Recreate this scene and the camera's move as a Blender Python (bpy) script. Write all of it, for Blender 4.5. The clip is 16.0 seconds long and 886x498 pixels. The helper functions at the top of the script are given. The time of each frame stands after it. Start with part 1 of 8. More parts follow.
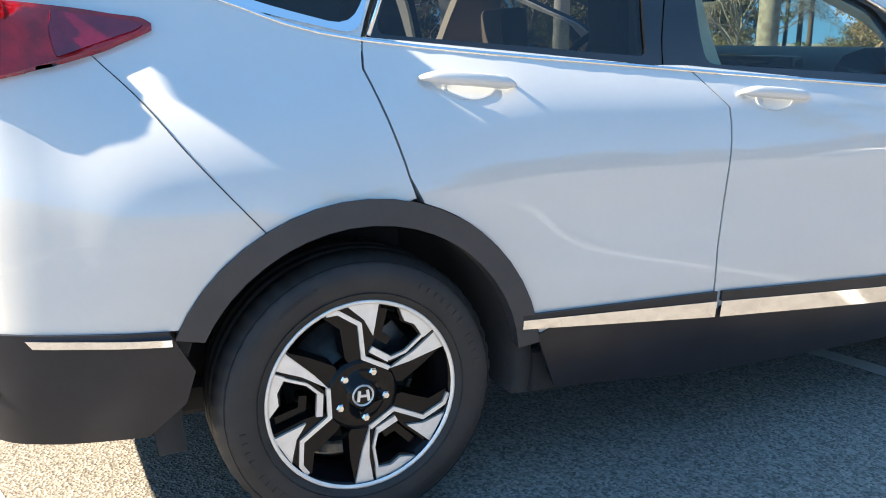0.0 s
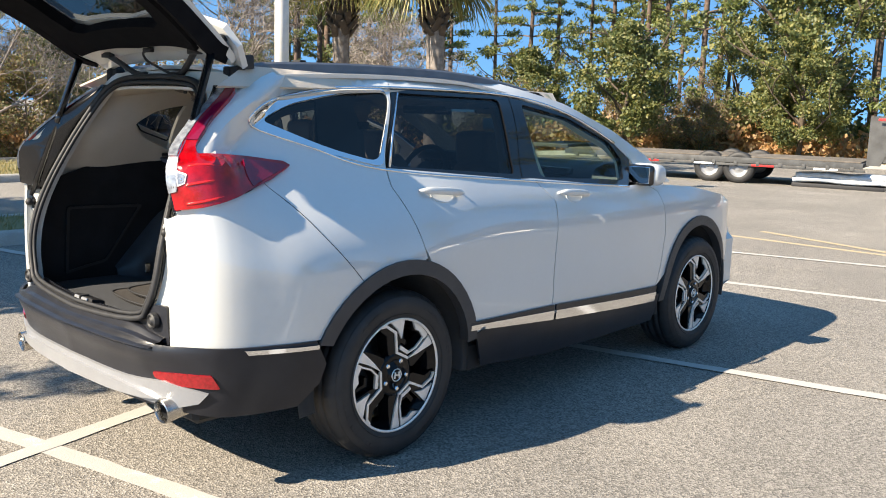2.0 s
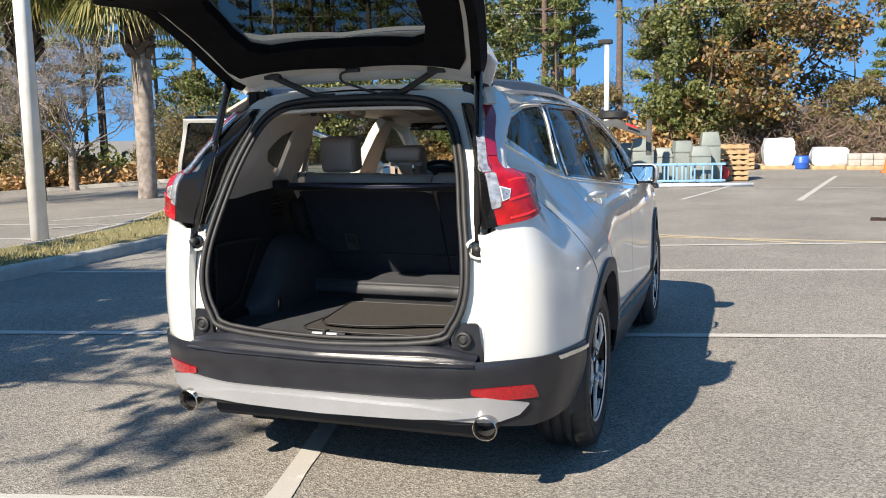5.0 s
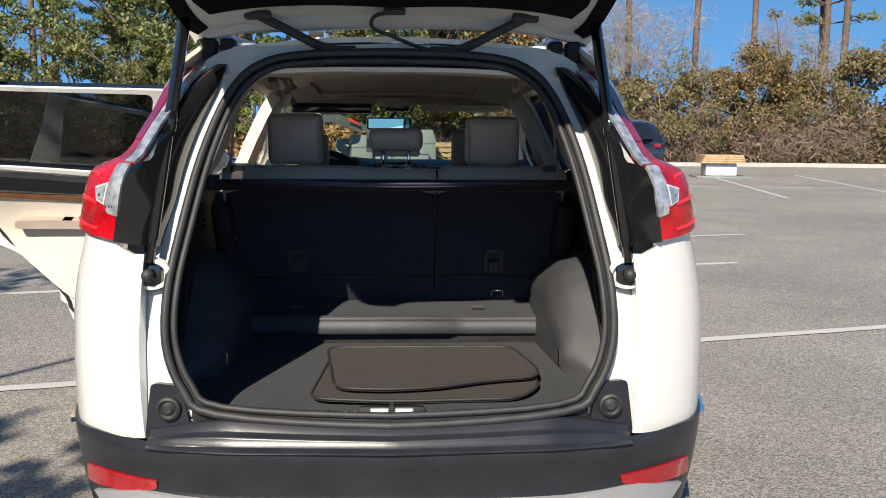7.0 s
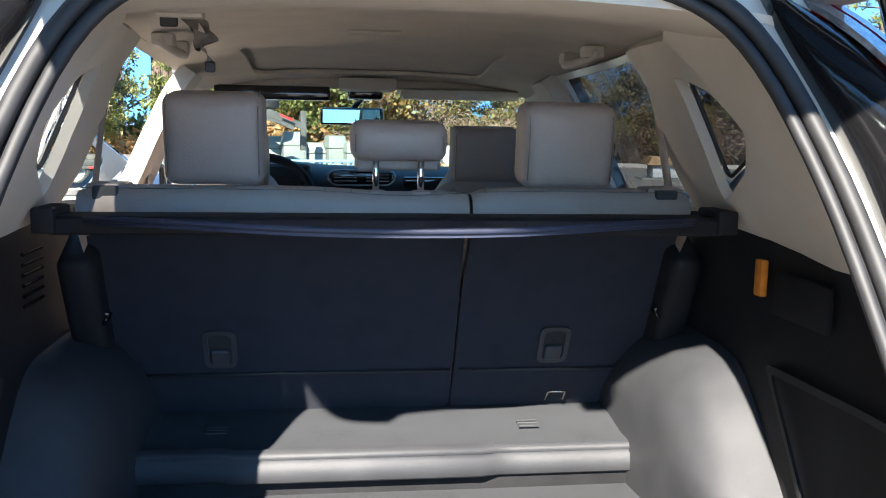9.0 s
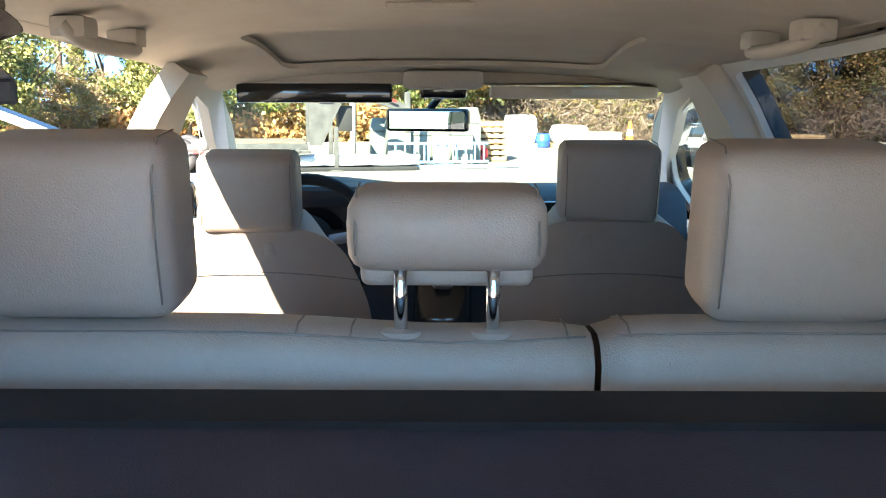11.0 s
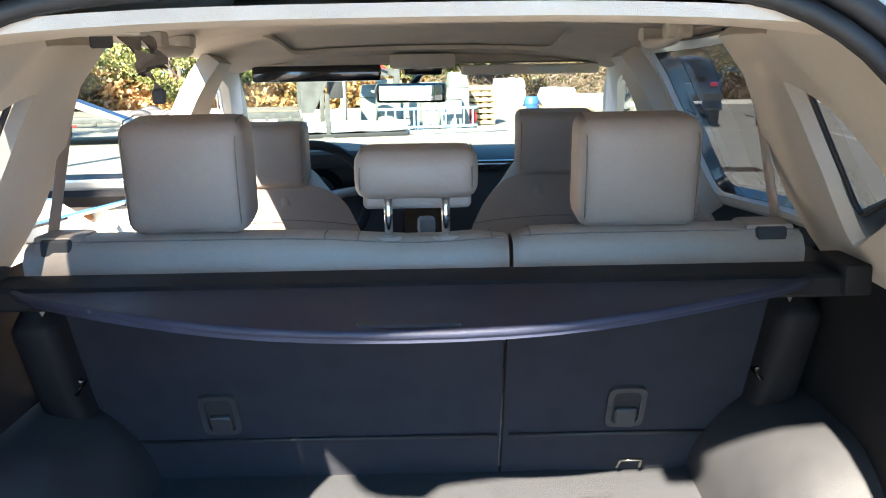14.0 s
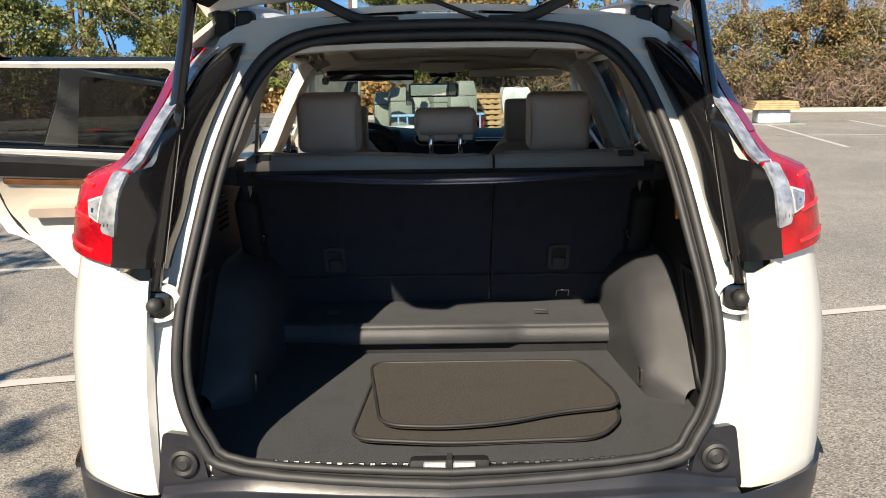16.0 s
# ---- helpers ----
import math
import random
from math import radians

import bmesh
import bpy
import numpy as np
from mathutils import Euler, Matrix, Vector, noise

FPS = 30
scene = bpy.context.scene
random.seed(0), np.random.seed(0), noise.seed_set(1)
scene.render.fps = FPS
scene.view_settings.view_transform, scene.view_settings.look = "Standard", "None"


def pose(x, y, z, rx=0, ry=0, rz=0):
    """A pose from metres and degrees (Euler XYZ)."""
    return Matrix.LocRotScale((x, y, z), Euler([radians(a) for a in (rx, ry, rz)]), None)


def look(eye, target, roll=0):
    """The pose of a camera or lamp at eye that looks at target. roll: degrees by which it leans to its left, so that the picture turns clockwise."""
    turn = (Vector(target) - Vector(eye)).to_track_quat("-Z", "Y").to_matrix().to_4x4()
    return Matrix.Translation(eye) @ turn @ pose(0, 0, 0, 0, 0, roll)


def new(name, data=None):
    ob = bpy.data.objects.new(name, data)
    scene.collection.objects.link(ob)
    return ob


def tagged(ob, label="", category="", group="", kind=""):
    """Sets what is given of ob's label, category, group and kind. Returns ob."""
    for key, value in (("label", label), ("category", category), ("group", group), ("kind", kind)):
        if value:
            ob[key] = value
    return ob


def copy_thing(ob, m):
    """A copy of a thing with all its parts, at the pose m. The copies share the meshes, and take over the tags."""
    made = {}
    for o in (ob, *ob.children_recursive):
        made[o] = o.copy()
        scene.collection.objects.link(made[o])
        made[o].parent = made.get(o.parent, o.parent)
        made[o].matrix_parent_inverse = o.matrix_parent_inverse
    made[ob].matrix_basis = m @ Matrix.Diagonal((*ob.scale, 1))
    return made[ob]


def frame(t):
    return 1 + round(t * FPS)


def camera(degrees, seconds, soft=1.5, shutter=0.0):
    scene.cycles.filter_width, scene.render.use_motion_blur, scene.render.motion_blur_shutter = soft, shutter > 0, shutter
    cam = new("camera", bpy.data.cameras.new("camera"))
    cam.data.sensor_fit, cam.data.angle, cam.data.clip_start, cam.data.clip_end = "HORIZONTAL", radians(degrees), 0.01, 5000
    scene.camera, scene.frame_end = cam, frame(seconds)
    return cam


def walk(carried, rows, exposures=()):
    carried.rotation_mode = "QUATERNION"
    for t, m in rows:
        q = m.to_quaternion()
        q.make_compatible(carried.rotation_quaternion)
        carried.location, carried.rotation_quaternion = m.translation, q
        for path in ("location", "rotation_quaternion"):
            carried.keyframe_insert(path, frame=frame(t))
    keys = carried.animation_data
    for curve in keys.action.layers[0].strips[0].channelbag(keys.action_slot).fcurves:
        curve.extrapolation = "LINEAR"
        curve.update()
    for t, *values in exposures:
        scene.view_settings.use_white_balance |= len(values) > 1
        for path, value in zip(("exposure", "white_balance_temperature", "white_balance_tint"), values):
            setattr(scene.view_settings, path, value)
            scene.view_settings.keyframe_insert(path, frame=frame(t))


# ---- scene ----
cam = camera(54.0, 16.0, soft=1.0)
PATH = [
    (0, (2.832, -0.644, 1.23), (1.056, 0.147, 0.763), 0.3),
    (0.5, (3.14, -0.98, 1.357), (1.445, -0.002, 0.946), 1.0),
    (1, (3.289, -1.488, 1.414), (1.745, -0.269, 1.052), 1.7),
    (1.5, (3.432, -1.982, 1.428), (1.98, -0.646, 1.101), 1.5),
    (2, (3.48, -2.497, 1.491), (2.133, -1.053, 1.175), 1.7),
    (2.5, (3.38, -2.998, 1.501), (2.176, -1.426, 1.219), 1.0),
    (3, (3.256, -3.458, 1.504), (2.169, -1.802, 1.229), 0.9),
    (3.5, (2.912, -3.834, 1.487), (1.892, -2.134, 1.224), 0.3),
    (3.7, (2.743, -3.951, 1.504), (1.756, -2.232, 1.237), 0.1),
    (5.8, (0.775, -3.765, 1.37), (0.404, -1.816, 1.114), -1.0),
    (6, (0.605, -3.686, 1.358), (0.311, -1.724, 1.101), -0.8),
    (6.5, (0.268, -3.425, 1.37), (0.189, -1.445, 1.105), -0.1),
    (7, (0.028, -3.069, 1.387), (0.12, -1.090, 1.113), 0.35),
    (7.5, (-0.15, -2.765, 1.365), (0.1, -0.798, 1.106), 1.2),
    (8, (-0.193, -2.459, 1.352), (0.086, -0.496, 1.09), 1.4),
    (8.3, (-0.15, -2.214, 1.37), (0.12, -0.251, 1.095), 0.9),
    (8.5, (-0.138, -2.06, 1.374), (0.138, -0.1, 1.096), 1),
    (8.8, (-0.122, -1.868, 1.368), (0.14, 0.097, 1.097), 1.3),
    (9, (-0.12, -1.738, 1.375), (0.131, 0.227, 1.099), 1),
    (11.3, (0.012, -0.815, 1.475), (-0.012, 1.152, 1.118), -0.2),
    (11.5, (0.016, -0.795, 1.484), (-0.016, 1.16, 1.06), -0.7),
    (12, (0.022, -0.78, 1.507), (-0.017, 1.146, 0.957), -1.6),
    (12.5, (0.024, -0.835, 1.497), (-0.014, 1.092, 0.954), -1.8),
    (13, (0.022, -1.014, 1.49), (-0.01, 0.932, 1.031), -1.6),
    (13.5, (0.017, -1.215, 1.5), (-0.013, 0.736, 1.061), -1.4),
    (14, (0.032, -1.362, 1.502), (0.047, 0.596, 1.091), -1),
    (14.5, (0.054, -1.601, 1.503), (0.061, 0.356, 1.092), -0.8),
    (15, (0.026, -1.957, 1.492), (0.024, 0.001, 1.085), -0.8),
    (15.5, (0.04, -2.308, 1.488), (0.021, -0.349, 1.089), -0.8),
    (16, (-0.006, -2.643, 1.478), (-0.008, -0.681, 1.089), -0.8),
]
walk(cam, [(t, look(eye, target, roll)) for t, eye, target, roll in PATH],
     [(0.0, 2.25, 7900, 10), (1.5, 1.65, 7700, 10), (2.5, 1.48, 7450, 10), (3.5, 1.2, 7300, 10), (5.8, 1.2, 7050, 10), (7.2, 0.98, 7000, 10), (8.0, 1.2, 6950, 10), (8.5, 1.8, 6850, 10), (9.0, 2.65, 6600, 10), (11.3, 3.6, 7500, 10), (13.0, 3.55, 7250, 10), (14.5, 3.3, 7150, 10), (15.0, 2.8, 7400, 10), (15.5, 2.1, 7800, 10), (16.0, 1.3, 7700, 10)])

# ==== build ====
# ---- world, sun, exposure ----
from mathutils.geometry import delaunay_2d_cdt

SUN = Vector((-0.41, -1.32, 1.0)).normalized()
world = bpy.data.worlds.new("sky")
scene.world = world
world.use_nodes = True
sky = world.node_tree.nodes.new("ShaderNodeTexSky")
sky.sky_type, sky.sun_disc = "NISHITA", False
sky.sun_elevation, sky.sun_rotation = math.asin(SUN.z), math.atan2(SUN.x, SUN.y)
sky.air_density, sky.dust_density, sky.ozone_density = 1.0, 0.2, 0.8
back = world.node_tree.nodes["Background"]
place, raised = world.node_tree.nodes.new("ShaderNodeTexCoord"), world.node_tree.nodes.new("ShaderNodeVectorMath")
raised.operation, raised.inputs[1].default_value = "ADD", (0, 0, 0.42)
world.node_tree.links.new(place.outputs["Generated"], raised.inputs[0])
world.node_tree.links.new(raised.outputs[0], sky.inputs[0])
tint = world.node_tree.nodes.new("ShaderNodeMix")
tint.data_type, tint.blend_type = "RGBA", "MULTIPLY"
tint.inputs[0].default_value, tint.inputs[7].default_value = 1.0, (0.48, 0.87, 1.08, 1)
world.node_tree.links.new(sky.outputs[0], tint.inputs[6])
world.node_tree.links.new(tint.outputs[2], back.inputs[0])
back.inputs[1].default_value = 0.118
sun = new("sun", bpy.data.lights.new("sun", "SUN"))
sun.data.energy, sun.data.angle, sun.data.color = 4.5, radians(0.55), (1.0, 0.94, 0.85)

sun.matrix_world = look(SUN * 60, (0, 0, 0))

# ---- materials ----


def material(name, color, rough=0.5, metal=0.0, second=None, scale=8.0, mix=0.5, bump=0.0, bump_scale=200.0,
             coat=0.0, fine=0.0, ior=1.5, speck=0.0):
    """A surface with two scales of variation: patches between color and second, and a finer grain with relief."""
    m = bpy.data.materials.new(name)
    m.use_nodes = True
    nt = m.node_tree
    b = nt.nodes["Principled BSDF"]
    b.inputs["Base Color"].default_value = (*color, 1)
    b.inputs["Roughness"].default_value = rough
    b.inputs["Metallic"].default_value = metal
    b.inputs["IOR"].default_value = ior
    b.inputs["Coat Weight"].default_value = coat
    b.inputs["Coat Roughness"].default_value = 0.03
    co = nt.nodes.new("ShaderNodeTexCoord")
    if second:
        big = nt.nodes.new("ShaderNodeTexNoise")
        big.inputs["Scale"].default_value, big.inputs["Detail"].default_value = scale, 6
        small = nt.nodes.new("ShaderNodeTexNoise")
        small.inputs["Scale"].default_value, small.inputs["Detail"].default_value = scale * 18, 3
        blend = nt.nodes.new("ShaderNodeMath")
        blend.operation = "MULTIPLY_ADD"
        blend.inputs[1].default_value = max(fine, 0.35)
        ramp = nt.nodes.new("ShaderNodeMapRange")
        ramp.inputs[1].default_value, ramp.inputs[2].default_value = 0.62 - mix * 0.2, 0.72 + mix * 0.2
        mixer = nt.nodes.new("ShaderNodeMix")
        mixer.data_type = "RGBA"
        mixer.inputs[6].default_value, mixer.inputs[7].default_value = (*color, 1), (*second, 1)
        for n in (big, small):
            nt.links.new(co.outputs["Object"], n.inputs["Vector"])
        nt.links.new(small.outputs[0], blend.inputs[0])
        nt.links.new(big.outputs[0], blend.inputs[2])
        nt.links.new(blend.outputs[0], ramp.inputs[0])
        nt.links.new(ramp.outputs[0], mixer.inputs[0])
        nt.links.new(mixer.outputs[2], b.inputs["Base Color"])
    if bump:
        grain = nt.nodes.new("ShaderNodeTexNoise")
        grain.inputs["Scale"].default_value, grain.inputs["Detail"].default_value = bump_scale, 2
        nt.links.new(co.outputs["Object"], grain.inputs["Vector"])
        bp = nt.nodes.new("ShaderNodeBump")
        bp.inputs["Strength"].default_value, bp.inputs["Distance"].default_value = bump, 0.002
        nt.links.new(grain.outputs[0], bp.inputs["Height"])
        nt.links.new(bp.outputs[0], b.inputs["Normal"])
    return m


def glass_material(name, tint, rough=0.0, base=0.05):
    """Thin pane: a tinted see-through sheet with a mirror gloss."""
    m = bpy.data.materials.new(name)
    m.use_nodes = True
    nt = m.node_tree
    out = nt.nodes["Material Output"]
    clear, gloss = nt.nodes.new("ShaderNodeBsdfTransparent"), nt.nodes.new("ShaderNodeBsdfGlossy")
    clear.inputs[0].default_value = (*tint, 1)
    gloss.inputs["Roughness"].default_value = rough
    face, mixed = nt.nodes.new("ShaderNodeLayerWeight"), nt.nodes.new("ShaderNodeMixShader")
    sharp, add = nt.nodes.new("ShaderNodeMath"), nt.nodes.new("ShaderNodeMath")
    sharp.operation, sharp.inputs[1].default_value = "POWER", 5.0
    add.operation, add.inputs[1].default_value, add.inputs[2].default_value = "MULTIPLY_ADD", 0.9, base
    face.inputs[0].default_value = 0.5
    nt.links.new(face.outputs["Facing"], sharp.inputs[0])
    nt.links.new(sharp.outputs[0], add.inputs[0])
    nt.links.new(add.outputs[0], mixed.inputs[0])
    nt.links.new(clear.outputs[0], mixed.inputs[1])
    nt.links.new(gloss.outputs[0], mixed.inputs[2])
    nt.links.new(mixed.outputs[0], out.inputs[0])
    return m


M_white = material("pearl white paint", (0.575, 0.575, 0.555), 0.3, coat=1.0, second=(0.555, 0.555, 0.535), scale=3)
M_white.node_tree.nodes["Principled BSDF"].inputs["Coat IOR"].default_value = 1.85
M_jamb = material("white jamb paint", (0.60, 0.60, 0.57), 0.4, coat=0.4, second=(0.55, 0.55, 0.52), scale=6)
M_clad = material("grey black moulded plastic", (0.014, 0.0148, 0.019), 0.3, second=(0.019, 0.020, 0.025), scale=9, bump=0.1, bump_scale=900, ior=1.41)
M_arch = material("grey grained arch plastic", (0.034, 0.034, 0.037), 0.5, second=(0.042, 0.042, 0.045), scale=9, bump=0.25, bump_scale=900)
M_black = material("gloss black trim", (0.006, 0.006, 0.007), 0.12, coat=0.5, second=(0.009, 0.009, 0.01), scale=5)
M_rubber = material("black rubber seal", (0.014, 0.014, 0.015), 0.6, second=(0.022, 0.022, 0.024), scale=20)
M_tyre = material("black tyre rubber", (0.014, 0.014, 0.015), 0.6, second=(0.024, 0.023, 0.023), scale=14, bump=0.2, bump_scale=400)
M_chrome = material("bright chrome", (0.75, 0.76, 0.78), 0.08, 1.0)
M_alu = material("machined aluminium", (0.86, 0.84, 0.81), 0.5, 0.7, second=(0.78, 0.76, 0.74), scale=30)
M_rimblack = material("gloss black wheel paint", (0.004, 0.004, 0.005), 0.12, ior=1.32, second=(0.006, 0.006, 0.007), scale=12)
M_brake = material("cast iron brake", (0.16, 0.155, 0.15), 0.45, 0.8, second=(0.09, 0.08, 0.075), scale=20)
M_silver = material("silver painted plastic", (0.29, 0.295, 0.31), 0.35, 0.3, second=(0.32, 0.325, 0.34), scale=6, coat=0.3)
M_rail = material("dark silver rail", (0.13, 0.135, 0.15), 0.35, 0.5, second=(0.16, 0.165, 0.18), scale=9)
M_steel = material("brushed exhaust steel", (0.55, 0.53, 0.5), 0.25, 1.0, second=(0.42, 0.4, 0.37), scale=25)
M_dark = material("dark underbody", (0.012, 0.012, 0.013), 0.8, second=(0.022, 0.022, 0.022), scale=8)
M_glass = glass_material("green tinted window glass", (0.60, 0.69, 0.63))
M_privacy = glass_material("dark privacy glass", (0.12, 0.13, 0.135))
M_lampred = material("red lamp lens", (0.20, 0.001, 0.004), 0.12, coat=0.5, second=(0.42, 0.003, 0.008), scale=16, bump=0.8, bump_scale=70)
M_lampbright = material("bright red light guide", (0.80, 0.012, 0.015), 0.15, coat=0.4, second=(0.66, 0.02, 0.02), scale=60)
M_reflector = material("dark red reflector", (0.33, 0.004, 0.010), 0.15, coat=1.0, second=(0.22, 0.003, 0.006), scale=90)
M_lining = material("black moulded felt", (0.005, 0.005, 0.006), 0.9, ior=1.2, second=(0.008, 0.008, 0.009), scale=16, bump=0.3, bump_scale=700)
M_thread = material("grey brown stitching", (0.22, 0.195, 0.175), 0.8, second=(0.17, 0.155, 0.14), scale=60)
M_webbing = material("grey brown belt webbing", (0.15, 0.125, 0.105), 0.8, second=(0.11, 0.09, 0.078), scale=60, bump=0.4, bump_scale=500)
M_lampdark = material("dark red lamp lens", (0.13, 0.002, 0.020), 0.08, coat=0.6, second=(0.22, 0.005, 0.030), scale=12)
M_lampclear = material("clear lamp lens", (0.42, 0.44, 0.47), 0.2, 0.35, coat=1.0, second=(0.16, 0.17, 0.20), scale=40, bump=0.6, bump_scale=160)
M_amber = material("amber lens", (0.85, 0.30, 0.05), 0.2, coat=0.6, second=(0.7, 0.22, 0.03), scale=40)
M_carpet = material("black cargo carpet", (0.017, 0.0185, 0.022), 0.95, second=(0.036, 0.0385, 0.044), scale=11, bump=0.9, bump_scale=700, fine=0.8)
M_seatback = material("black seat back carpet", (0.0105, 0.0125, 0.0200), 0.95, second=(0.0165, 0.0195, 0.029), scale=20, bump=0.7, bump_scale=800, fine=0.6)
M_mat = material("dark brown carpet mat", (0.018, 0.0155, 0.0135), 0.97, second=(0.037, 0.032, 0.028), scale=11, bump=1.0, bump_scale=600, fine=0.9)
M_plast = material("black grained plastic", (0.011, 0.011, 0.0125), 0.6, ior=1.32, second=(0.017, 0.017, 0.019), scale=10, bump=0.3, bump_scale=900)
M_gplast = material("grey grained plastic", (0.033, 0.034, 0.038), 0.55, second=(0.043, 0.044, 0.048), scale=12, bump=0.35, bump_scale=900)
M_leather = material("warm grey leather", (0.318, 0.256, 0.218), 0.48, second=(0.348, 0.281, 0.239), scale=7, bump=0.35, bump_scale=500)
M_liner = material("beige headliner fabric", (0.55, 0.48, 0.40), 0.95, second=(0.60, 0.53, 0.445), scale=9, bump=0.4, bump_scale=900)
M_beige = material("beige grained plastic", (0.54, 0.485, 0.41), 0.6, second=(0.58, 0.52, 0.445), scale=8, bump=0.3, bump_scale=800)
M_wood = material("brown wood trim", (0.20, 0.085, 0.035), 0.3, second=(0.12, 0.05, 0.02), scale=20, coat=0.6)
M_vinyl = material("black cargo cover vinyl", (0.018, 0.022, 0.044), 0.55, second=(0.024, 0.029, 0.055), scale=14, bump=0.3, bump_scale=600)

# ---- mesh helpers ----


def part(name, bm, mat, parent=None, label="", smooth=True, sharp=35):
    """Link a bmesh as one mesh object under a thing or a part."""
    me = bpy.data.meshes.new(name)
    for f in bm.faces:
        f.smooth = smooth
    if smooth:
        for e in bm.edges:
            if len(e.link_faces) == 2 and e.calc_face_angle(0) > radians(sharp):
                e.smooth = False
    bm.to_mesh(me)
    bm.free()
    me.materials.append(mat)
    ob = new(name, me)
    ob.parent = parent
    if label:
        ob["label"] = label
    return ob


def thing(name, label, category, at=(0, 0, 0), turn=0.0, group="", kind=""):
    ob = new(name)
    ob.empty_display_size = 0.1
    ob.matrix_world = pose(*at, 0, 0, turn)
    return tagged(ob, label, category, group, kind)


def box(bm, lo, hi, bevel=0.0, m=None, seg=1):
    """Add a box between two corners, with bevelled edges."""
    lo, hi = Vector(lo), Vector(hi)
    v = bmesh.ops.create_cube(bm, size=1)["verts"]
    size = hi - lo
    for p in v:
        p.co = Vector([(lo[i] + hi[i]) / 2 + p.co[i] * size[i] for i in range(3)])
    if bevel:
        edges = list({e for p in v for e in p.link_edges})
        r = bmesh.ops.bevel(bm, geom=edges, offset=bevel, segments=seg, affect="EDGES", profile=0.6)
        v = list({p for f in r["faces"] for p in f.verts} | {p for p in v if p.is_valid})
    if m is not None:
        bmesh.ops.transform(bm, matrix=m, verts=v)
    return v


def tube(bm, path, radius, sides=10, caps=True, radii=None):
    """Add a round bar along a path of points."""
    pts = [Vector(p) for p in path]
    rings = []
    for i, p in enumerate(pts):
        d = (pts[min(i + 1, len(pts) - 1)] - pts[max(i - 1, 0)]).normalized()
        a = d.orthogonal().normalized() if not rings else (last - last.dot(d) * d).normalized()
        last = a
        b, r = d.cross(a), (radii[i] if radii else radius)
        rings.append([bm.verts.new(p + r * (math.cos(t) * a + math.sin(t) * b)) for t in
                      [2 * math.pi * k / sides for k in range(sides)]])
    for one, two in zip(rings, rings[1:]):
        for k in range(sides):
            bm.faces.new((one[k], one[(k + 1) % sides], two[(k + 1) % sides], two[k]))
    if caps:
        bm.faces.new(rings[0][::-1])
        bm.faces.new(rings[-1])
    return bm


def lathe(bm, profile, m=None, sides=48):
    """Turn a profile of (radius, height) round the z axis."""
    rings = []
    made = []
    for r, h in profile:
        ring = [bm.verts.new((r * math.cos(2 * math.pi * k / sides), r * math.sin(2 * math.pi * k / sides), h))
                for k in range(sides)]
        rings.append(ring)
        made += ring
    for one, two in zip(rings, rings[1:]):
        for k in range(sides):
            bm.faces.new((one[k], one[(k + 1) % sides], two[(k + 1) % sides], two[k]))
    if m is not None:
        bmesh.ops.transform(bm, matrix=m, verts=made)
    return made


def rounded(points, radius, n=4):
    """Round the corners of a closed outline."""
    pts, out = [Vector(p) for p in points], []
    for i, p in enumerate(pts):
        a, b = pts[i - 1] - p, pts[(i + 1) % len(pts)] - p
        r = min(radius, a.length * 0.45, b.length * 0.45)
        a, b = p + a.normalized() * r, p + b.normalized() * r
        for k in range(n + 1):
            t = k / n
            out.append((1 - t) ** 2 * a + 2 * t * (1 - t) * p + t * t * b)
    return out


def flowing(points, n=6, closed=True):
    """A smooth curve through points."""
    pts, out = [Vector(p) for p in points], []
    count = len(pts)
    for i in range(count if closed else count - 1):
        if closed:
            a, b, c, d = (pts[(i + k) % count] for k in (-1, 0, 1, 2))
        else:
            a, b, c, d = pts[max(i - 1, 0)], pts[i], pts[i + 1], pts[min(i + 2, count - 1)]
        for k in range(n):
            t = k / n
            out.append(0.5 * (2 * b + (c - a) * t + (2 * a - 5 * b + 4 * c - d) * t * t + (3 * b - a - 3 * c + d) * t ** 3))
    if not closed:
        out.append(pts[-1])
    return out


def dense(outline, step, closed=True):
    out = []
    pts = [Vector(p) for p in outline]
    for i, p in enumerate(pts):
        if i == len(pts) - 1 and not closed:
            out.append(p)
            break
        q = pts[(i + 1) % len(pts)]
        n = max(1, math.ceil((q - p).length / step - 0.01))
        out += [p.lerp(q, k / n) for k in range(n)]
    return out


def inside(poly, x, y):
    px, py = poly[:, 0], poly[:, 1]
    qx, qy = np.roll(px, -1), np.roll(py, -1)
    with np.errstate(divide="ignore", invalid="ignore"):
        hit = ((py > y) != (qy > y)) & (x < (qx - px) * (y - py) / (qy - py) + px)
    return hit.sum() % 2 == 1


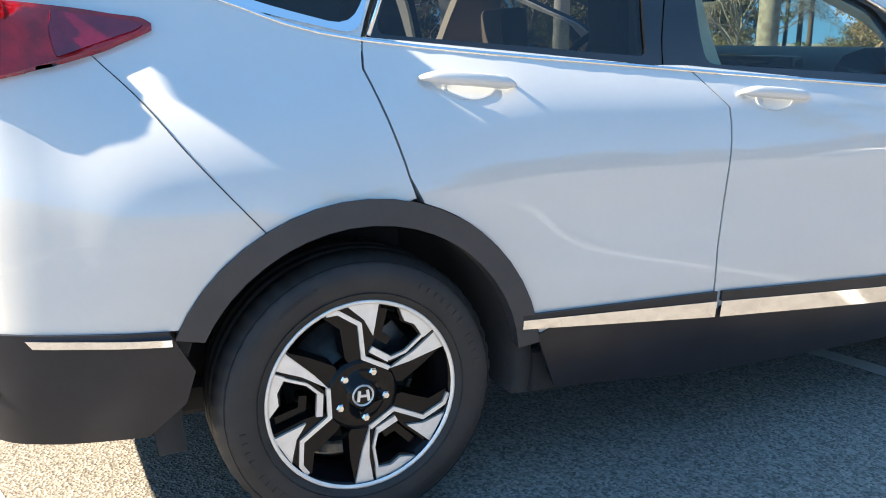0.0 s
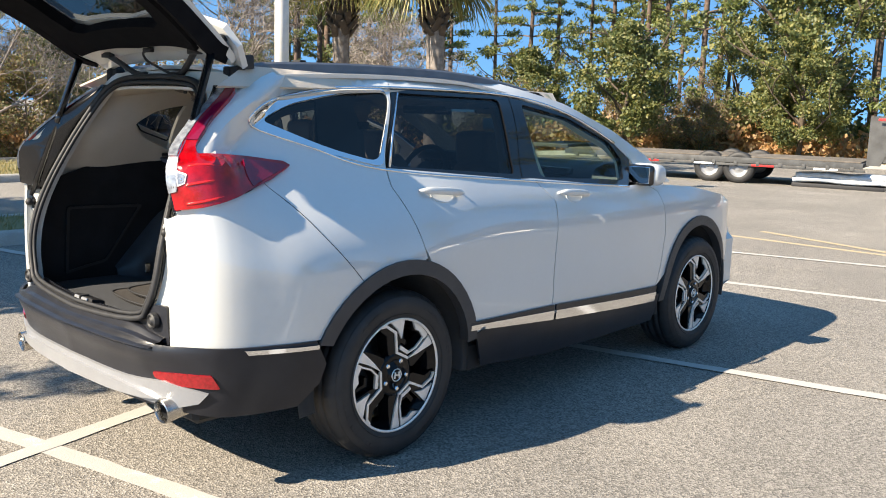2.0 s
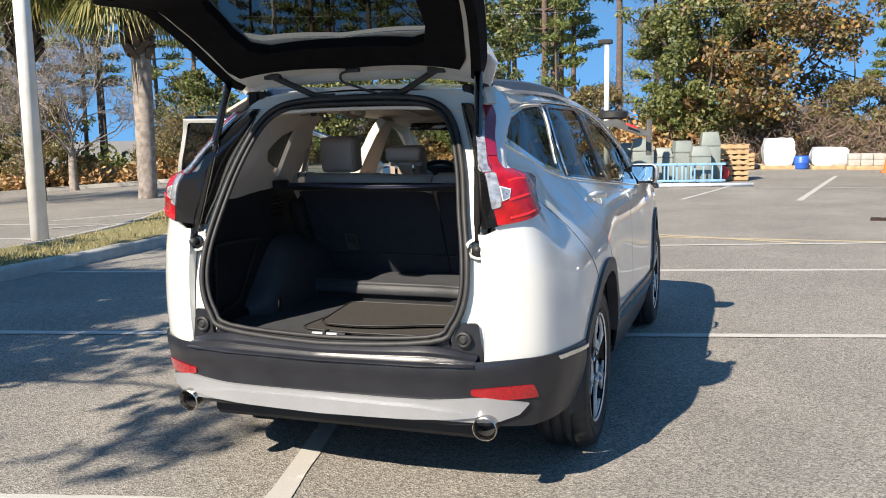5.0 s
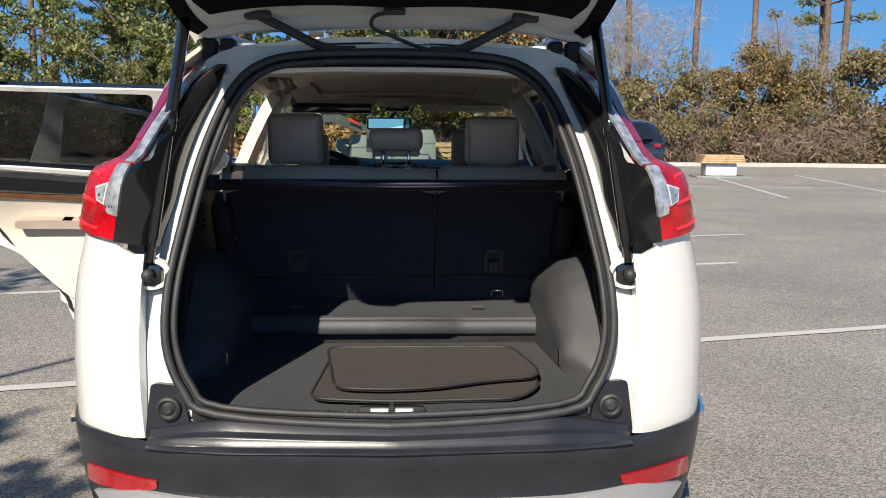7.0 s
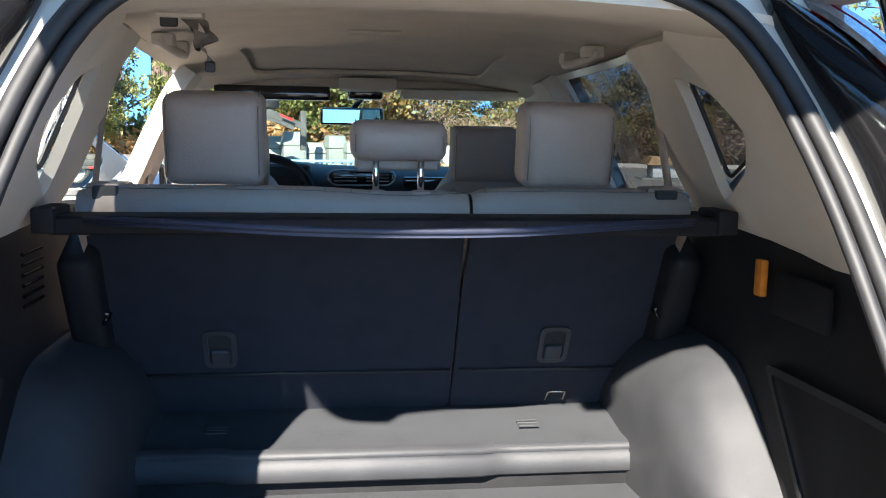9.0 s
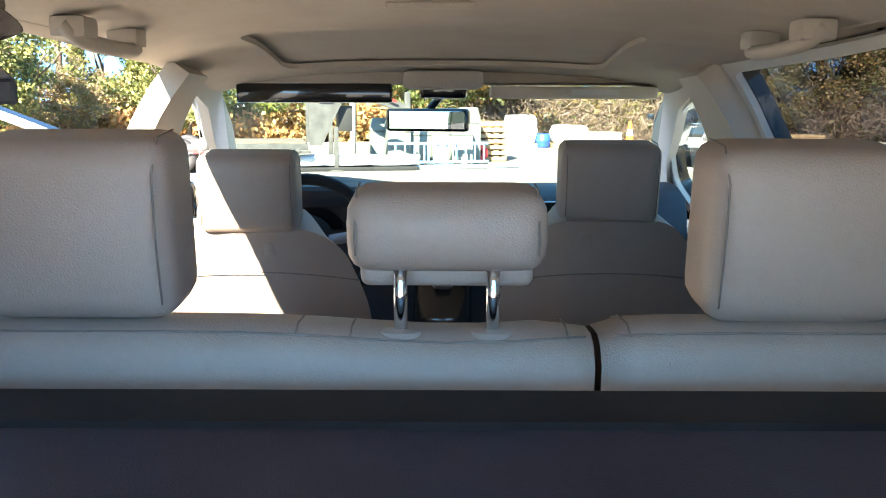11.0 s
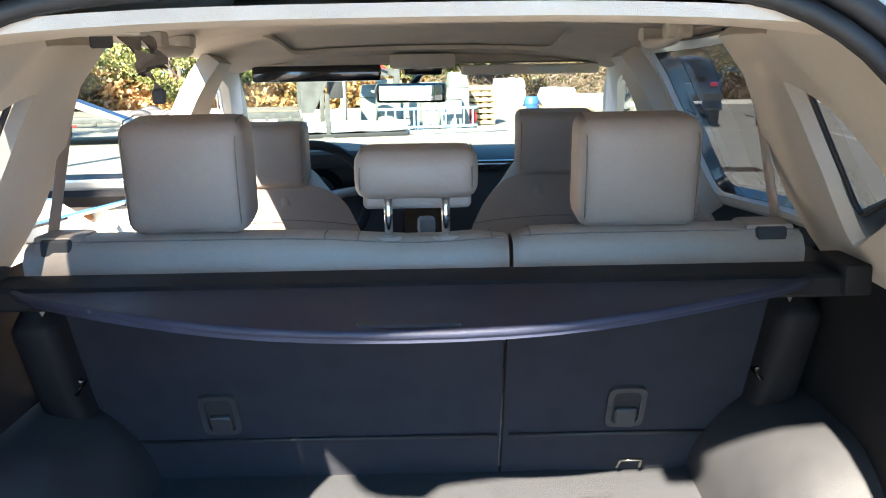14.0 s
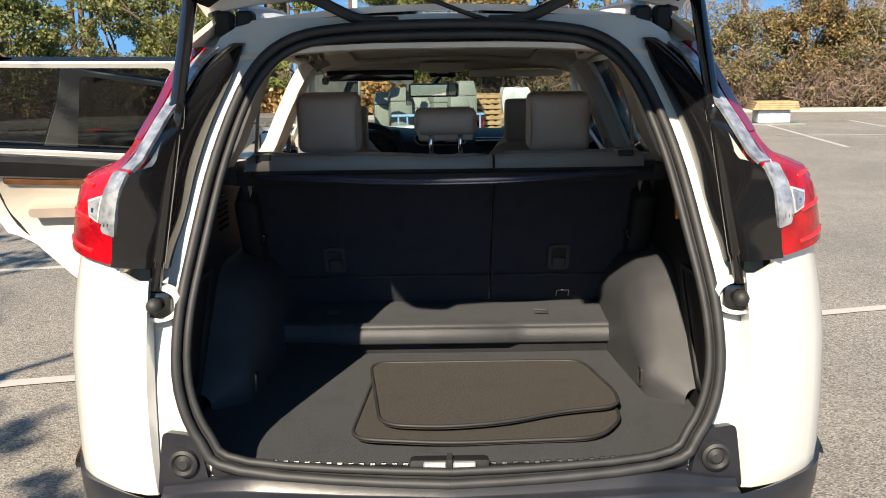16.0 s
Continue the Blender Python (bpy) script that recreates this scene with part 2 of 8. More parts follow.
def skin(bm, outline, place, holes=(), step=0.04, thick=0.0, lift=0.0):
    """Cover a flat outline (with holes) by triangles and lay it on the surface place(u, v); thick closes its back and rim.
    place gives a point; the skin's outer side is where u x v points."""
    loops = [dense(o, step) for o in (outline, *holes)]
    arrays = [np.array([(p[0], p[1]) for p in lp]) for lp in loops]
    pts, edges = [], []
    for lp in loops:
        base = len(pts)
        pts += [Vector((p[0], p[1])) for p in lp]
        edges += [(base + k, base + (k + 1) % len(lp)) for k in range(len(lp))]
    rim = np.concatenate(arrays)
    lo, hi = arrays[0].min(0), arrays[0].max(0)
    for i, u in enumerate(np.arange(lo[0] + step / 2, hi[0], step)):
        for v in np.arange(lo[1] + step / 2 * (1 + i % 2), hi[1], step):
            if ((rim - (u, v)) ** 2).sum(1).min() > (0.55 * step) ** 2 and inside(arrays[0], u, v) and not any(
                    inside(a, u, v) for a in arrays[1:]):
                pts.append(Vector((u, v)))
    vs, es, fs, *_ = delaunay_2d_cdt(pts, edges, [], 0, 1e-5)

    def spot(u, v, away):
        p = Vector(place(u, v))
        if away:
            du, dv = Vector(place(u + 1e-3, v)) - p, Vector(place(u, v + 1e-3)) - p
            p = p + du.cross(dv).normalized() * away
        return p

    front = [bm.verts.new(spot(p[0], p[1], lift)) for p in vs]
    rear = [bm.verts.new(spot(p[0], p[1], lift - thick)) for p in vs] if thick else []
    rims = {}
    for f in fs:
        c = sum((vs[k] for k in f), Vector((0, 0))) / 3
        if not inside(arrays[0], *c) or any(inside(a, *c) for a in arrays[1:]):
            continue
        bm.faces.new([front[k] for k in f])
        if thick:
            bm.faces.new([rear[k] for k in reversed(f)])
        for a, b in zip(f, (*f[1:], f[0])):
            if (b, a) in rims:
                del rims[b, a]
            else:
                rims[a, b] = 1
    if thick:
        for a, b in rims:
            bm.faces.new((front[b], front[a], rear[a], rear[b]))
    loose = [v for v in bm.verts if not v.link_faces]
    bmesh.ops.delete(bm, geom=loose, context="VERTS")
    return bm


def curve_at(x, xs, ys):
    """Smooth interpolation through a table."""
    if x <= xs[0]:
        return ys[0]
    if x >= xs[-1]:
        return ys[-1]
    i = int(np.searchsorted(xs, x)) - 1
    i = max(0, min(i, len(xs) - 2))
    h = xs[i + 1] - xs[i]
    t = (x - xs[i]) / h

    def slope(k):
        if k == 0:
            return (ys[1] - ys[0]) / (xs[1] - xs[0])
        if k == len(xs) - 1:
            return (ys[-1] - ys[-2]) / (xs[-1] - xs[-2])
        a, b = xs[k] - xs[k - 1], xs[k + 1] - xs[k]
        return (a * (ys[k + 1] - ys[k]) / b + b * (ys[k] - ys[k - 1]) / a) / (a + b)

    return ((2 * t ** 3 - 3 * t * t + 1) * ys[i] + (t ** 3 - 2 * t * t + t) * h * slope(i)
            + (3 * t * t - 2 * t ** 3) * ys[i + 1] + (t ** 3 - t * t) * h * slope(i + 1))


# The car's flank: a plan line from the front corner round to the middle of the back, drawn in by height.
PLAN = ((0.62, 3.50), (0.76, 3.36), (0.85, 3.12), (0.90, 2.66), (0.925, 2.0), (0.925, 1.0), (0.915, 0.0), (0.90, -0.4),
        (0.878, -0.6), (0.848, -0.72), (0.794, -0.815), (0.69, -0.885), (0.56, -0.925), (0.40, -0.95), (0.0, -0.97))
RUN = [0.0]
for a, b in zip(PLAN, PLAN[1:]):
    RUN.append(RUN[-1] + math.hypot(b[0] - a[0], b[1] - a[1]))
PLAN_X, PLAN_Y = [p[0] for p in PLAN], [p[1] for p in PLAN]
IN_Z, IN_X = (0.2, 0.35, 0.45, 0.8, 0.95, 1.05, 1.12, 1.2, 1.4, 1.55, 1.62, 1.68), (0.06, 0.02, 0.0, 0.0, 0.008, 0.036, 0.073, 0.125, 0.215, 0.295, 0.36, 0.5)
CORNER_Z, CORNER_X = (0.2, 0.35, 0.45, 1.1, 1.28, 1.4, 1.55, 1.62, 1.68), (0.06, 0.02, 0.0, 0.0, 0.032, 0.07, 0.12, 0.22, 0.40)
LEAN_Z, LEAN_Y = (0.2, 0.7, 1.1, 1.28, 1.4, 1.55, 1.65), (0.02, 0.0, 0.0, 0.005, 0.12, 0.33, 0.47)
TUCK_Z, TUCK_X = (0.2, 0.95, 1.06, 1.16, 1.24, 1.30, 1.42, 1.52, 1.62, 1.7), (0.0, 0.0, 0.016, 0.034, 0.046, 0.064, 0.062, 0.046, 0.026, 0.02)
JAMB_Z, JAMB_Y = (0.2, 0.7, 0.95, 1.1, 1.3, 1.5, 1.62), (0.02, 0.0, 0.03, 0.085, 0.19, 0.31, 0.38)


def ease(v):
    v = min(max(v, 0), 1)
    return v * v * (3 - 2 * v)


def flank(s, z):
    if s > RUN[-1]:
        p = flank(2 * RUN[-1] - s, z)
        return Vector((-p.x, p.y, p.z))
    x, y = curve_at(s, RUN, PLAN_X), curve_at(s, RUN, PLAN_Y)
    c = ease((-0.60 - y) / 0.26)
    drawn = curve_at(z, IN_Z, IN_X) * (1 - c) + curve_at(z, CORNER_Z, CORNER_X) * c
    x += 0.028 * math.exp(-((z - 0.86) / 0.2) ** 2) * ease((0.7 - y) / 0.7) * ease((y + 0.78) / 0.35)
    lamp_block = 0.85 * ease((-0.48 - y) / 0.25) * ease((1.30 - z) / 0.03)
    drawn += curve_at(z, TUCK_Z, TUCK_X) * (1 - lamp_block) * ease((0.5 - y) / 0.7) * (0.4 + 0.6 * ease((4.56 - s) / 0.12))
    return Vector((x - drawn * min(1, x / 0.5), y + curve_at(z, LEAN_Z, LEAN_Y) * ease((0.3 - y) / 1.1), z))


def jamb(x, z, deep=0.0):
    """The frame round the boot opening, deep metres in front of its rear face."""
    y = np.interp(abs(x), (0, 0.4, 0.56, 0.67, 0.77), (-0.97, -0.95, -0.925, -0.89, -0.83))
    return Vector((x, float(y) + curve_at(z, JAMB_Z, JAMB_Y) + deep, z))


def run_of(y):
    """The run along the flank at the place y, low on the side."""
    lo, hi = 0.0, RUN[-1]
    for _ in range(40):
        mid = (lo + hi) / 2
        lo, hi = (mid, hi) if curve_at(mid, RUN, PLAN_Y) > y else (lo, mid)
    return lo


def mirrored(bm):
    """Turn a right-hand part into its left-hand twin."""
    bmesh.ops.transform(bm, matrix=Matrix.Diagonal((-1, 1, 1, 1)), verts=bm.verts)
    bmesh.ops.reverse_faces(bm, faces=bm.faces)
    return bm


def panel(name, outline, mat, parent, side=1, holes=(), step=0.045, thick=0.012, lift=0.0, label=""):
    """A body panel on the flank. Outline in (run, height); u x v points out for a run taken backwards."""
    bm = bmesh.new()
    skin(bm, [(-p[0], p[1]) for p in outline], lambda u, v: flank(-u, v), [[(-p[0], p[1]) for p in h] for h in holes], step, thick, lift)
    bmesh.ops.reverse_faces(bm, faces=[]) if side > 0 else mirrored(bm)
    return part(name, bm, mat, parent, label)


def arc(cy, cz, r, a0, a1, n=14):
    """Points on the flank along a circle in side view, angles in degrees from straight back, over the top."""
    out = []
    for k in range(n + 1):
        a = radians(a0 + (a1 - a0) * k / n)
        out.append((run_of(cy - r * math.cos(a)), cz + r * math.sin(a)))
    return out

# ---- the car: body ----
car = thing("car", "white mid-size suv parked with open tailgate and two open doors", "car")
REAR_ARCH = arc(0.0, 0.385, 0.485, 25, 180, 18)
FRONT_ARCH = arc(2.66, 0.385, 0.485, 0, 180, 18)
SEAM_R = [(3.447, 0.865), (3.464, 0.914), (3.497, 1.047), (3.526, 1.162), (3.51, 1.237)]
SEAM_B = [(2.496, 0.44), (2.514, 0.462), (2.512, 0.655), (2.476, 0.965), (2.47, 1.051), (2.52, 1.1), (2.586, 1.165)]
SEAM_F = [(1.463, 0.49), (1.434, 0.584), (1.376, 0.80), (1.395, 0.968), (1.44, 1.05), (1.55, 1.10)]
ROOF_Z = 1.65
QUARTER_HOLE = rounded([(4.20, 1.43), (4.12, 1.497), (3.93, 1.53), (3.74, 1.549), (3.385, 1.566), (3.53, 1.258), (3.747, 1.312), (3.99, 1.378)], 0.06)


def gap(points, ds, dz=0.0):
    return [(p[0] + ds, p[1] + dz) for p in points]


for side in (1, -1):
    # quarter panel with its window opening, from the wheel arch up to the roof
    low = [p for p in REAR_ARCH if p[1] > 0.60 and p[0] > 3.46]
    outline = [(4.60, 0.60), (run_of(-0.436), 0.602), *low, *gap(SEAM_R, 0.004), (3.36, 1.60), (3.36, ROOF_Z), (4.30, ROOF_Z), (4.50, 1.63), (4.585, 1.595), (4.60, 1.545), (4.592, 1.50), (4.56, 1.39), (4.553, 1.283), (4.553, 1.09), (4.60, 1.072)]
    bm = bmesh.new()
    rows = [[bm.verts.new(p) for p in (flank(4.598, z), flank(4.61, z) + Vector((-0.012, 0.004, 0)), jamb(0.625 - 0.10 * ease((z - 1.2) / 0.4), z, 0.014))] for z in np.linspace(0.60, 1.075, 14)]
    for a, b in zip(rows, rows[1:]):
        for k in range(2):
            bm.faces.new((a[k], b[k], b[k + 1], a[k + 1]))
    bmesh.ops.reverse_faces(bm, faces=bm.faces)
    part("quarter_return", bm if side > 0 else mirrored(bm), M_white, car, sharp=50)
    bm = bmesh.new()
    tube(bm, [flank(*p) for p in flowing([(4.128, 1.196), (4.105, 1.169), (4.028, 1.076), (3.963, 0.989), (3.883, 0.893), (3.800, 0.797)], 8, False)], 0.0016, 6)
    part("panel_seam", bm if side > 0 else mirrored(bm), M_rubber, car)
    quarter = panel("quarter_panel", outline, M_white, car, side, [QUARTER_HOLE])
    panel("quarter_window", [(p[0], p[1]) for p in QUARTER_HOLE], M_privacy, quarter, side, thick=0.0, lift=-0.008).visible_shadow = True
    SURROUND = rounded([(4.285, 1.457), (4.26, 1.497), (4.12, 1.530), (3.942, 1.556), (3.70, 1.571), (3.40, 1.577), (3.515, 1.238), (3.862, 1.316), (4.20, 1.40)], 0.05)
    panel("window_surround", SURROUND, M_chrome, quarter, side, [QUARTER_HOLE], thick=0.006, lift=0.004, step=0.04, label="broad bright window surround")
    # front fender
    low = [p for p in FRONT_ARCH if p[1] > 0.49]
    fender = [(1.459, 0.49), *[p for p in low if True], (0.25, 0.49), (0.02, 0.55), (0.02, 0.85), (0.5, 0.98), (1.0, 1.06), (1.545, 1.10), *gap(SEAM_F[::-1], -0.004)[1:-1]]
    panel("front_fender", fender, M_white, car, side, step=0.06)
    # roof side and front pillar
    panel("roof_side", [(1.25, 1.10), (1.545, 1.102), (1.60, 1.24), (1.735, 1.335), (2.10, 1.494), (2.55, 1.578), (3.356, 1.588),
                        (3.356, ROOF_Z), (2.60, ROOF_Z - 0.004), (2.10, 1.545), (1.70, 1.40), (1.40, 1.25)], M_white, car, side, step=0.05)
    # sill
    panel("sill_cladding", [(3.10, 0.47), (3.02, 0.30), (2.5, 0.255), (1.42, 0.265), (1.40, 0.43), (1.50, 0.43), (2.50, 0.47), (3.0, 0.505)],
          M_clad, car, side, lift=0.006, step=0.06)
    # arch cladding
    for cy, deg in ((0.0, 0), (2.66, 0)):
        outer = arc(cy, 0.385, 0.487, 24 if cy == 0 else 0, 172, 20)
        inner = arc(cy, 0.385, 0.425, 26 if cy == 0 else 0, 172, 20)
        panel("wheel_arch_trim", [*outer, *inner[::-1]], M_arch, car, side, step=0.04, thick=0.05, lift=0.012)
    # window chrome line
    top = [(4.305, 1.459), (4.27, 1.505), (3.942, 1.563), (3.352, 1.583), (2.542, 1.573), (2.092, 1.487), (1.723, 1.33)]
    low = [(1.744, 1.092), (2.663, 1.157), (3.51, 1.229), (3.862, 1.322), (4.224, 1.407), (4.305, 1.459)]
    for line in (top, low):
        bm = bmesh.new()
        tube(bm, [flank(*p) for p in flowing(line, 5, False)], 0.007, 6)
        part("window_chrome", bm if side > 0 else mirrored(bm), M_chrome, car)

# roof
def roof(x, y):
    half = 0.56
    z = 1.685 - (0.05 + 0.065 * ease((y - 0.6) / 0.85)) * (x / half) ** 2 - 0.006 * max(0, y - 0.9) ** 2 * 8 - 0.045 * max(0, (0.4 - y)) ** 2
    return Vector((x, y, z))


bm = bmesh.new()
skin(bm, [(-0.54, -0.52), (0.54, -0.52), (0.56, 0.3), (0.60, 1.0), (0.60, 1.45), (-0.60, 1.45), (-0.60, 1.0), (-0.56, 0.3)], roof, step=0.08, thick=0.015)
part("roof_panel", bm, M_white, car)
for side in (1, -1):
    bm = bmesh.new()
    pts = flowing([(0.475 * side, -0.46, 1.615), (0.49 * side, -0.38, 1.648), (0.50 * side, 0.2, 1.670), (0.515 * side, 0.8, 1.660), (0.53 * side, 1.25, 1.606), (0.54 * side, 1.40, 1.558)], 6, False)
    rows = [[bm.verts.new(p + Vector((dx, 0, dz))) for dx, dz in ((-0.020, -0.05), (-0.016, 0.004), (-0.008, 0.012), (0.008, 0.012), (0.016, 0.004), (0.022, -0.05))] for p in pts]
    for a, b in zip(rows, rows[1:]):
        for k in range(5):
            bm.faces.new((a[k], b[k], b[k + 1], a[k + 1]))
    bm.faces.new(rows[0])
    bm.faces.new(rows[-1][::-1])
    bmesh.ops.recalc_face_normals(bm, faces=bm.faces)
    part("roof_rail", bm, M_rail, car, "dark silver roof rail")
# bonnet, windscreen, nose
bm = bmesh.new()
skin(bm, [(-0.80, 2.02), (0.80, 2.02), (0.78, 2.6), (0.70, 3.2), (0.60, 3.38), (-0.60, 3.38), (-0.70, 3.2), (-0.78, 2.6)],
     lambda x, y: (x, y, 1.11 - 0.10 * max(0, y - 2.0) ** 1.4 - 0.06 * (x / 0.8) ** 2), step=0.1, thick=0.02)
part("bonnet", bm, M_white, car)
bm = bmesh.new()
skin(bm, [(-0.70, 2.08), (0.70, 2.08), (0.58, 1.42), (-0.58, 1.42)], lambda x, y: (x, y, 1.10 + (2.08 - y) * 0.80 - 0.04 * (x / 0.6) ** 2), step=0.1)
screen = part("windscreen", bm, M_glass, car)
screen.visible_shadow = False
bm = bmesh.new()
tube(bm, [(-0.7, 3.4, 0.6), (0.7, 3.4, 0.6)], 0.16, 12)
box(bm, (-0.8, 3.1, 0.25), (0.8, 3.5, 0.75), 0.1)
part("front_bumper", bm, M_white, car)

# floor pan and dark inner shell behind the gaps
bm = bmesh.new()
box(bm, (-0.62, -0.80, 0.26), (0.62, 3.2, 0.36), 0.02)
part("underbody", bm, M_dark, car)
for side in (1, -1):
    bm = bmesh.new()
    box(bm, (min(side * 0.6, side * 0.86), 0.50, 0.27), (max(side * 0.6, side * 0.86), 2.15, 0.40), 0.01)
    part("inner_sill", bm, M_dark, car)
for side in (1, -1):
    for cy in (0.0, 2.66):
        bm = bmesh.new()
        ring = []
        for k in range(25):
            a = radians(-12 + 204 * k / 24)
            ring.append([bm.verts.new((side * x, cy - r * math.cos(a), 0.385 + r * math.sin(a))) for x, r in ((0.865, 0.50), (0.885, 0.436), (0.60, 0.436), (0.58, 0.05))])
        for a, b in zip(ring, ring[1:]):
            for k in range(3):
                bm.faces.new((a[k], b[k], b[k + 1], a[k + 1]))
        part("wheel_housing", bm, M_dark, car)

# ---- rear bumper ----
def bumper_surface(s, z):
    p = flank(s, z)
    q = flank(s - 0.02, z)
    d = (p - q).normalized()
    out = Vector((-d.y, d.x, 0)) * -1
    if out.y > 0 and out.x < 0:
        out = -out
    rear_w = ease((s - 4.25) / 0.5)
    push = curve_at(z, (0.3, 0.36, 0.42, 0.49, 0.53, 0.565, 0.595, 0.64), (0.0, 0.025, 0.03, 0.036, 0.043, 0.056, 0.058, 0.02))
    return p + Vector((0, -1, 0)) * push * rear_w + Vector((1, 0, 0)) * 0.008 * (1 - rear_w)


def rear_both(name, outline, mat, lift=0.0, thick=0.012, step=0.04, place=None, label=""):
    """A part across the back: the outline's right half is mirrored."""
    bm = bmesh.new()
    for side in (1, -1):
        half = bmesh.new()
        skin(half, [(-p[0], p[1]) for p in outline], lambda u, v: (place or bumper_surface)(-u, v), (), step, thick, lift)
        if side < 0:
            mirrored(half)
        me = bpy.data.meshes.new("tmp")
        half.to_mesh(me)
        half.free()
        bm.from_mesh(me)
        bpy.data.meshes.remove(me)
    for v in bm.verts:
        if abs(v.co.x) < 0.005:
            v.co.x = 0
    bmesh.ops.delete(bm, geom=[f for f in bm.faces if all(abs(v.co.x) < 0.002 for v in f.verts)], context="FACES_ONLY")
    bmesh.ops.remove_doubles(bm, verts=bm.verts, dist=0.002)
    return part(name, bm, mat, car, label)


MID = RUN[-1]
rear_both("rear_bumper", [(MID, 0.60), (4.66, 0.612), (4.48, 0.617), (4.32, 0.611), (4.035, 0.602), (3.985, 0.50), (4.01, 0.42), (4.10, 0.34), (4.40, 0.34), (4.6, 0.36), (MID, 0.385)], M_clad, step=0.018)
rear_both("bumper_skid_trim", [(MID, 0.465), (4.80, 0.462), (4.60, 0.475), (4.50, 0.455), (4.44, 0.44), (4.47, 0.40), (4.55, 0.375), (4.80, 0.388), (MID, 0.38)], M_silver, lift=0.012, label="silver skid trim")
rear_both("skid_ridge", [(MID, 0.446), (4.86, 0.440), (4.70, 0.425), (4.62, 0.405), (4.70, 0.396), (4.86, 0.390), (MID, 0.386)], M_silver, lift=0.026, thick=0.02, label="raised silver crescent")
for side in (1, -1):
    for name, outline, mat, lift, th in (
            ("bumper_reflector", rounded([(4.655, 0.506), (4.648, 0.482), (4.54, 0.462), (4.40, 0.458), (4.43, 0.512), (4.55, 0.512)], 0.010), M_reflector, 0.006, 0.02),
            ("bumper_chrome", [(4.323, 0.603), (4.03, 0.588), (4.03, 0.572), (4.31, 0.585)], M_chrome, 0.012, 0.02)):
        bm = bmesh.new()
        skin(bm, [(-p[0], p[1]) for p in outline], lambda u, v: bumper_surface(-u, v), (), 0.03, th, lift)
        part(name, bm if side > 0 else mirrored(bm), mat, car)
    bm = bmesh.new()
    m = Matrix.Translation((side * 0.64, -0.93, 0.362)) @ Euler((radians(96), 0, radians(4 * side))).to_matrix().to_4x4()
    lathe(bm, [(0.040, -0.30), (0.045, -0.02), (0.047, 0.02), (0.043, 0.023), (0.038, 0.01), (0.036, -0.12), (0.0, -0.13)], m, 28)
    tip = part("exhaust_tip", bm, M_steel, car, "polished steel exhaust tip")
    bm = bmesh.new()
    lathe(bm, [(0.0365, 0.0), (0.0345, -0.05), (0.0, -0.055)], m, 28)
    # plain dark cup set into the tip, over its steel inside
    part("exhaust_bore", bm, M_dark, tip, "dark inside of the exhaust tip")
    # sill strip of the doors
    for a0, a1, word in ((3.150, 2.509, "rear"), (2.491, 1.470, "front")):
        runs = np.linspace(a0, a1, 9)
        top = [(-r, float(np.interp(r, (1.4, 1.83, 2.51, 3.15), (0.452, 0.468, 0.498, 0.521)))) for r in runs]
        low = [(-r, float(np.interp(r, (1.4, 1.83, 2.51, 3.15), (0.396, 0.414, 0.450, 0.497)))) for r in runs]
        edge = [(-r, float(np.interp(r, (1.4, 1.83, 2.51, 3.15), (0.488, 0.502, 0.526, 0.533)))) for r in runs]
        bm = bmesh.new()
        skin(bm, [*top, *low[::-1]], lambda u, v: flank(-u, v), (), 0.05, 0.012, 0.016)
        part("door_chrome", bm if side > 0 else mirrored(bm), M_chrome, car, "bright strip along the %s door foot" % word)
        bm = bmesh.new()
        skin(bm, [*edge, *top[::-1]], lambda u, v: flank(-u, v), (), 0.05, 0.010, 0.012)
        part("door_foot_trim", bm if side > 0 else mirrored(bm), M_clad, car, "black line above the bright strip")

# bumper step and the frame round the boot opening
OPEN = [(0.0, 0.647), (0.44, 0.673), (0.525, 0.73), (0.568, 0.84), (0.568, 0.98), (0.541, 1.142), (0.505, 1.32), (0.447, 1.48), (0.368, 1.562), (0.24, 1.592), (0.0, 1.60)]
LOOP = [*OPEN, *[(-x, z) for x, z in OPEN[-2:0:-1]]]
LOOP = flowing(LOOP, 4)


def ring_loop(k):
    c = Vector((0, 1.1))
    return [Vector((p[0], p[1])) + (Vector((p[0], p[1])) - c).normalized() * k for p in LOOP]


def frame_part(name, outer, holes, mat, deep, thick=0.02, label="", parent=None, step=0.05):
    bm = bmesh.new()
    skin(bm, outer, lambda x, z: jamb(x, z, deep), holes, step, thick)
    return part(name, bm, mat, parent or car, label)


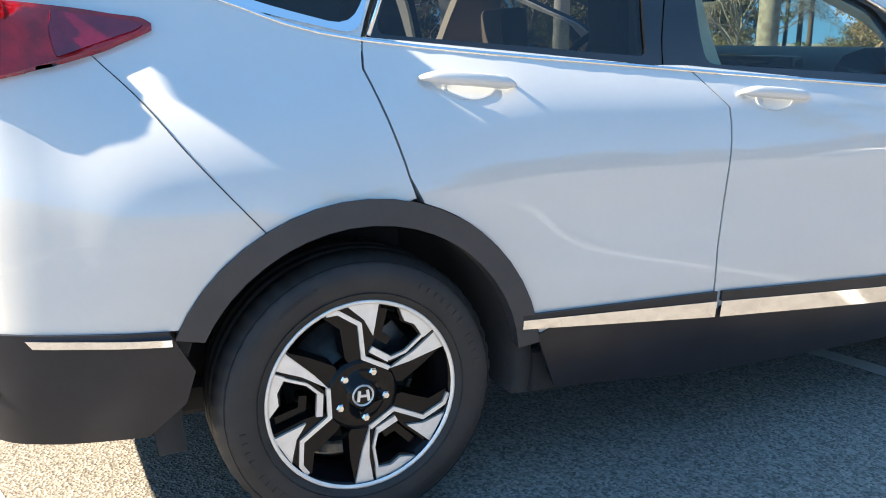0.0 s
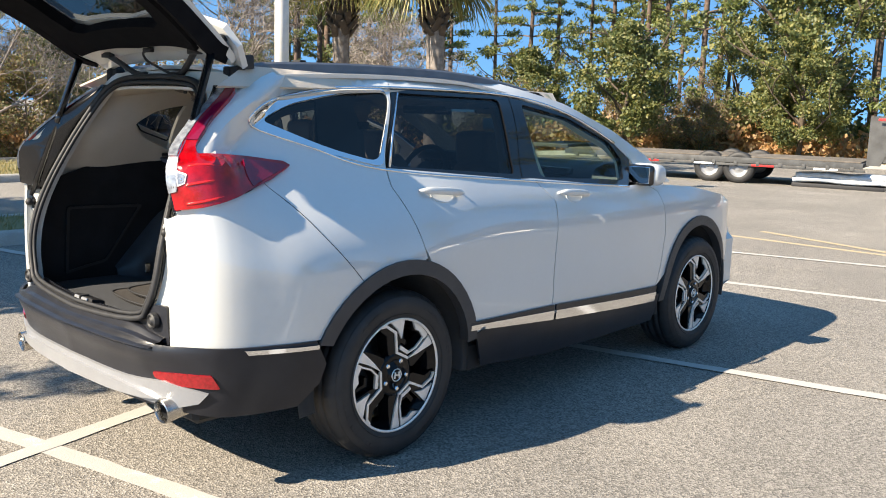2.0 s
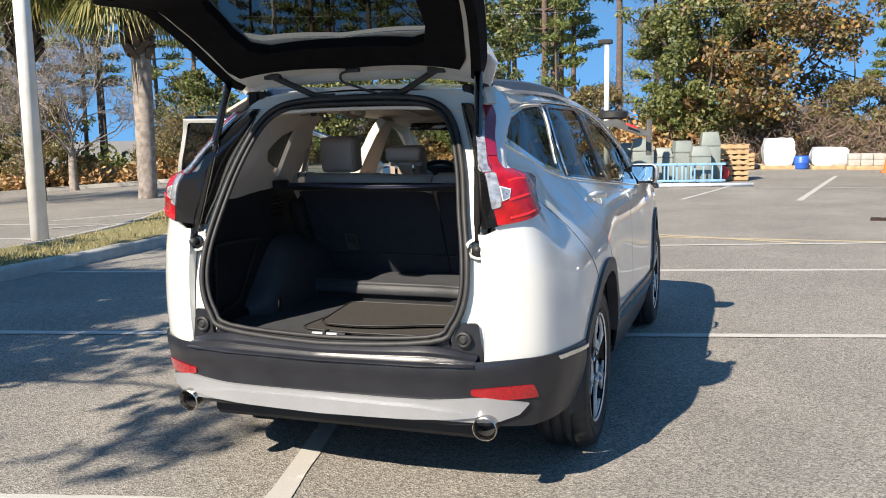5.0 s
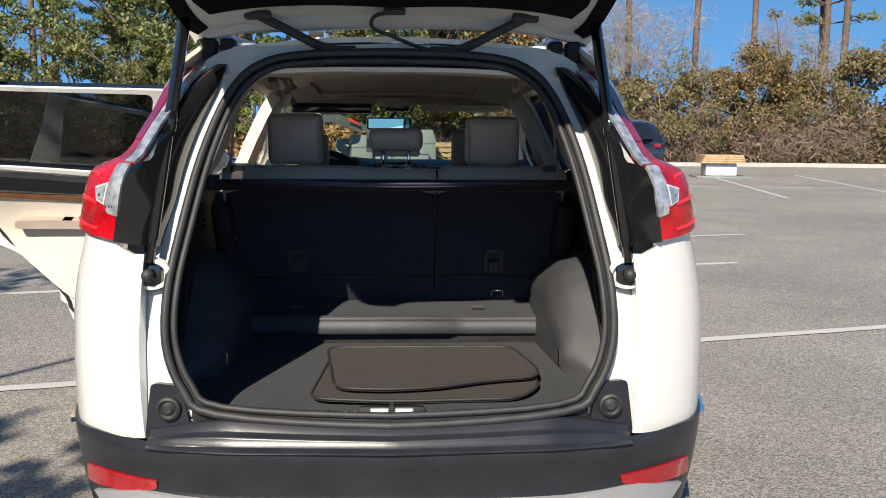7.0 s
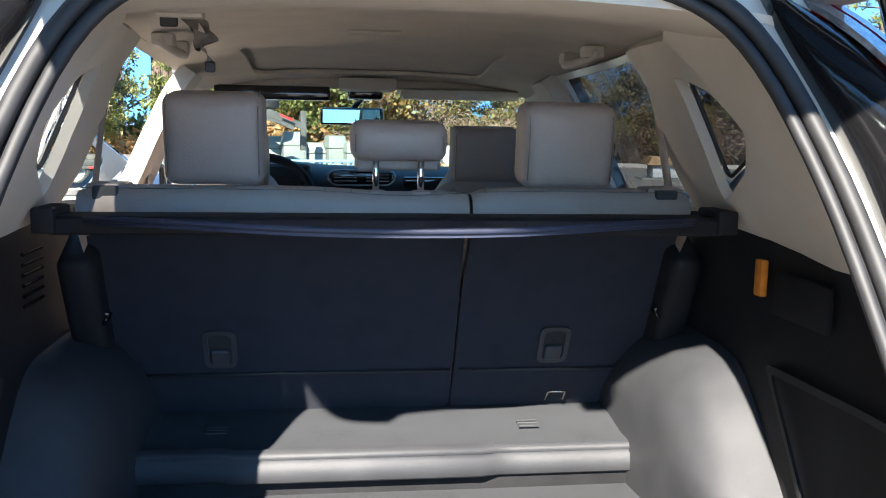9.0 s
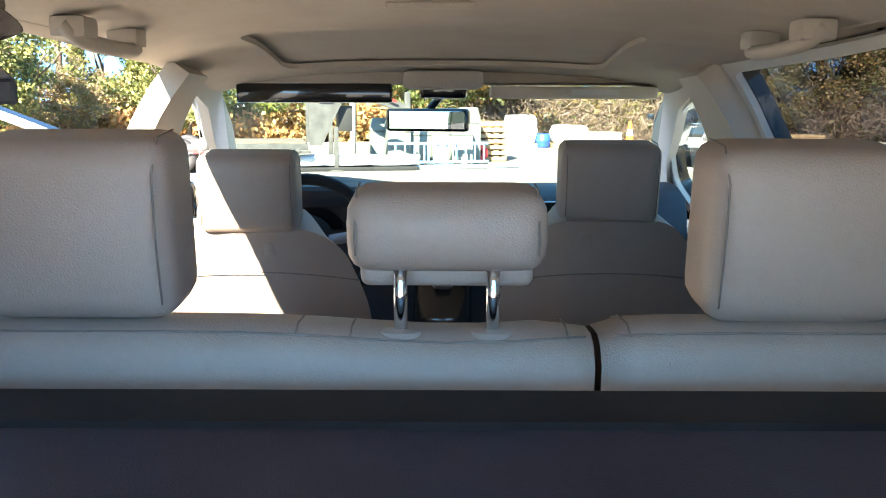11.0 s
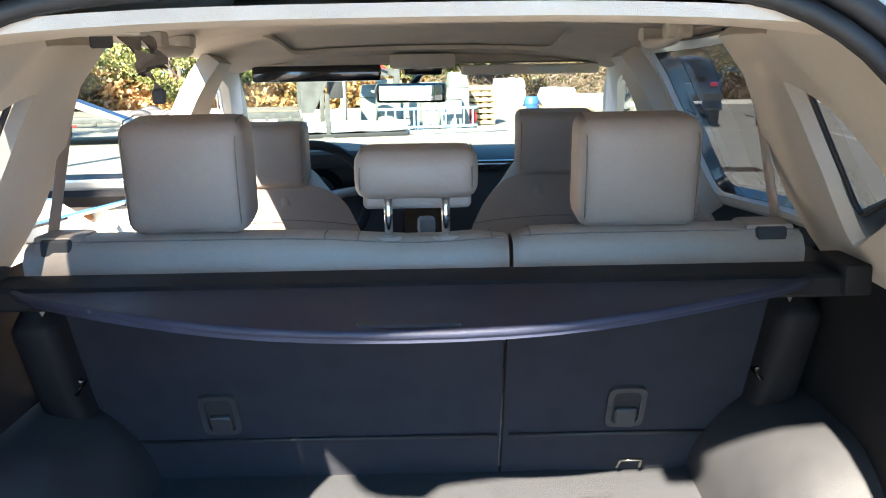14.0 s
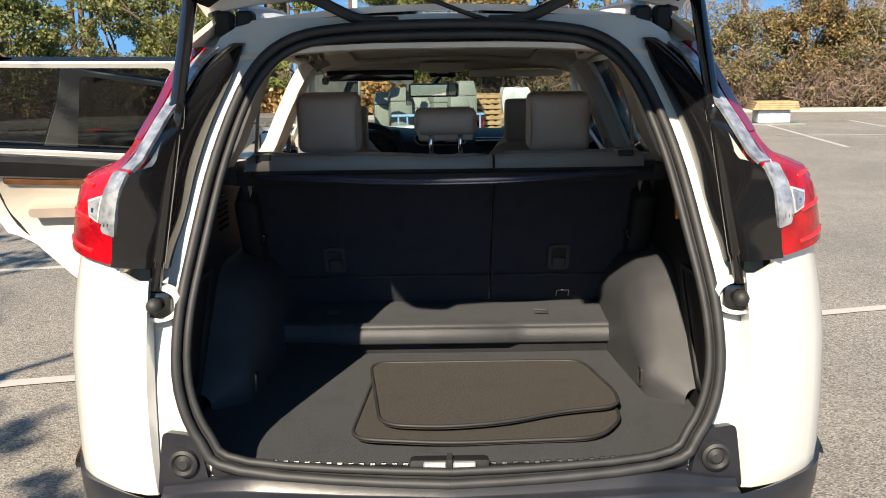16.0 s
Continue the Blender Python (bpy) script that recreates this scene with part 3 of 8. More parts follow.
frame_part("boot_frame", [(-0.66, 0.60), (0.66, 0.60), (0.70, 0.9), (0.69, 1.10), (0.65, 1.28), (0.58, 1.45), (0.52, 1.575), (0.46, 1.612), (0.0, 1.622), (-0.46, 1.612), (-0.52, 1.575), (-0.58, 1.45), (-0.65, 1.28), (-0.69, 1.10), (-0.70, 0.9)],
           [ring_loop(0.0)], M_jamb, 0.02)
for side in (1, -1):
    # black garnish, from the seal out to the lamp's inner edge
    outer = flowing([flank(a, z) + Vector((0.004, -0.002, 0)) for a, z in ((4.547, 1.106), (4.549, 1.13), (4.552, 1.20), (4.552, 1.283), (4.559, 1.39), (4.588, 1.50), (4.60, 1.56))], 5, False)
    inner = [jamb(x, z, -0.004) for x, z in flowing([(0.593, 1.085), (0.585, 1.12), (0.565, 1.19), (0.547, 1.29), (0.519, 1.39), (0.477, 1.50), (0.457, 1.56)], 5, False)]
    bm = bmesh.new()
    rows = []
    for a, b in zip(inner, outer):
        d = b - a
        rows.append([bm.verts.new(p) for p in (a, a + d * 0.33 + Vector((0.004, -0.016, 0)), a + d * 0.7 + Vector((0.002, -0.022, 0)), b + Vector((0.004, -0.016, 0)), b + Vector((0.012, 0.03, 0)), a + Vector((0, 0.03, 0)))])
    for a, b in zip(rows, rows[1:]):
        for k in range(6):
            bm.faces.new((a[k], a[(k + 1) % 6], b[(k + 1) % 6], b[k]))
    bm.faces.new(rows[0][::-1])
    bm.faces.new(rows[-1])
    bmesh.ops.recalc_face_normals(bm, faces=bm.faces)
    part("pillar_garnish", bm if side > 0 else mirrored(bm), M_black, car, "black pillar garnish", sharp=75)
    frame_part("bumper_step_end", rounded([(side * x, z) for x, z in ((0.50, 0.60), (0.63, 0.60), (0.61, 0.745), (0.545, 0.745), (0.52, 0.70))][::side], 0.015), (), M_clad, 0.002, 0.03)
    bm = bmesh.new()
    m = Matrix.Translation(jamb(side * 0.56, 0.687, -0.006)) @ Euler((radians(90), 0, 0)).to_matrix().to_4x4()
    lathe(bm, [(0.030, -0.01), (0.030, 0.008), (0.024, 0.012), (0.018, 0.006), (0.010, 0.014), (0.0, 0.014)], m, 20)
    part("rubber_stop", bm, M_rubber, car)
bm = bmesh.new()
rows = []
for x in np.linspace(-0.61, 0.61, 49):
    high = float(np.interp(abs(x), (0, 0.2, 0.42, 0.5, 0.61), (0.650, 0.654, 0.664, 0.654, 0.628)))
    rows.append([bm.verts.new(jamb(x, high + (0.600 - high) * v, d)) for v, d in (
        (0.0, 0.012), (0.0, -0.006), (0.06, -0.011), (0.36, -0.020), (0.42, -0.023), (0.46, -0.038), (0.50, -0.042), (0.56, -0.0435), (0.84, -0.048), (0.88, -0.052), (0.91, -0.066), (1.0, -0.070), (1.12, -0.060))])
for a, b in zip(rows, rows[1:]):
    for k in range(len(a) - 1):
        bm.faces.new((a[k], a[k + 1], b[k + 1], b[k]))
bmesh.ops.recalc_face_normals(bm, faces=bm.faces)
part("bumper_step", bm, M_clad, car, "stepped black sill of the bumper", sharp=60)
# seal: two lips round the opening
for k, r, deep in ((-0.004, 0.0115, -0.004), (-0.027, 0.009, 0.006)):
    bm = bmesh.new()
    pts = [jamb(p[0], p[1], deep) for p in ring_loop(k)]
    tube(bm, [*pts, pts[0]], r, 8, caps=False)
    part("boot_seal", bm, M_rubber, car)

frame_part("seal_flange", ring_loop(0.004), [ring_loop(-0.034)], M_rubber, 0.006, 0.006, "black flange under the seal lips")

# ---- tail lamps ----
for side in (1, -1):
    lamp = [(4.548, 1.283), (4.548, 1.192), (4.549, 1.108), (4.449, 1.122), (4.277, 1.155), (4.10, 1.20), (4.02, 1.235), (3.99, 1.25), (4.02, 1.266), (4.12, 1.277), (4.425, 1.300), (4.448, 1.33), (4.455, 1.38), (4.486, 1.45), (4.527, 1.538), (4.594, 1.535), (4.582, 1.50), (4.553, 1.39)]
    def lens(name, outline, mat, lift, thick, label="", parent=None):
        bm = bmesh.new()
        skin(bm, [(-p[0], p[1]) for p in outline], lambda u, v: flank(-u, v), (), 0.025, thick, lift)
        return part(name, bm if side > 0 else mirrored(bm), mat, parent or car, label)
    body = lens("tail_lamp", rounded(lamp, 0.010, 3), M_lampred, 0.018, 0.030, "red L-shaped tail lamp")
    lens("lamp_tip", rounded([(4.20, 1.178), (4.03, 1.236), (4.01, 1.25), (4.12, 1.268), (4.22, 1.275)], 0.008, 2), M_lampdark, 0.021, 0.006, "dark red tip", body)
    lens("lamp_upper", [(4.452, 1.345), (4.459, 1.38), (4.490, 1.45), (4.530, 1.533), (4.562, 1.532), (4.535, 1.45), (4.512, 1.345)], M_lampdark, 0.021, 0.006, "dark red upright", body)
    lens("clear_lens", rounded([(4.555, 1.282), (4.555, 1.170), (4.522, 1.178), (4.514, 1.200), (4.514, 1.282)], 0.004, 2), M_lampclear, 0.022, 0.008, "clear ribbed reversing lens", body)
    lens("lens_bezel", [(4.514, 1.246), (4.512, 1.196), (4.484, 1.206), (4.474, 1.236)], M_alu, 0.0225, 0.006, "bright frame of the clear square", body)
    lens("clear_square", [(4.510, 1.241), (4.508, 1.202), (4.487, 1.210), (4.479, 1.232)], M_lampclear, 0.0245, 0.004, "small clear square", body)
    lens("clear_strip", [(4.555, 1.286), (4.518, 1.286), (4.524, 1.38), (4.545, 1.45), (4.570, 1.533), (4.602, 1.533), (4.590, 1.50), (4.561, 1.39)], M_lampclear, 0.021, 0.008, "clear ribbed upright strip", body)
    for k in range(3):
        bm = bmesh.new()
        tube(bm, [flank(a + 0.010 * k, z) + Vector((0.015, -0.017, 0)) for a, z in ((4.524, 1.19), (4.524, 1.28), (4.533, 1.38), (4.553, 1.45), (4.576, 1.53))], 0.0018, 5)
        part("strip_rib", bm if side > 0 else mirrored(bm), M_chrome, body)
    bm = bmesh.new()
    bmesh.ops.create_uvsphere(bm, u_segments=12, v_segments=6, radius=0.009, matrix=Matrix.Translation(flank(4.495, 1.221) + Vector((0.010, -0.014, 0))))
    part("reversing_bulb", bm if side > 0 else mirrored(bm), M_chrome, body)
    for low, mat_g in ((((4.50, 1.135), (4.44, 1.145), (4.28, 1.175), (4.13, 1.212)), M_lampbright), (((4.49, 1.20), (4.43, 1.212), (4.28, 1.230), (4.17, 1.243)), M_lampbright), (((4.48, 1.268), (4.42, 1.275), (4.30, 1.265), (4.18, 1.258)), M_lampbright)):
        bm = bmesh.new()
        tube(bm, [flank(*p) + Vector((0.013, -0.011, 0)) for p in flowing(low, 5, False)], 0.0055, 6)
        part("light_guide", bm if side > 0 else mirrored(bm), mat_g, body, "bright red light guide")

# ---- doors ----
def turned(ob, hinge, degrees):
    """Swing a part about an upright hinge line."""
    h = Vector(hinge)
    ob.matrix_basis = Matrix.Translation(h) @ Matrix.Rotation(radians(degrees), 4, "Z") @ Matrix.Translation(-h)


ARCH_R = [p for p in arc(0.0, 0.385, 0.489, 180, 25, 30) if p[0] < 3.447 and p[1] > 0.48]
REAR_DOOR = [(3.09, 0.475), *[p for p in ARCH_R], *gap(SEAM_R[1:], -0.002), (2.70, 1.166), *gap(SEAM_B[::-1], 0.003)]
FRONT_DOOR = [*gap(SEAM_B, -0.003), (2.10, 1.122), (1.744, 1.097), (1.555, 1.098), *gap(SEAM_F[::-1], 0.003)[1:]]
REAR_FRAME = ([(3.50, 1.238), (3.362, 1.578), (2.553, 1.570), (2.583, 1.40), (2.66, 1.166)], [(3.475, 1.246), (3.34, 1.562), (2.64, 1.554), (2.70, 1.19)])
FRONT_FRAME = ([(2.655, 1.165), (2.578, 1.40), (2.547, 1.570), (2.09, 1.486), (1.73, 1.332), (1.60, 1.236), (1.735, 1.10)],
               [(2.50, 1.170), (2.475, 1.535), (2.106, 1.468), (1.77, 1.336), (1.69, 1.24), (1.76, 1.13)])


def door(kind, side, swing=0.0):
    rear = kind == "rear"
    outline, (outer, hole) = (REAR_DOOR, REAR_FRAME) if rear else (FRONT_DOOR, FRONT_FRAME)
    skin_ob = panel(kind + "_door", outline, M_white, car, side, thick=0.045, step=0.05, label="white %s door%s" % (kind, ", open" if swing else ""))
    panel("window_frame", outer, M_black, skin_ob, side, [rounded(hole, 0.03, 3)], thick=0.03, lift=-0.004, label="gloss black window frame")
    pane = panel("window_glass", rounded(hole, 0.03, 3), M_privacy if rear else M_glass, skin_ob, side, thick=0.0, lift=-0.012)
    if not rear:
        pane.visible_shadow = False
    panel("inner_frame", outer, M_jamb, skin_ob, side, [rounded(hole, 0.03, 3)], thick=0.014, lift=-0.036, label="white painted inner window frame")
    if rear:
        bm = bmesh.new()
        tube(bm, [flank(3.33, 1.56) + Vector((0.004, 0, 0)), flank(3.42, 1.40) + Vector((0.004, 0, 0)), flank(3.495, 1.24) + Vector((0.004, 0, 0))], 0.006, 6)
        part("chrome_bar", bm if side > 0 else mirrored(bm), M_chrome, skin_ob, "chrome upright")
    s0, z0 = (3.27, 1.128) if rear else (2.30, 1.078)
    bm = bmesh.new()
    along = [(0.128, 0.003), (0.116, 0.016), (0.08, 0.025), (0.0, 0.029), (-0.08, 0.025), (-0.116, 0.016), (-0.128, 0.003)]
    rows = []
    for ds, out in flowing(along, 3, False):
        c = flank(s0 + ds, z0 + 0.08 * ds) + Vector((out, 0, 0.3 * out))
        fat = 0.017 - 0.30 * max(0, abs(ds) - 0.09)
        rows.append([bm.verts.new(c + Vector((0.010 * math.cos(a), 0, fat * math.sin(a)))) for a in np.linspace(0, 2 * math.pi, 13)[:-1]])
    for a, b in zip(rows, rows[1:]):
        for k in range(12):
            bm.faces.new((a[k], a[(k + 1) % 12], b[(k + 1) % 12], b[k]))
    bm.faces.new(rows[0])
    bm.faces.new(rows[-1][::-1])
    bmesh.ops.recalc_face_normals(bm, faces=bm.faces)
    part("door_handle", bm if side > 0 else mirrored(bm), M_white, skin_ob)
    cup = [(s0 + 0.070 * math.cos(a), z0 - 0.012 + 0.030 * math.sin(a)) for a in np.linspace(0, 2 * math.pi, 25)[:-1]]
    rim = [(s0 + 0.064 * math.cos(a), z0 - 0.012 + 0.026 * math.sin(a)) for a in np.linspace(0, 2 * math.pi, 25)[:-1]]
    panel("handle_cup", cup, M_white, skin_ob, side, [rim], thick=0.006, lift=0.0025, step=0.03)
    panel("cup_floor", rim, M_jamb, skin_ob, side, thick=0.004, lift=0.0015, step=0.03)
    # inside
    if rear:
        trim = [(3.30, 0.80), (3.40, 0.98), (3.42, 1.16), (2.68, 1.10), (2.62, 0.52), (2.95, 0.52), (3.10, 0.60), (3.20, 0.70)]
        upper = [(3.43, 1.165), (3.46, 1.222), (2.66, 1.158), (2.68, 1.10)]
        strip = [(3.38, 1.12), (3.38, 1.145), (2.70, 1.088), (2.70, 1.062)]
        pull = [(3.30, 0.96), (3.30, 1.01), (2.80, 0.98), (2.80, 0.93)]
        s_seal = [(3.46, 1.215), (3.43, 1.05), (3.38, 0.89), (3.24, 0.76), (3.12, 0.60), (3.04, 0.505), (2.56, 0.475), (2.53, 0.66), (2.50, 0.96), (2.52, 1.05)]
    else:
        trim = [(2.44, 0.54), (2.42, 1.0), (2.50, 1.09), (1.80, 1.04), (1.52, 1.02), (1.50, 0.60), (1.62, 0.54)]
        upper = [(2.52, 1.10), (2.56, 1.15), (1.78, 1.09), (1.60, 1.08), (1.56, 1.03), (1.82, 1.045)]
        strip = [(2.40, 1.02), (2.40, 1.045), (1.90, 1.01), (1.90, 0.985)]
        pull = [(2.35, 0.90), (2.35, 0.95), (1.85, 0.92), (1.85, 0.87)]
        s_seal = [(2.50, 1.08), (2.45, 0.96), (2.47, 0.60), (2.42, 0.50), (1.58, 0.53), (1.48, 0.64), (1.42, 0.85), (1.45, 0.98)]
    panel("door_trim", rounded(trim, 0.04, 3), M_beige, skin_ob, side, thick=0.03, lift=-0.046, label="beige door lining")
    panel("door_trim_top", rounded(upper, 0.015, 3), M_plast, skin_ob, side, thick=0.04, lift=-0.046, label="black upper lining")
    panel("wood_strip", rounded(strip, 0.008, 2), M_wood, skin_ob, side, thick=0.01, lift=-0.074, label="brown wood-look strip")
    panel("armrest", rounded(pull, 0.02, 3), M_leather, skin_ob, side, thick=0.05, lift=-0.075)
    bm = bmesh.new()
    tube(bm, [flank(*p) + Vector((-0.052, 0, 0)) for p in flowing(s_seal, 4, False)], 0.008, 6)
    part("door_seal", bm if side > 0 else mirrored(bm), M_rubber, skin_ob)
    if swing:
        turned(skin_ob, (-0.90, 1.12, 0) if rear else (-0.90, 2.10, 0), swing)
    return skin_ob


door("rear", 1)
door("front", 1)
door("rear", -1, -84)
door("front", -1, -62)

# door mirrors
for side in (1, -1):
    bm = bmesh.new()
    v = box(bm, (0.80, 1.93, 1.09), (0.985, 2.07, 1.225), 0.060, seg=6)
    for p in bm.verts:
        p.co.z -= 0.10 * max(0, p.co.y - 1.95) * (1 if p.co.z > 1.16 else -0.4)
        p.co.y += 0.12 * max(0, p.co.x - 0.9)
    host = part("door_mirror", bm if side > 0 else mirrored(bm), M_white, car, "white door mirror")
    bm = bmesh.new()
    box(bm, (0.800, 1.915, 1.094), (0.965, 1.965, 1.214), 0.030, seg=4)
    part("mirror_bezel", bm if side > 0 else mirrored(bm), M_black, host)
    bm = bmesh.new()
    box(bm, (0.818, 1.911, 1.108), (0.952, 1.917, 1.203), 0.002)
    part("mirror_glass", bm if side > 0 else mirrored(bm), material("mirror", (0.82, 0.86, 0.9), 0.01, 1.0) if side > 0 else bpy.data.materials["mirror"], host)
    bm = bmesh.new()
    tube(bm, [(0.74, 2.02, 1.10), (0.80, 2.01, 1.11), (0.86, 2.0, 1.115)], 0.03, 8)
    part("mirror_foot", bm if side > 0 else mirrored(bm), M_black, host)

# ---- wheels ----
def polar(deg, r, lift=0.0):
    return Vector((r * math.cos(radians(deg)), r * math.sin(radians(deg)), lift))


def band(bm, path, width, top, bottom):
    """A flat bar with mitred bends along a path in the wheel's face."""
    pts = [Vector((p[0], p[1])) for p in path]
    left, right = [], []
    for i, p in enumerate(pts):
        a = (p - pts[i - 1]).normalized() if i else (pts[1] - p).normalized()
        b = (pts[i + 1] - p).normalized() if i + 1 < len(pts) else a
        n = Vector((-(a.y + b.y), a.x + b.x)).normalized()
        k = width / 2 / max(0.45, n.dot(Vector((-a.y, a.x))))
        left.append(p + n * k)
        right.append(p - n * k)
    rows = [[bm.verts.new((q.x, q.y, h)) for q, h in ((l, bottom), (l, top), (r, top), (r, bottom))] for l, r in zip(left, right)]
    for a, b in zip(rows, rows[1:]):
        for k in range(3):
            bm.faces.new((a[k], a[k + 1], b[k + 1], b[k]))
    for r in (rows[0], rows[-1][::-1]):
        bm.faces.new(r)


def plate(bm, pts, top, bottom):
    up = [bm.verts.new((p.x, p.y, top)) for p in pts]
    low = [bm.verts.new((p.x, p.y, bottom)) for p in pts]
    bm.faces.new(up)
    for k in range(len(pts)):
        bm.faces.new((up[k - 1], low[k - 1], low[k], up[k]))


RIM = 0.243


def wheel(at, side, turn):
    hub = new("wheel")
    hub.parent = car
    hub.empty_display_size = 0.1
    hub.matrix_basis = Matrix.Translation(at) @ Matrix.Rotation(radians(90 * side), 4, "Y") @ Matrix.Rotation(radians(turn), 4, "Z")
    # tyre: grooved tread with shoulder blocks
    bm = bmesh.new()
    prof = [(0.244, 0.098), (0.250, 0.110), (0.266, 0.116), (0.300, 0.121), (0.336, 0.117), (0.350, 0.104), (0.3625, 0.088), (0.366, 0.070), (0.366, 0.052),
            (0.358, 0.050), (0.358, 0.043), (0.367, 0.041), (0.367, 0.008), (0.359, 0.006), (0.359, -0.006), (0.367, -0.008), (0.367, -0.041), (0.358, -0.043),
            (0.358, -0.050), (0.366, -0.052), (0.366, -0.070), (0.3625, -0.088), (0.350, -0.104), (0.332, -0.117), (0.300, -0.121), (0.250, -0.110), (0.244, -0.098)]
    n = 144
    rings = []
    for r, h in prof:
        shoulder = 0.345 < r and 0.06 < abs(h) < 0.106
        rings.append([bm.verts.new(((r - (0.005 if shoulder and k % 3 == 0 else 0)) * math.cos(2 * math.pi * k / n), (r - (0.005 if shoulder and k % 3 == 0 else 0)) * math.sin(2 * math.pi * k / n), h)) for k in range(n)])
    for a, b in zip(rings, rings[1:]):
        for k in range(n):
            bm.faces.new((a[k], b[k], b[(k + 1) % n], a[(k + 1) % n]))
    tyre = part("tyre", bm, M_tyre, hub, sharp=25)
    bm = bmesh.new()
    for r, h in ((0.345, 0.1095), (0.268, 0.1185)):
        lathe(bm, [(r - 0.0012, h - 0.001), (r, h + 0.0018), (r + 0.0012, h - 0.001)], None, 96)
    # raised sidewall writing
    for text, mid, size in (("235/60R18", 122, 0.022), ("235/60R18", 302, 0.022)):
        curve = bpy.data.curves.new("raised_words", "FONT")
        curve.body, curve.size, curve.extrude = text, size, 0.0006
        tmp = bpy.data.objects.new("raised_words", curve)
        me = bpy.data.meshes.new_from_object(tmp)
        bpy.data.objects.remove(tmp)
        wide = max(v.co.x for v in me.vertices)
        for v in me.vertices:
            a = radians(mid) - (v.co.x - wide / 2) * 1.25 / 0.315
            rr = 0.306 + v.co.y
            v.co = Vector((rr * math.cos(a), rr * math.sin(a), 0.1215 + v.co.z - 0.18 * abs(rr - 0.302) * (1 if rr > 0.315 else 0.1)))
        bm.from_mesh(me)
        bpy.data.meshes.remove(me)
    # maker's words as plain bars
    for mid in (34, 214):
        for k in range(12):
            if k != 7:
                a = radians(mid + 26 - 4.6 * k)
                box(bm, (-0.0085, -0.0075, 0.0), (0.0085, 0.0075, 0.0016), 0.0, Matrix.Translation((0.308 * math.cos(a), 0.308 * math.sin(a), 0.1205)) @ Matrix.Rotation(a - math.pi / 2, 4, "Z"))
    part("raised_marking", bm, M_tyre, tyre)
    rim = bmesh.new()
    lathe(rim, [(0.238, -0.10), (0.215, -0.085), (0.210, 0.02), (0.222, 0.075), (0.238, 0.088), (0.243, 0.1095), (0.249, 0.1095), (0.251, 0.098)], None, 72)
    rim_ob = part("rim", rim, M_rimblack, hub, "gloss black alloy wheel rim")
    bm = bmesh.new()
    lathe(bm, [(0.2385, 0.1075), (0.243, 0.1115), (0.2485, 0.1115), (0.2500, 0.106)], None, 72)
    part("rim_edge", bm, M_alu, rim_ob, "bright machined rim edge")
    # back of the wheel: brake disc, caliper
    bm = bmesh.new()
    lathe(bm, [(0.0, -0.01), (0.075, -0.01), (0.080, -0.03), (0.165, -0.03), (0.165, -0.05), (0.0, -0.05)], None, 48)
    part("brake_disc", bm, M_brake, hub)
    bm = bmesh.new()
    box(bm, (0.10, -0.065, -0.075), (0.185, 0.065, 0.012), 0.014, Matrix.Rotation(radians(125 - turn), 4, "Z"), 2)
    part("brake_caliper", bm, M_brake, hub)
    bm = bmesh.new()
    lathe(bm, [(0.0, -0.07), (0.20, -0.075)], None, 40)
    part("back_plate", bm, M_dark, hub)
    # three folded double spokes
    for k in range(3):
        o = 120 * k
        bm = bmesh.new()
        path = [polar(o + 110, 1.0 * RIM), polar(o + 100, 0.79 * RIM), polar(o + 101, 0.45 * RIM), polar(o + 62, 0.24 * RIM), polar(o + 22, 0.45 * RIM), polar(o + 26, 0.70 * RIM), polar(o + 30, 1.0 * RIM)]
        band(bm, path, 0.044, 0.094, 0.030)
        plate(bm, [polar(o + 104, 1.0 * RIM), polar(o + 77, 1.0 * RIM), polar(o + 76, 0.61 * RIM), polar(o + 80, 0.42 * RIM), polar(o + 94, 0.42 * RIM), polar(o + 94, 0.78 * RIM)][::-1], 0.0925, 0.045)
        band(bm, [polar(o + 78, 0.47 * RIM), polar(o + 50, 0.44 * RIM), polar(o + 39, 0.62 * RIM), polar(o + 39, 0.97 * RIM)], 0.020, 0.0915, 0.045)
        plate(bm, [polar(o + 68, 1.0 * RIM), polar(o + 37, 1.0 * RIM), polar(o + 37, 0.84 * RIM), polar(o + 50, 0.87 * RIM), polar(o + 59, 0.85 * RIM)][::-1], 0.0920, 0.045)
        spoke = part("spoke", bm, M_rimblack, rim_ob, smooth=False)
        bm = bmesh.new()
        band(bm, [polar(o + 112, 0.975 * RIM), polar(o + 105, 0.945 * RIM), polar(o + 91.5, 0.765 * RIM), polar(o + 88, 0.40 * RIM), polar(o + 41, 0.385 * RIM)], 0.0110, 0.1015, 0.090)
        plate(bm, [polar(o + 43, 0.355 * RIM), polar(o + 30, 0.58 * RIM), polar(o + 24.5, 0.99 * RIM), polar(o + 36, 0.99 * RIM), polar(o + 35, 0.70 * RIM), polar(o + 39, 0.43 * RIM)], 0.1015, 0.090)
        plate(bm, [polar(o + 99, 0.985 * RIM), polar(o + 79, 0.99 * RIM), polar(o + 79, 0.64 * RIM), polar(o + 87.5, 0.80 * RIM)][::-1], 0.1015, 0.092)
        band(bm, [polar(o + 79, 0.49 * RIM), polar(o + 50, 0.455 * RIM)], 0.016, 0.1005, 0.088)
        band(bm, [polar(o + 50, 0.455 * RIM), polar(o + 40.5, 0.62 * RIM), polar(o + 40, 0.88 * RIM)], 0.007, 0.1005, 0.088)
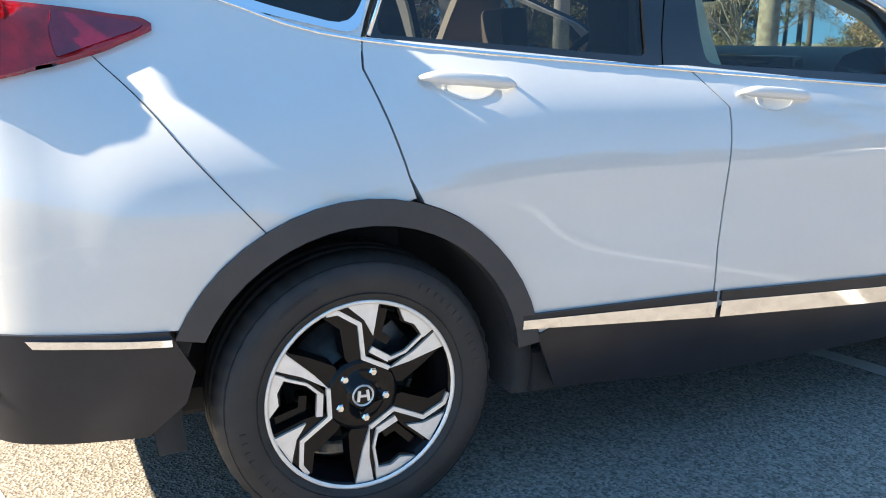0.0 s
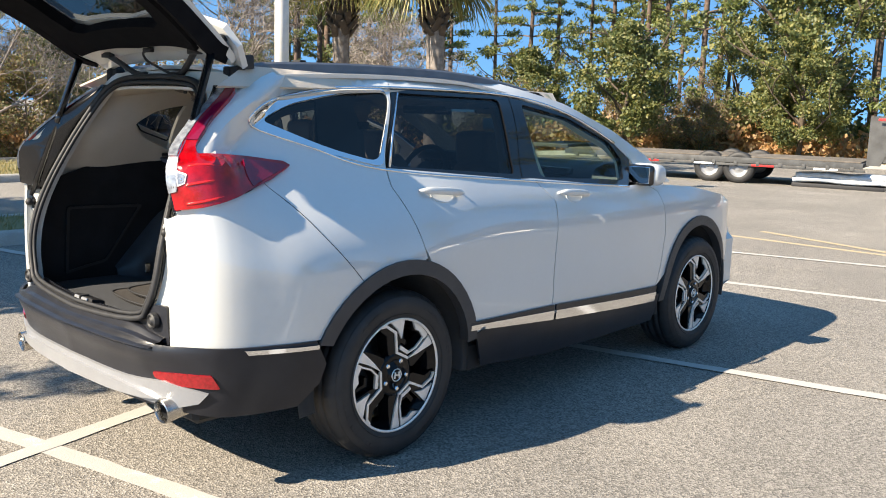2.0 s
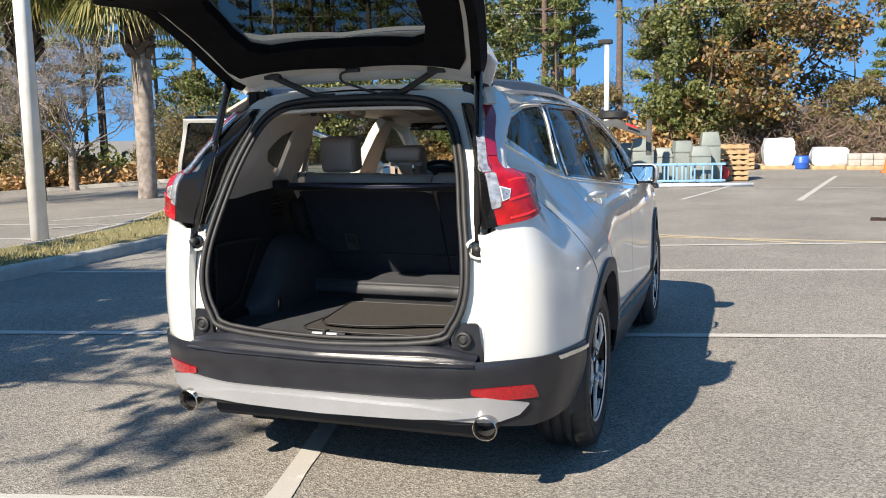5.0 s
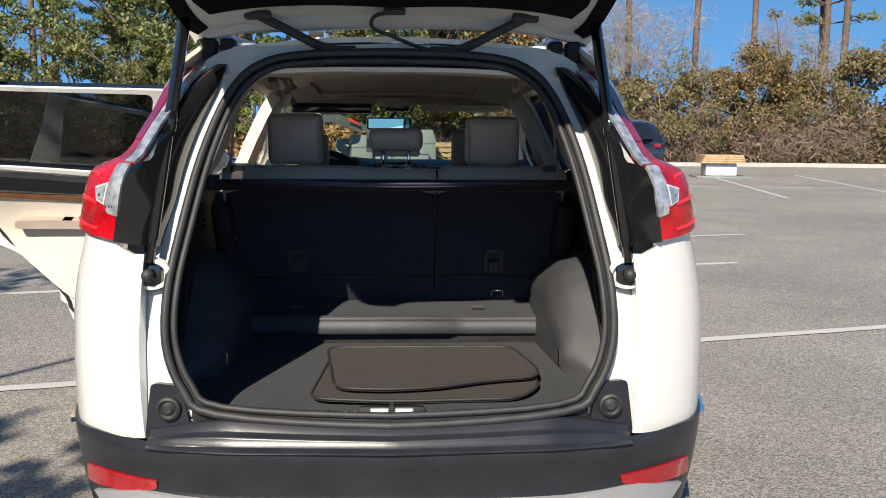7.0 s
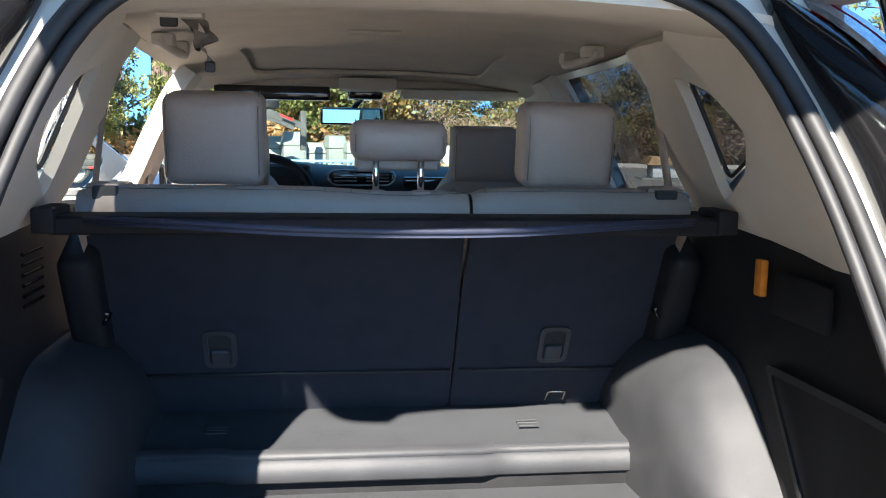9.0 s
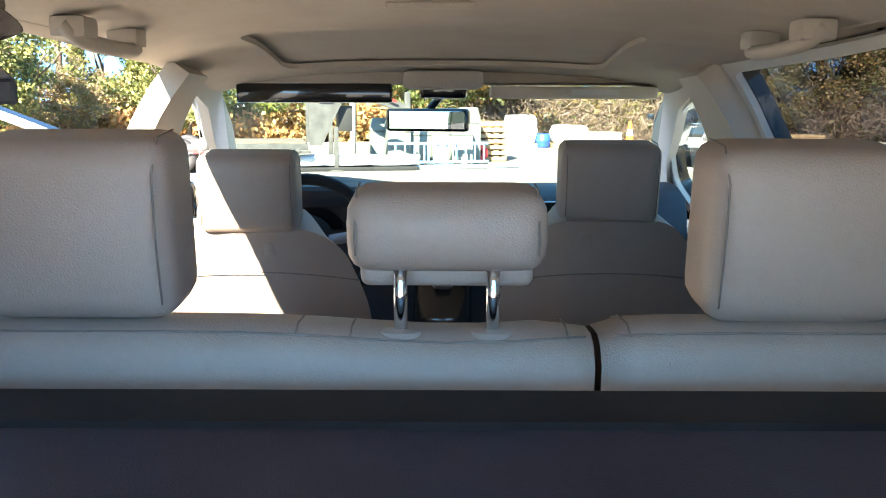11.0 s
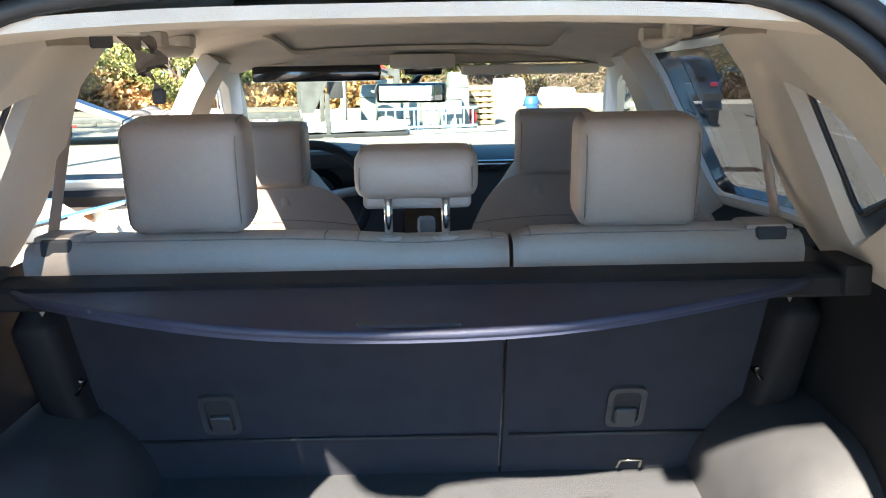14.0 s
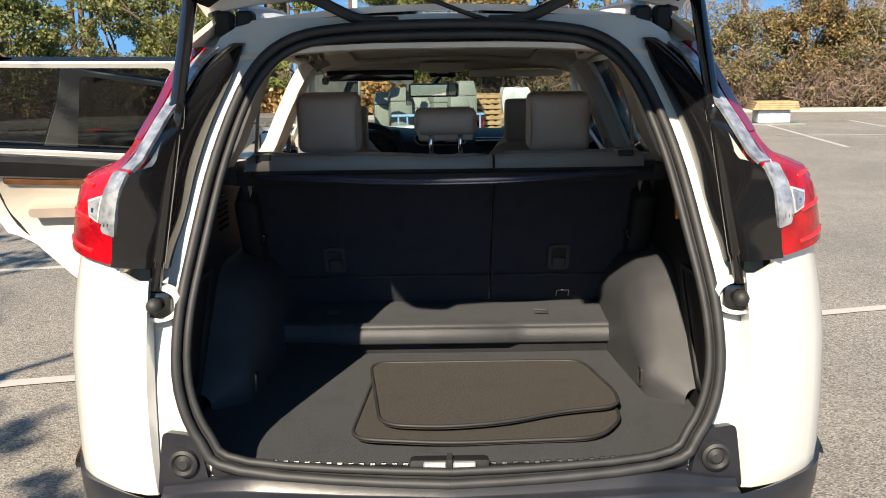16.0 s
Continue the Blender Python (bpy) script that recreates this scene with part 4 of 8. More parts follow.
        plate(bm, [polar(o + 66, 0.99 * RIM), polar(o + 52, 0.995 * RIM), polar(o + 38, 0.99 * RIM), polar(o + 38.5, 0.86 * RIM), polar(o + 50, 0.90 * RIM), polar(o + 58, 0.875 * RIM)][::-1], 0.1015, 0.092)
        part("spoke_face", bm, M_alu, rim_ob, "machined bright spoke face", smooth=False)
        bm = bmesh.new()
        band(bm, [polar(o + 72, 1.0 * RIM), polar(o + 70, 0.62 * RIM), polar(o + 56, 0.60 * RIM)], 0.020, 0.070, 0.03)
        part("inner_rib", bm, M_rimblack, spoke, smooth=False)
    for k in range(5):
        bm = bmesh.new()
        p = polar(72 * k + 62, 0.262 * RIM)
        lathe(bm, [(0.0115, 0.055), (0.0115, 0.098), (0.008, 0.102), (0.0, 0.103)], Matrix.Translation(p), 6)
        part("lug_nut", bm, M_chrome, rim_ob)
    bm = bmesh.new()
    lathe(bm, [(0.094, 0.05), (0.094, 0.094), (0.080, 0.096), (0.040, 0.092), (0.038, 0.100), (0.030, 0.104), (0.0, 0.105)], None, 40)
    part("hub_cap", bm, M_rimblack, rim_ob)
    bm = bmesh.new()
    for a, b in (((-0.014, -0.014), (-0.010, 0.014)), ((0.014, -0.014), (0.010, 0.014))):
        band(bm, [Vector((*a, 0)), Vector((*b, 0))], 0.0075, 0.1085, 0.104)
    band(bm, [Vector((-0.011, 0, 0)), Vector((0.011, 0, 0))], 0.006, 0.1083, 0.104)
    lathe(bm, [(0.0235, 0.104), (0.0265, 0.1075), (0.029, 0.104)], None, 32)
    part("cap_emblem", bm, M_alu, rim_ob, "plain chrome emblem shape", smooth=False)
    return hub


for side in (1, -1):
    for y in (0.0, 2.66):
        wheel((side * 0.797, y, 0.366), side, 90 * side)

# ---- tailgate ----
GATE_Z, GATE_Y = (0.66, 0.80, 0.95, 1.08, 1.16, 1.22, 1.30, 1.42, 1.55, 1.62, 1.66), (-0.985, -1.005, -1.01, -0.995, -0.96, -0.92, -0.86, -0.75, -0.62, -0.54, -0.49)
HINGE = Vector((0, -0.50, 1.635))
SWING = Matrix.Translation(HINGE + Vector((0, 0, 0.02))) @ Matrix.Rotation(radians(-85), 4, "X") @ Matrix.Translation(-HINGE)
GATE = [(0.0, 0.665), (0.50, 0.675), (0.60, 0.72), (0.655, 0.85), (0.665, 1.05), (0.655, 1.20), (0.63, 1.32), (0.585, 1.48), (0.545, 1.59), (0.52, 1.605), (0.0, 1.622)]
GATE = [*GATE, *[(-x, z) for x, z in GATE[-2:0:-1]]]
PANE = [(0.0, 1.10), (0.38, 1.11), (0.43, 1.135), (0.44, 1.18), (0.425, 1.33), (0.39, 1.40), (0.32, 1.425), (0.0, 1.435)]
PANE = [*PANE, *[(-x, z) for x, z in PANE[-2:0:-1]]]


def gate_surface(deep):
    def place(x, z):
        y = curve_at(z, GATE_Z, GATE_Y) + 0.10 * abs(x / 0.66) ** 2.5 + deep - (0.055 * ease((z - 1.49) / 0.12) if deep else 0)
        return SWING @ Vector((x, y, z))
    return place


def inset(loop, k, centre):
    c = Vector(centre)
    return [Vector(p[:2]) + (c - Vector(p[:2])).normalized() * k for p in loop]


tailgate = None
for name, outer, holes, mat, deep, thick, label in (
        ("tailgate", GATE, [inset(PANE, -0.030, (0, 1.28))], M_white, 0.0, 0.03, "white tailgate raised wide open"),
        ("gate_inner_frame", inset(GATE, 0.034, (0, 1.15)), [[Vector((p.x, min(p.y, 1.50 - 0.02 * abs(p.x) / 0.5))) for p in inset(GATE, 0.075, (0, 1.15))]], M_jamb, 0.03, 0.055, "white painted inner frame"),
        ("gate_lining", [Vector((p.x, min(p.y, 1.505 - 0.02 * abs(p.x) / 0.5))) for p in inset(GATE, 0.07, (0, 1.15))], [inset(PANE, 0.012, (0, 1.28))], M_lining, 0.062, 0.05, "black inner lining"),
        ("gate_glass", inset(PANE, -0.040, (0, 1.28)), [], M_privacy, 0.036, 0.0, "dark rear window glass")):
    bm = bmesh.new()
    skin(bm, outer, gate_surface(deep), holes, 0.05, thick)
    ob = part(name, bm, mat, tailgate or car, label)
    tailgate = tailgate or ob
for side in (1, -1):
    edge_line = [Vector(p) for p in dense(flowing([(0.50, 0.675), (0.60, 0.72), (0.655, 0.85), (0.665, 1.05), (0.655, 1.20), (0.63, 1.32), (0.585, 1.48), (0.55, 1.57)], 4, False), 0.05, False)]
    inner_line = inset(edge_line, 0.040, (0, 1.15))
    bm = bmesh.new()
    skin(bm, [*[Vector((side * p.x, p.y)) for p in edge_line], *[Vector((side * p.x, p.y)) for p in inner_line[::-1]]][::side], gate_surface(0.028), (), 0.05, 0.064)
    part("gate_side_trim", bm, M_lining, tailgate, "black side trim of the tailgate")
bm = bmesh.new()
skin(bm, [(-0.57, 1.53), (0.57, 1.53), (0.60, 1.57), (0.56, 1.615), (0.0, 1.63), (-0.56, 1.615), (-0.60, 1.57)], lambda x, z: SWING @ Vector((x, curve_at(z, GATE_Z, GATE_Y) - 0.07 * ease((1.63 - z) / 0.1) + 0.08 * abs(x / 0.6) ** 2.5, z + 0.01)), (), 0.05, 0.025)
part("gate_spoiler", bm, M_white, tailgate)
for side in (1, -1):
    bm = bmesh.new()
    box(bm, (-0.03, -0.012, -0.035), (0.03, 0.012, 0.035), 0.008, SWING @ Matrix.Translation((side * 0.655, -0.885, 1.16)), 2)
    part("gate_lamp", bm, M_lampred, tailgate, "red lamp end on the tailgate side")
    bm = bmesh.new()
    box(bm, (-0.02, -0.025, -0.03), (0.02, 0.03, 0.03), 0.006, SWING @ Matrix.Translation((side * 0.535, -0.50, 1.63)), 2)
    part("gate_rubber", bm, M_rubber, tailgate)
for x0 in (-0.06, 0.10):
    bm = bmesh.new()
    box(bm, (-0.055, -0.02, -0.03), (0.055, 0.004, 0.03), 0.012, SWING @ Matrix.Translation((x0 * 1.6, -0.902, 0.78)), 2)
    part("gate_grip", bm, M_gplast, tailgate, "grey pull recess")
bm = bmesh.new()
box(bm, (-0.035, -0.03, -0.04), (0.035, 0.006, 0.04), 0.008, SWING @ Matrix.Translation((-0.02, -0.90, 0.705)), 2)
part("gate_latch", bm, M_black, tailgate)
# struts with their foot brackets
for side in (1, -1):
    foot, top = Vector((side * 0.608, -0.90, 1.02)), Vector((side * 0.545, -0.645, 1.735))
    bm = bmesh.new()
    mid = foot.lerp(top, 0.50)
    tube(bm, [foot.lerp(top, 0.04), foot.lerp(top, 0.12), foot.lerp(top, 0.121), mid, foot.lerp(top, 0.501), foot.lerp(top, 0.57), foot.lerp(top, 0.571), foot.lerp(top, 0.97)], 0.0, 14,
         radii=[0.010, 0.012, 0.014, 0.014, 0.0185, 0.0185, 0.016, 0.016])
    strut = part("gate_strut", bm, M_black, car, "black powered tailgate strut")
    for p in (foot, top):
        bm = bmesh.new()
        bmesh.ops.create_uvsphere(bm, u_segments=14, v_segments=8, radius=0.017, matrix=Matrix.Translation(p))
        tube(bm, [p, p + Vector((0.0, 0.05, 0.0))], 0.012, 10)
        part("ball_joint", bm, M_rubber, strut)
    bm = bmesh.new()
    lathe(bm, [(0.050, 0.0), (0.047, 0.018), (0.036, 0.020), (0.034, 0.004), (0.0, 0.004)], Matrix.Translation(foot + Vector((0, 0.035, 0))) @ Euler((radians(90), 0, 0)).to_matrix().to_4x4() @ Matrix.Diagonal((1.15, 0.85, 1, 1)), 28)
    part("strut_well", bm, M_jamb, car)
    bm = bmesh.new()
    box(bm, (-0.03, -0.01, -0.035), (0.03, 0.012, 0.03), 0.008, Matrix.Translation(foot + Vector((0, 0.026, -0.005))), 2)
    part("strut_bracket", bm, M_black, car)
    # hinge arm and cable tube to the gate
    bm = bmesh.new()
    end = Vector((side * 0.365, -0.622, 1.690))
    tube(bm, flowing([(side * 0.150, -0.575, 1.603), (side * 0.20, -0.580, 1.612), (side * 0.285, -0.60, 1.652), tuple(end)], 5, False), 0.013, 10)
    box(bm, (-0.042, -0.012, -0.014), (0.042, 0.014, 0.014), 0.006, Matrix.Translation((side * 0.145, -0.572, 1.602)), 2)
    box(bm, (-0.036, -0.016, -0.012), (0.036, 0.016, 0.012), 0.006, Matrix.Translation(end), 2)
    part("hinge_sleeve", bm, M_rubber, car, "black rubber hinge sleeve")
    for dx in (0.0, 0.05):
        bm = bmesh.new()
        box(bm, (side * (0.465 + dx) - 0.02, -0.55, 1.575), (side * (0.465 + dx) + 0.02, -0.50, 1.635), 0.006)
        part("hinge_block", bm, M_plast, car)
bm = bmesh.new()
tube(bm, flowing([(-0.01, -0.625, 1.700), (-0.05, -0.62, 1.690), (-0.055, -0.60, 1.662), (0.0, -0.59, 1.640), (0.06, -0.58, 1.618), (0.115, -0.575, 1.602)], 6, False), 0.0055, 8)
box(bm, (-0.03, -0.012, -0.008), (0.03, 0.012, 0.010), 0.005, Matrix.Translation((0.005, -0.625, 1.702)), 2)
box(bm, (-0.025, -0.010, -0.008), (0.025, 0.010, 0.008), 0.004, Matrix.Translation((0.115, -0.573, 1.600)), 2)
part("gate_cable", bm, M_rubber, car, "curved black cable")

# ---- boot and cabin ----
def soft_box(name, centre, size, bevel, mat, parent, label="", tilt=0.0, seg=4, puff=0.0, yaw=0.0):
    """A padded block with rounded edges; puff swells its faces."""
    bm = bmesh.new()
    hx, hy, hz = (v / 2 for v in size)
    box(bm, (-hx, -hy, -hz), (hx, hy, hz), bevel, None, seg)
    if puff:
        bmesh.ops.subdivide_edges(bm, edges=[e for e in bm.edges if e.calc_length() > 0.04], cuts=3, use_grid_fill=True)
        for v in bm.verts:
            u, w = v.co.x / hx, v.co.z / hz
            v.co.y += math.copysign(puff, v.co.y) * max(0, 1 - u * u) * max(0, 1 - w * w)
    bmesh.ops.transform(bm, matrix=Matrix.Translation(centre) @ Matrix.Rotation(radians(yaw), 4, "Z") @ Matrix.Rotation(radians(tilt), 4, "X"), verts=bm.verts)
    return part(name, bm, mat, parent, label)


FLOOR_Z = 0.625
bm = bmesh.new()
skin(bm, [(-0.64, -0.86), (-0.45, -0.925), (0.45, -0.925), (0.64, -0.86), (0.64, 0.02), (-0.64, 0.02)], lambda x, y: (x, y, FLOOR_Z + 0.004 * math.sin(9 * x) * math.sin(7 * y)), (), 0.06, 0.03)
part("boot_floor", bm, M_carpet, car, "black boot carpet")
# loading sill with ribs and the latch
bm = bmesh.new()
skin(bm, [(-0.50, -0.955), (0.50, -0.955), (0.535, -0.90), (0.50, -0.845), (-0.50, -0.845), (-0.535, -0.90)], lambda x, y: (x, y + 0.03 * (x / 0.5) ** 2, 0.672 - 0.045 * ease((y + 0.925) / 0.07) + 0.012 * (x / 0.5) ** 4), (), 0.035, 0.03)
sill = part("loading_sill", bm, M_clad, car, "ribbed black loading sill")
for k in range(-20, 21):
    if abs(k) > 3:
        bm = bmesh.new()
        box(bm, (-0.007, -0.022, -0.004), (0.007, 0.022, 0.004), 0.002, Matrix.Translation((k * 0.0235, -0.895 + 0.03 * (k * 0.047) ** 2, 0.656 + 0.012 * (k * 0.047) ** 4)) @ Euler((radians(-33), 0, 0)).to_matrix().to_4x4())
        part("rib", bm, M_clad, sill)
soft_box("latch_cover", (0.0, -0.915, 0.668), (0.17, 0.06, 0.03), 0.010, M_plast, car, "black latch housing", tilt=-15, seg=2)
for x in (-0.031, 0.031):
    soft_box("latch_plate", (x, -0.948, 0.676), (0.048, 0.012, 0.024), 0.003, M_silver, car, "pale steel latch striker", seg=1, tilt=-20)
soft_box("latch_slot", (0.0, -0.935, 0.684), (0.012, 0.040, 0.020), 0.002, M_dark, car, seg=1)
# shelf behind the seats
bm = bmesh.new()
skin(bm, [(-0.60, -0.025), (0.52, -0.025), (0.52, 0.20), (-0.60, 0.20)], lambda x, y: (x, y, 0.722 + 0.02 * ease((y + 0.01) / 0.15)), (), 0.05, 0.02)
part("shelf_carpet", bm, M_carpet, car, "grey black carpeted shelf behind the seats")
bm = bmesh.new()
prof = [(-0.022, 0.730), (-0.040, 0.726), (-0.046, 0.718), (-0.038, 0.713), (-0.048, 0.706), (-0.052, 0.672), (-0.040, 0.664), (-0.02, 0.664)]
xs = [-0.60, -0.34, -0.32, 0.18, 0.22, 0.26, 0.50, 0.515]
rows = [[bm.verts.new((x, y + (0.012 if 0.2 < x else 0) - (0.014 if x in (-0.32, 0.18) else 0), z - (0.008 if x > 0.2 else 0))) for y, z in prof] for x in xs]
for a, b in zip(rows, rows[1:]):
    for k in range(len(prof) - 1):
        bm.faces.new((a[k], b[k], b[k + 1], a[k + 1]))
part("shelf_edge", bm, M_gplast, car, "grey plastic shelf edge")
bm = bmesh.new()
box(bm, (-0.60, -0.02, 0.56), (0.52, 0.19, 0.70), 0.01)
part("shelf_body", bm, M_plast, car)
for x in (-0.36, 0.30):
    for k in range(3):
        soft_box("anchor_slot", (x, 0.035 + 0.014 * k, 0.741 + 0.001 * k), (0.045, 0.006, 0.003), 0.001, M_gplast, car, seg=1)


def seat_y(z):
    return 0.195 - 0.49 * (z - 0.71)


# rear seat backs, split 60/40
for x0, x1, lock in ((-0.585, 0.141, -0.355), (0.147, 0.585, 0.362)):
    bm = bmesh.new()
    top = 1.225
    skin(bm, rounded([(x0, 0.70), (x1, 0.70), (x1, top), (x0, top)], 0.03, 3), lambda x, z: (x, seat_y(z) - 0.01 * math.sin(math.pi * min(1, max(0, (z - 0.7) / 0.5))), z), (), 0.05, 0.03)
    back_ob = part("seat_back", bm, M_seatback, car, "black carpeted back of the folding rear seat")
    bm = bmesh.new()
    tube(bm, [(x0 + 0.01, seat_y(0.842) - 0.012, 0.842), (x1 - 0.005, seat_y(0.842) - 0.012, 0.842)], 0.004, 6)
    part("fold_line", bm, M_rubber, back_ob)
    # leather roll along the top
    bm = bmesh.new()
    ys, rws = [(-0.090, 1.175), (-0.103, 1.195), (-0.105, 1.238), (-0.094, 1.255), (-0.075, 1.262), (-0.035, 1.260), (0.0, 1.250), (0.04, 1.215), (0.06, 1.0)], []
    n = 14
    for k in range(n + 1):
        x = x0 + (x1 - x0) * k / n
        e = 0.012 * (1 if k in (0, n) else 0)
        dip = 0.010 * math.exp(-((x - 0.01) / 0.12) ** 2)
        rws.append([bm.verts.new((x, y * (1 - 1.0 * e) + e, z - e - dip * (z > 1.2))) for y, z in ys])
    for a, b in zip(rws, rws[1:]):
        for j in range(len(ys) - 1):
            bm.faces.new((a[j], a[j + 1], b[j + 1], b[j]))
    bm.faces.new(rws[0])
    bm.faces.new(rws[-1][::-1])
    roll = part("seat_top", bm, M_leather, car, "warm grey leather seat top")
    bm = bmesh.new()
    tube(bm, [(x, -0.094, 1.2565 - 0.010 * math.exp(-((x - 0.01) / 0.12) ** 2)) for x in np.linspace(x0 + 0.01, x1 - 0.01, 12)], 0.0011, 5)
    part("seam", bm, M_thread, roll, "dark stitched seam")
    for x in ((-0.135, -0.085, 0.115) if x0 < 0 else (0.172,)):
        bm = bmesh.new()
        dip = 0.010 * math.exp(-((x - 0.01) / 0.12) ** 2)
        tube(bm, [(x, y, z - dip) for y, z in ys[3:7]], 0.0011, 5)
        part("seam", bm, M_thread, roll, "dark stitched cross seam")
    m = Matrix.Translation((lock, seat_y(0.905) - 0.018, 0.905)) @ Matrix.Rotation(radians(26), 4, "X")
    bm = bmesh.new()
    skin(bm, rounded([(-0.034, -0.05), (0.034, -0.05), (0.034, 0.05), (-0.034, 0.05)], 0.02, 4), lambda x, z: m @ Vector((x, 0, z)), [rounded([(-0.024, -0.04), (0.024, -0.04), (0.024, 0.04), (-0.024, 0.04)], 0.015, 4)], 0.03, 0.014)
    part("latch_frame", bm, M_gplast, back_ob, "grey seat latch surround")
    bm = bmesh.new()
    box(bm, (-0.024, 0.005, -0.04), (0.024, 0.010, 0.04), 0.0, m)
    part("latch_recess", bm, M_dark, back_ob)
    bm = bmesh.new()
    box(bm, (-0.019, -0.006, -0.038), (0.019, 0.006, 0.0), 0.003, m)
    part("latch_tab", bm, M_gplast, back_ob)
# tether loop
bm = bmesh.new()
tube(bm, [(0.36, 0.14, 0.765), (0.362, 0.115, 0.79), (0.40, 0.115, 0.79), (0.402, 0.14, 0.765)], 0.003, 6)
part("tether_loop", bm, M_steel, car)
# side bolsters and strikers
for side in (1, -1):
    soft_box("seat_bolster", (side * 0.60, 0.045, 1.01), (0.07, 0.13, 0.30), 0.03, M_plast, car, "black seat side cover", tilt=26)
    bm = bmesh.new()
    tube(bm, [(side * 0.62, 0.03, 0.985), (side * 0.565, 0.0, 0.985), (side * 0.555, 0.01, 1.0), (side * 0.62, 0.04, 1.0)], 0.005, 6)
    part("seat_striker", bm, M_black, car)


def headrest(at, size, mat_parent, posts=0.0, label="warm grey leather headrest", gap_z=0.0, tilt=6):
    ob = soft_box("headrest", at, size, 0.028, M_leather, mat_parent, label, tilt=tilt, puff=0.012)
    hx, hy, hz = (v / 2 for v in size)
    for sx in (-1, 1):
        bm = bmesh.new()
        m = Matrix.Translation(at) @ Matrix.Rotation(radians(tilt), 4, "X")
        x = sx * (hx - 0.010)
        tube(bm, [m @ Vector((x, y, z)) for y, z in ((-hy - 0.001, -hz + 0.02), (-hy - 0.005, 0), (-hy - 0.002, hz - 0.03), (-hy + 0.022, hz + 0.0005), (hy - 0.03, hz + 0.0005))], 0.0010, 5)
        part("piping", bm, M_thread, ob, "dark piping")
    for sx in (-1, 1):
        foot = Vector((at[0] + sx * 0.043, at[1] - 0.015, at[2] - hz - gap_z))
        bm = bmesh.new()
        tube(bm, [foot + Vector((0, 0, -0.03)), foot + Vector((0, 0, gap_z + 0.02))], 0.0065, 12)
        part("post", bm, M_chrome, ob, "chrome post")
        bm = bmesh.new()
        lathe(bm, [(0.0255, -0.030), (0.0255, -0.004), (0.0235, 0.001), (0.017, 0.0035), (0.0, 0.0035)], Matrix.Translation(foot + Vector((0, 0, -0.013))) @ Matrix.Diagonal((0.85, 0.6, 1, 1)), 24)
        part("post_collar", bm, M_leather, ob)
    return ob


headrest((-0.338, -0.045, 1.350), (0.184, 0.10, 0.170), car, label="large warm grey leather headrest of the rear seat")
headrest((0.336, -0.040, 1.345), (0.184, 0.10, 0.166), car, label="large warm grey leather headrest of the rear seat")
headrest((0.004, -0.060, 1.350), (0.184, 0.085, 0.074), car, label="low raised middle headrest in warm grey leather", gap_z=0.048)
soft_box("headrest_lip", (0.004, -0.035, 1.306), (0.165, 0.05, 0.03), 0.012, M_leather, car)

# cargo cover
bm = bmesh.new()
box(bm, (-0.60, -0.222, 1.184), (0.60, -0.135, 1.218), 0.012, None, 3)
part("cover_cassette", bm, M_plast, car, "black cargo cover cassette")
for side in (1, -1):
    soft_box("cassette_end", (side * 0.600, -0.182, 1.210), (0.038, 0.10, 0.044), 0.006, M_plast, car, seg=2)
bm = bmesh.new()
edge = [(x, -0.24 - 0.235 * (1 - (abs(x) / 0.53) ** 2.2)) for x in np.linspace(-0.53, 0.53, 21)]
skin(bm, [(0.53, -0.20), (-0.53, -0.20), *edge], lambda x, y: (x, y, 1.212 - 0.06 * (y + 0.2) ** 2 + 0.012 * ease((-0.22 - y) / 0.2)), (), 0.05, 0.006)
cover = part("cargo_cover", bm, M_vinyl, car, "black pull-out cargo cover, mostly rolled in")
bm = bmesh.new()
tube(bm, [(x, y, 1.216 - 0.06 * (y + 0.2) ** 2 + 0.012 * ease((-0.22 - y) / 0.2)) for x, y in edge], 0.0055, 6)
part("cover_edge", bm, M_vinyl, cover)
soft_box("cover_grip", (0.0, -0.43, 1.2195), (0.12, 0.018, 0.008), 0.003, M_gplast, car, seg=1)

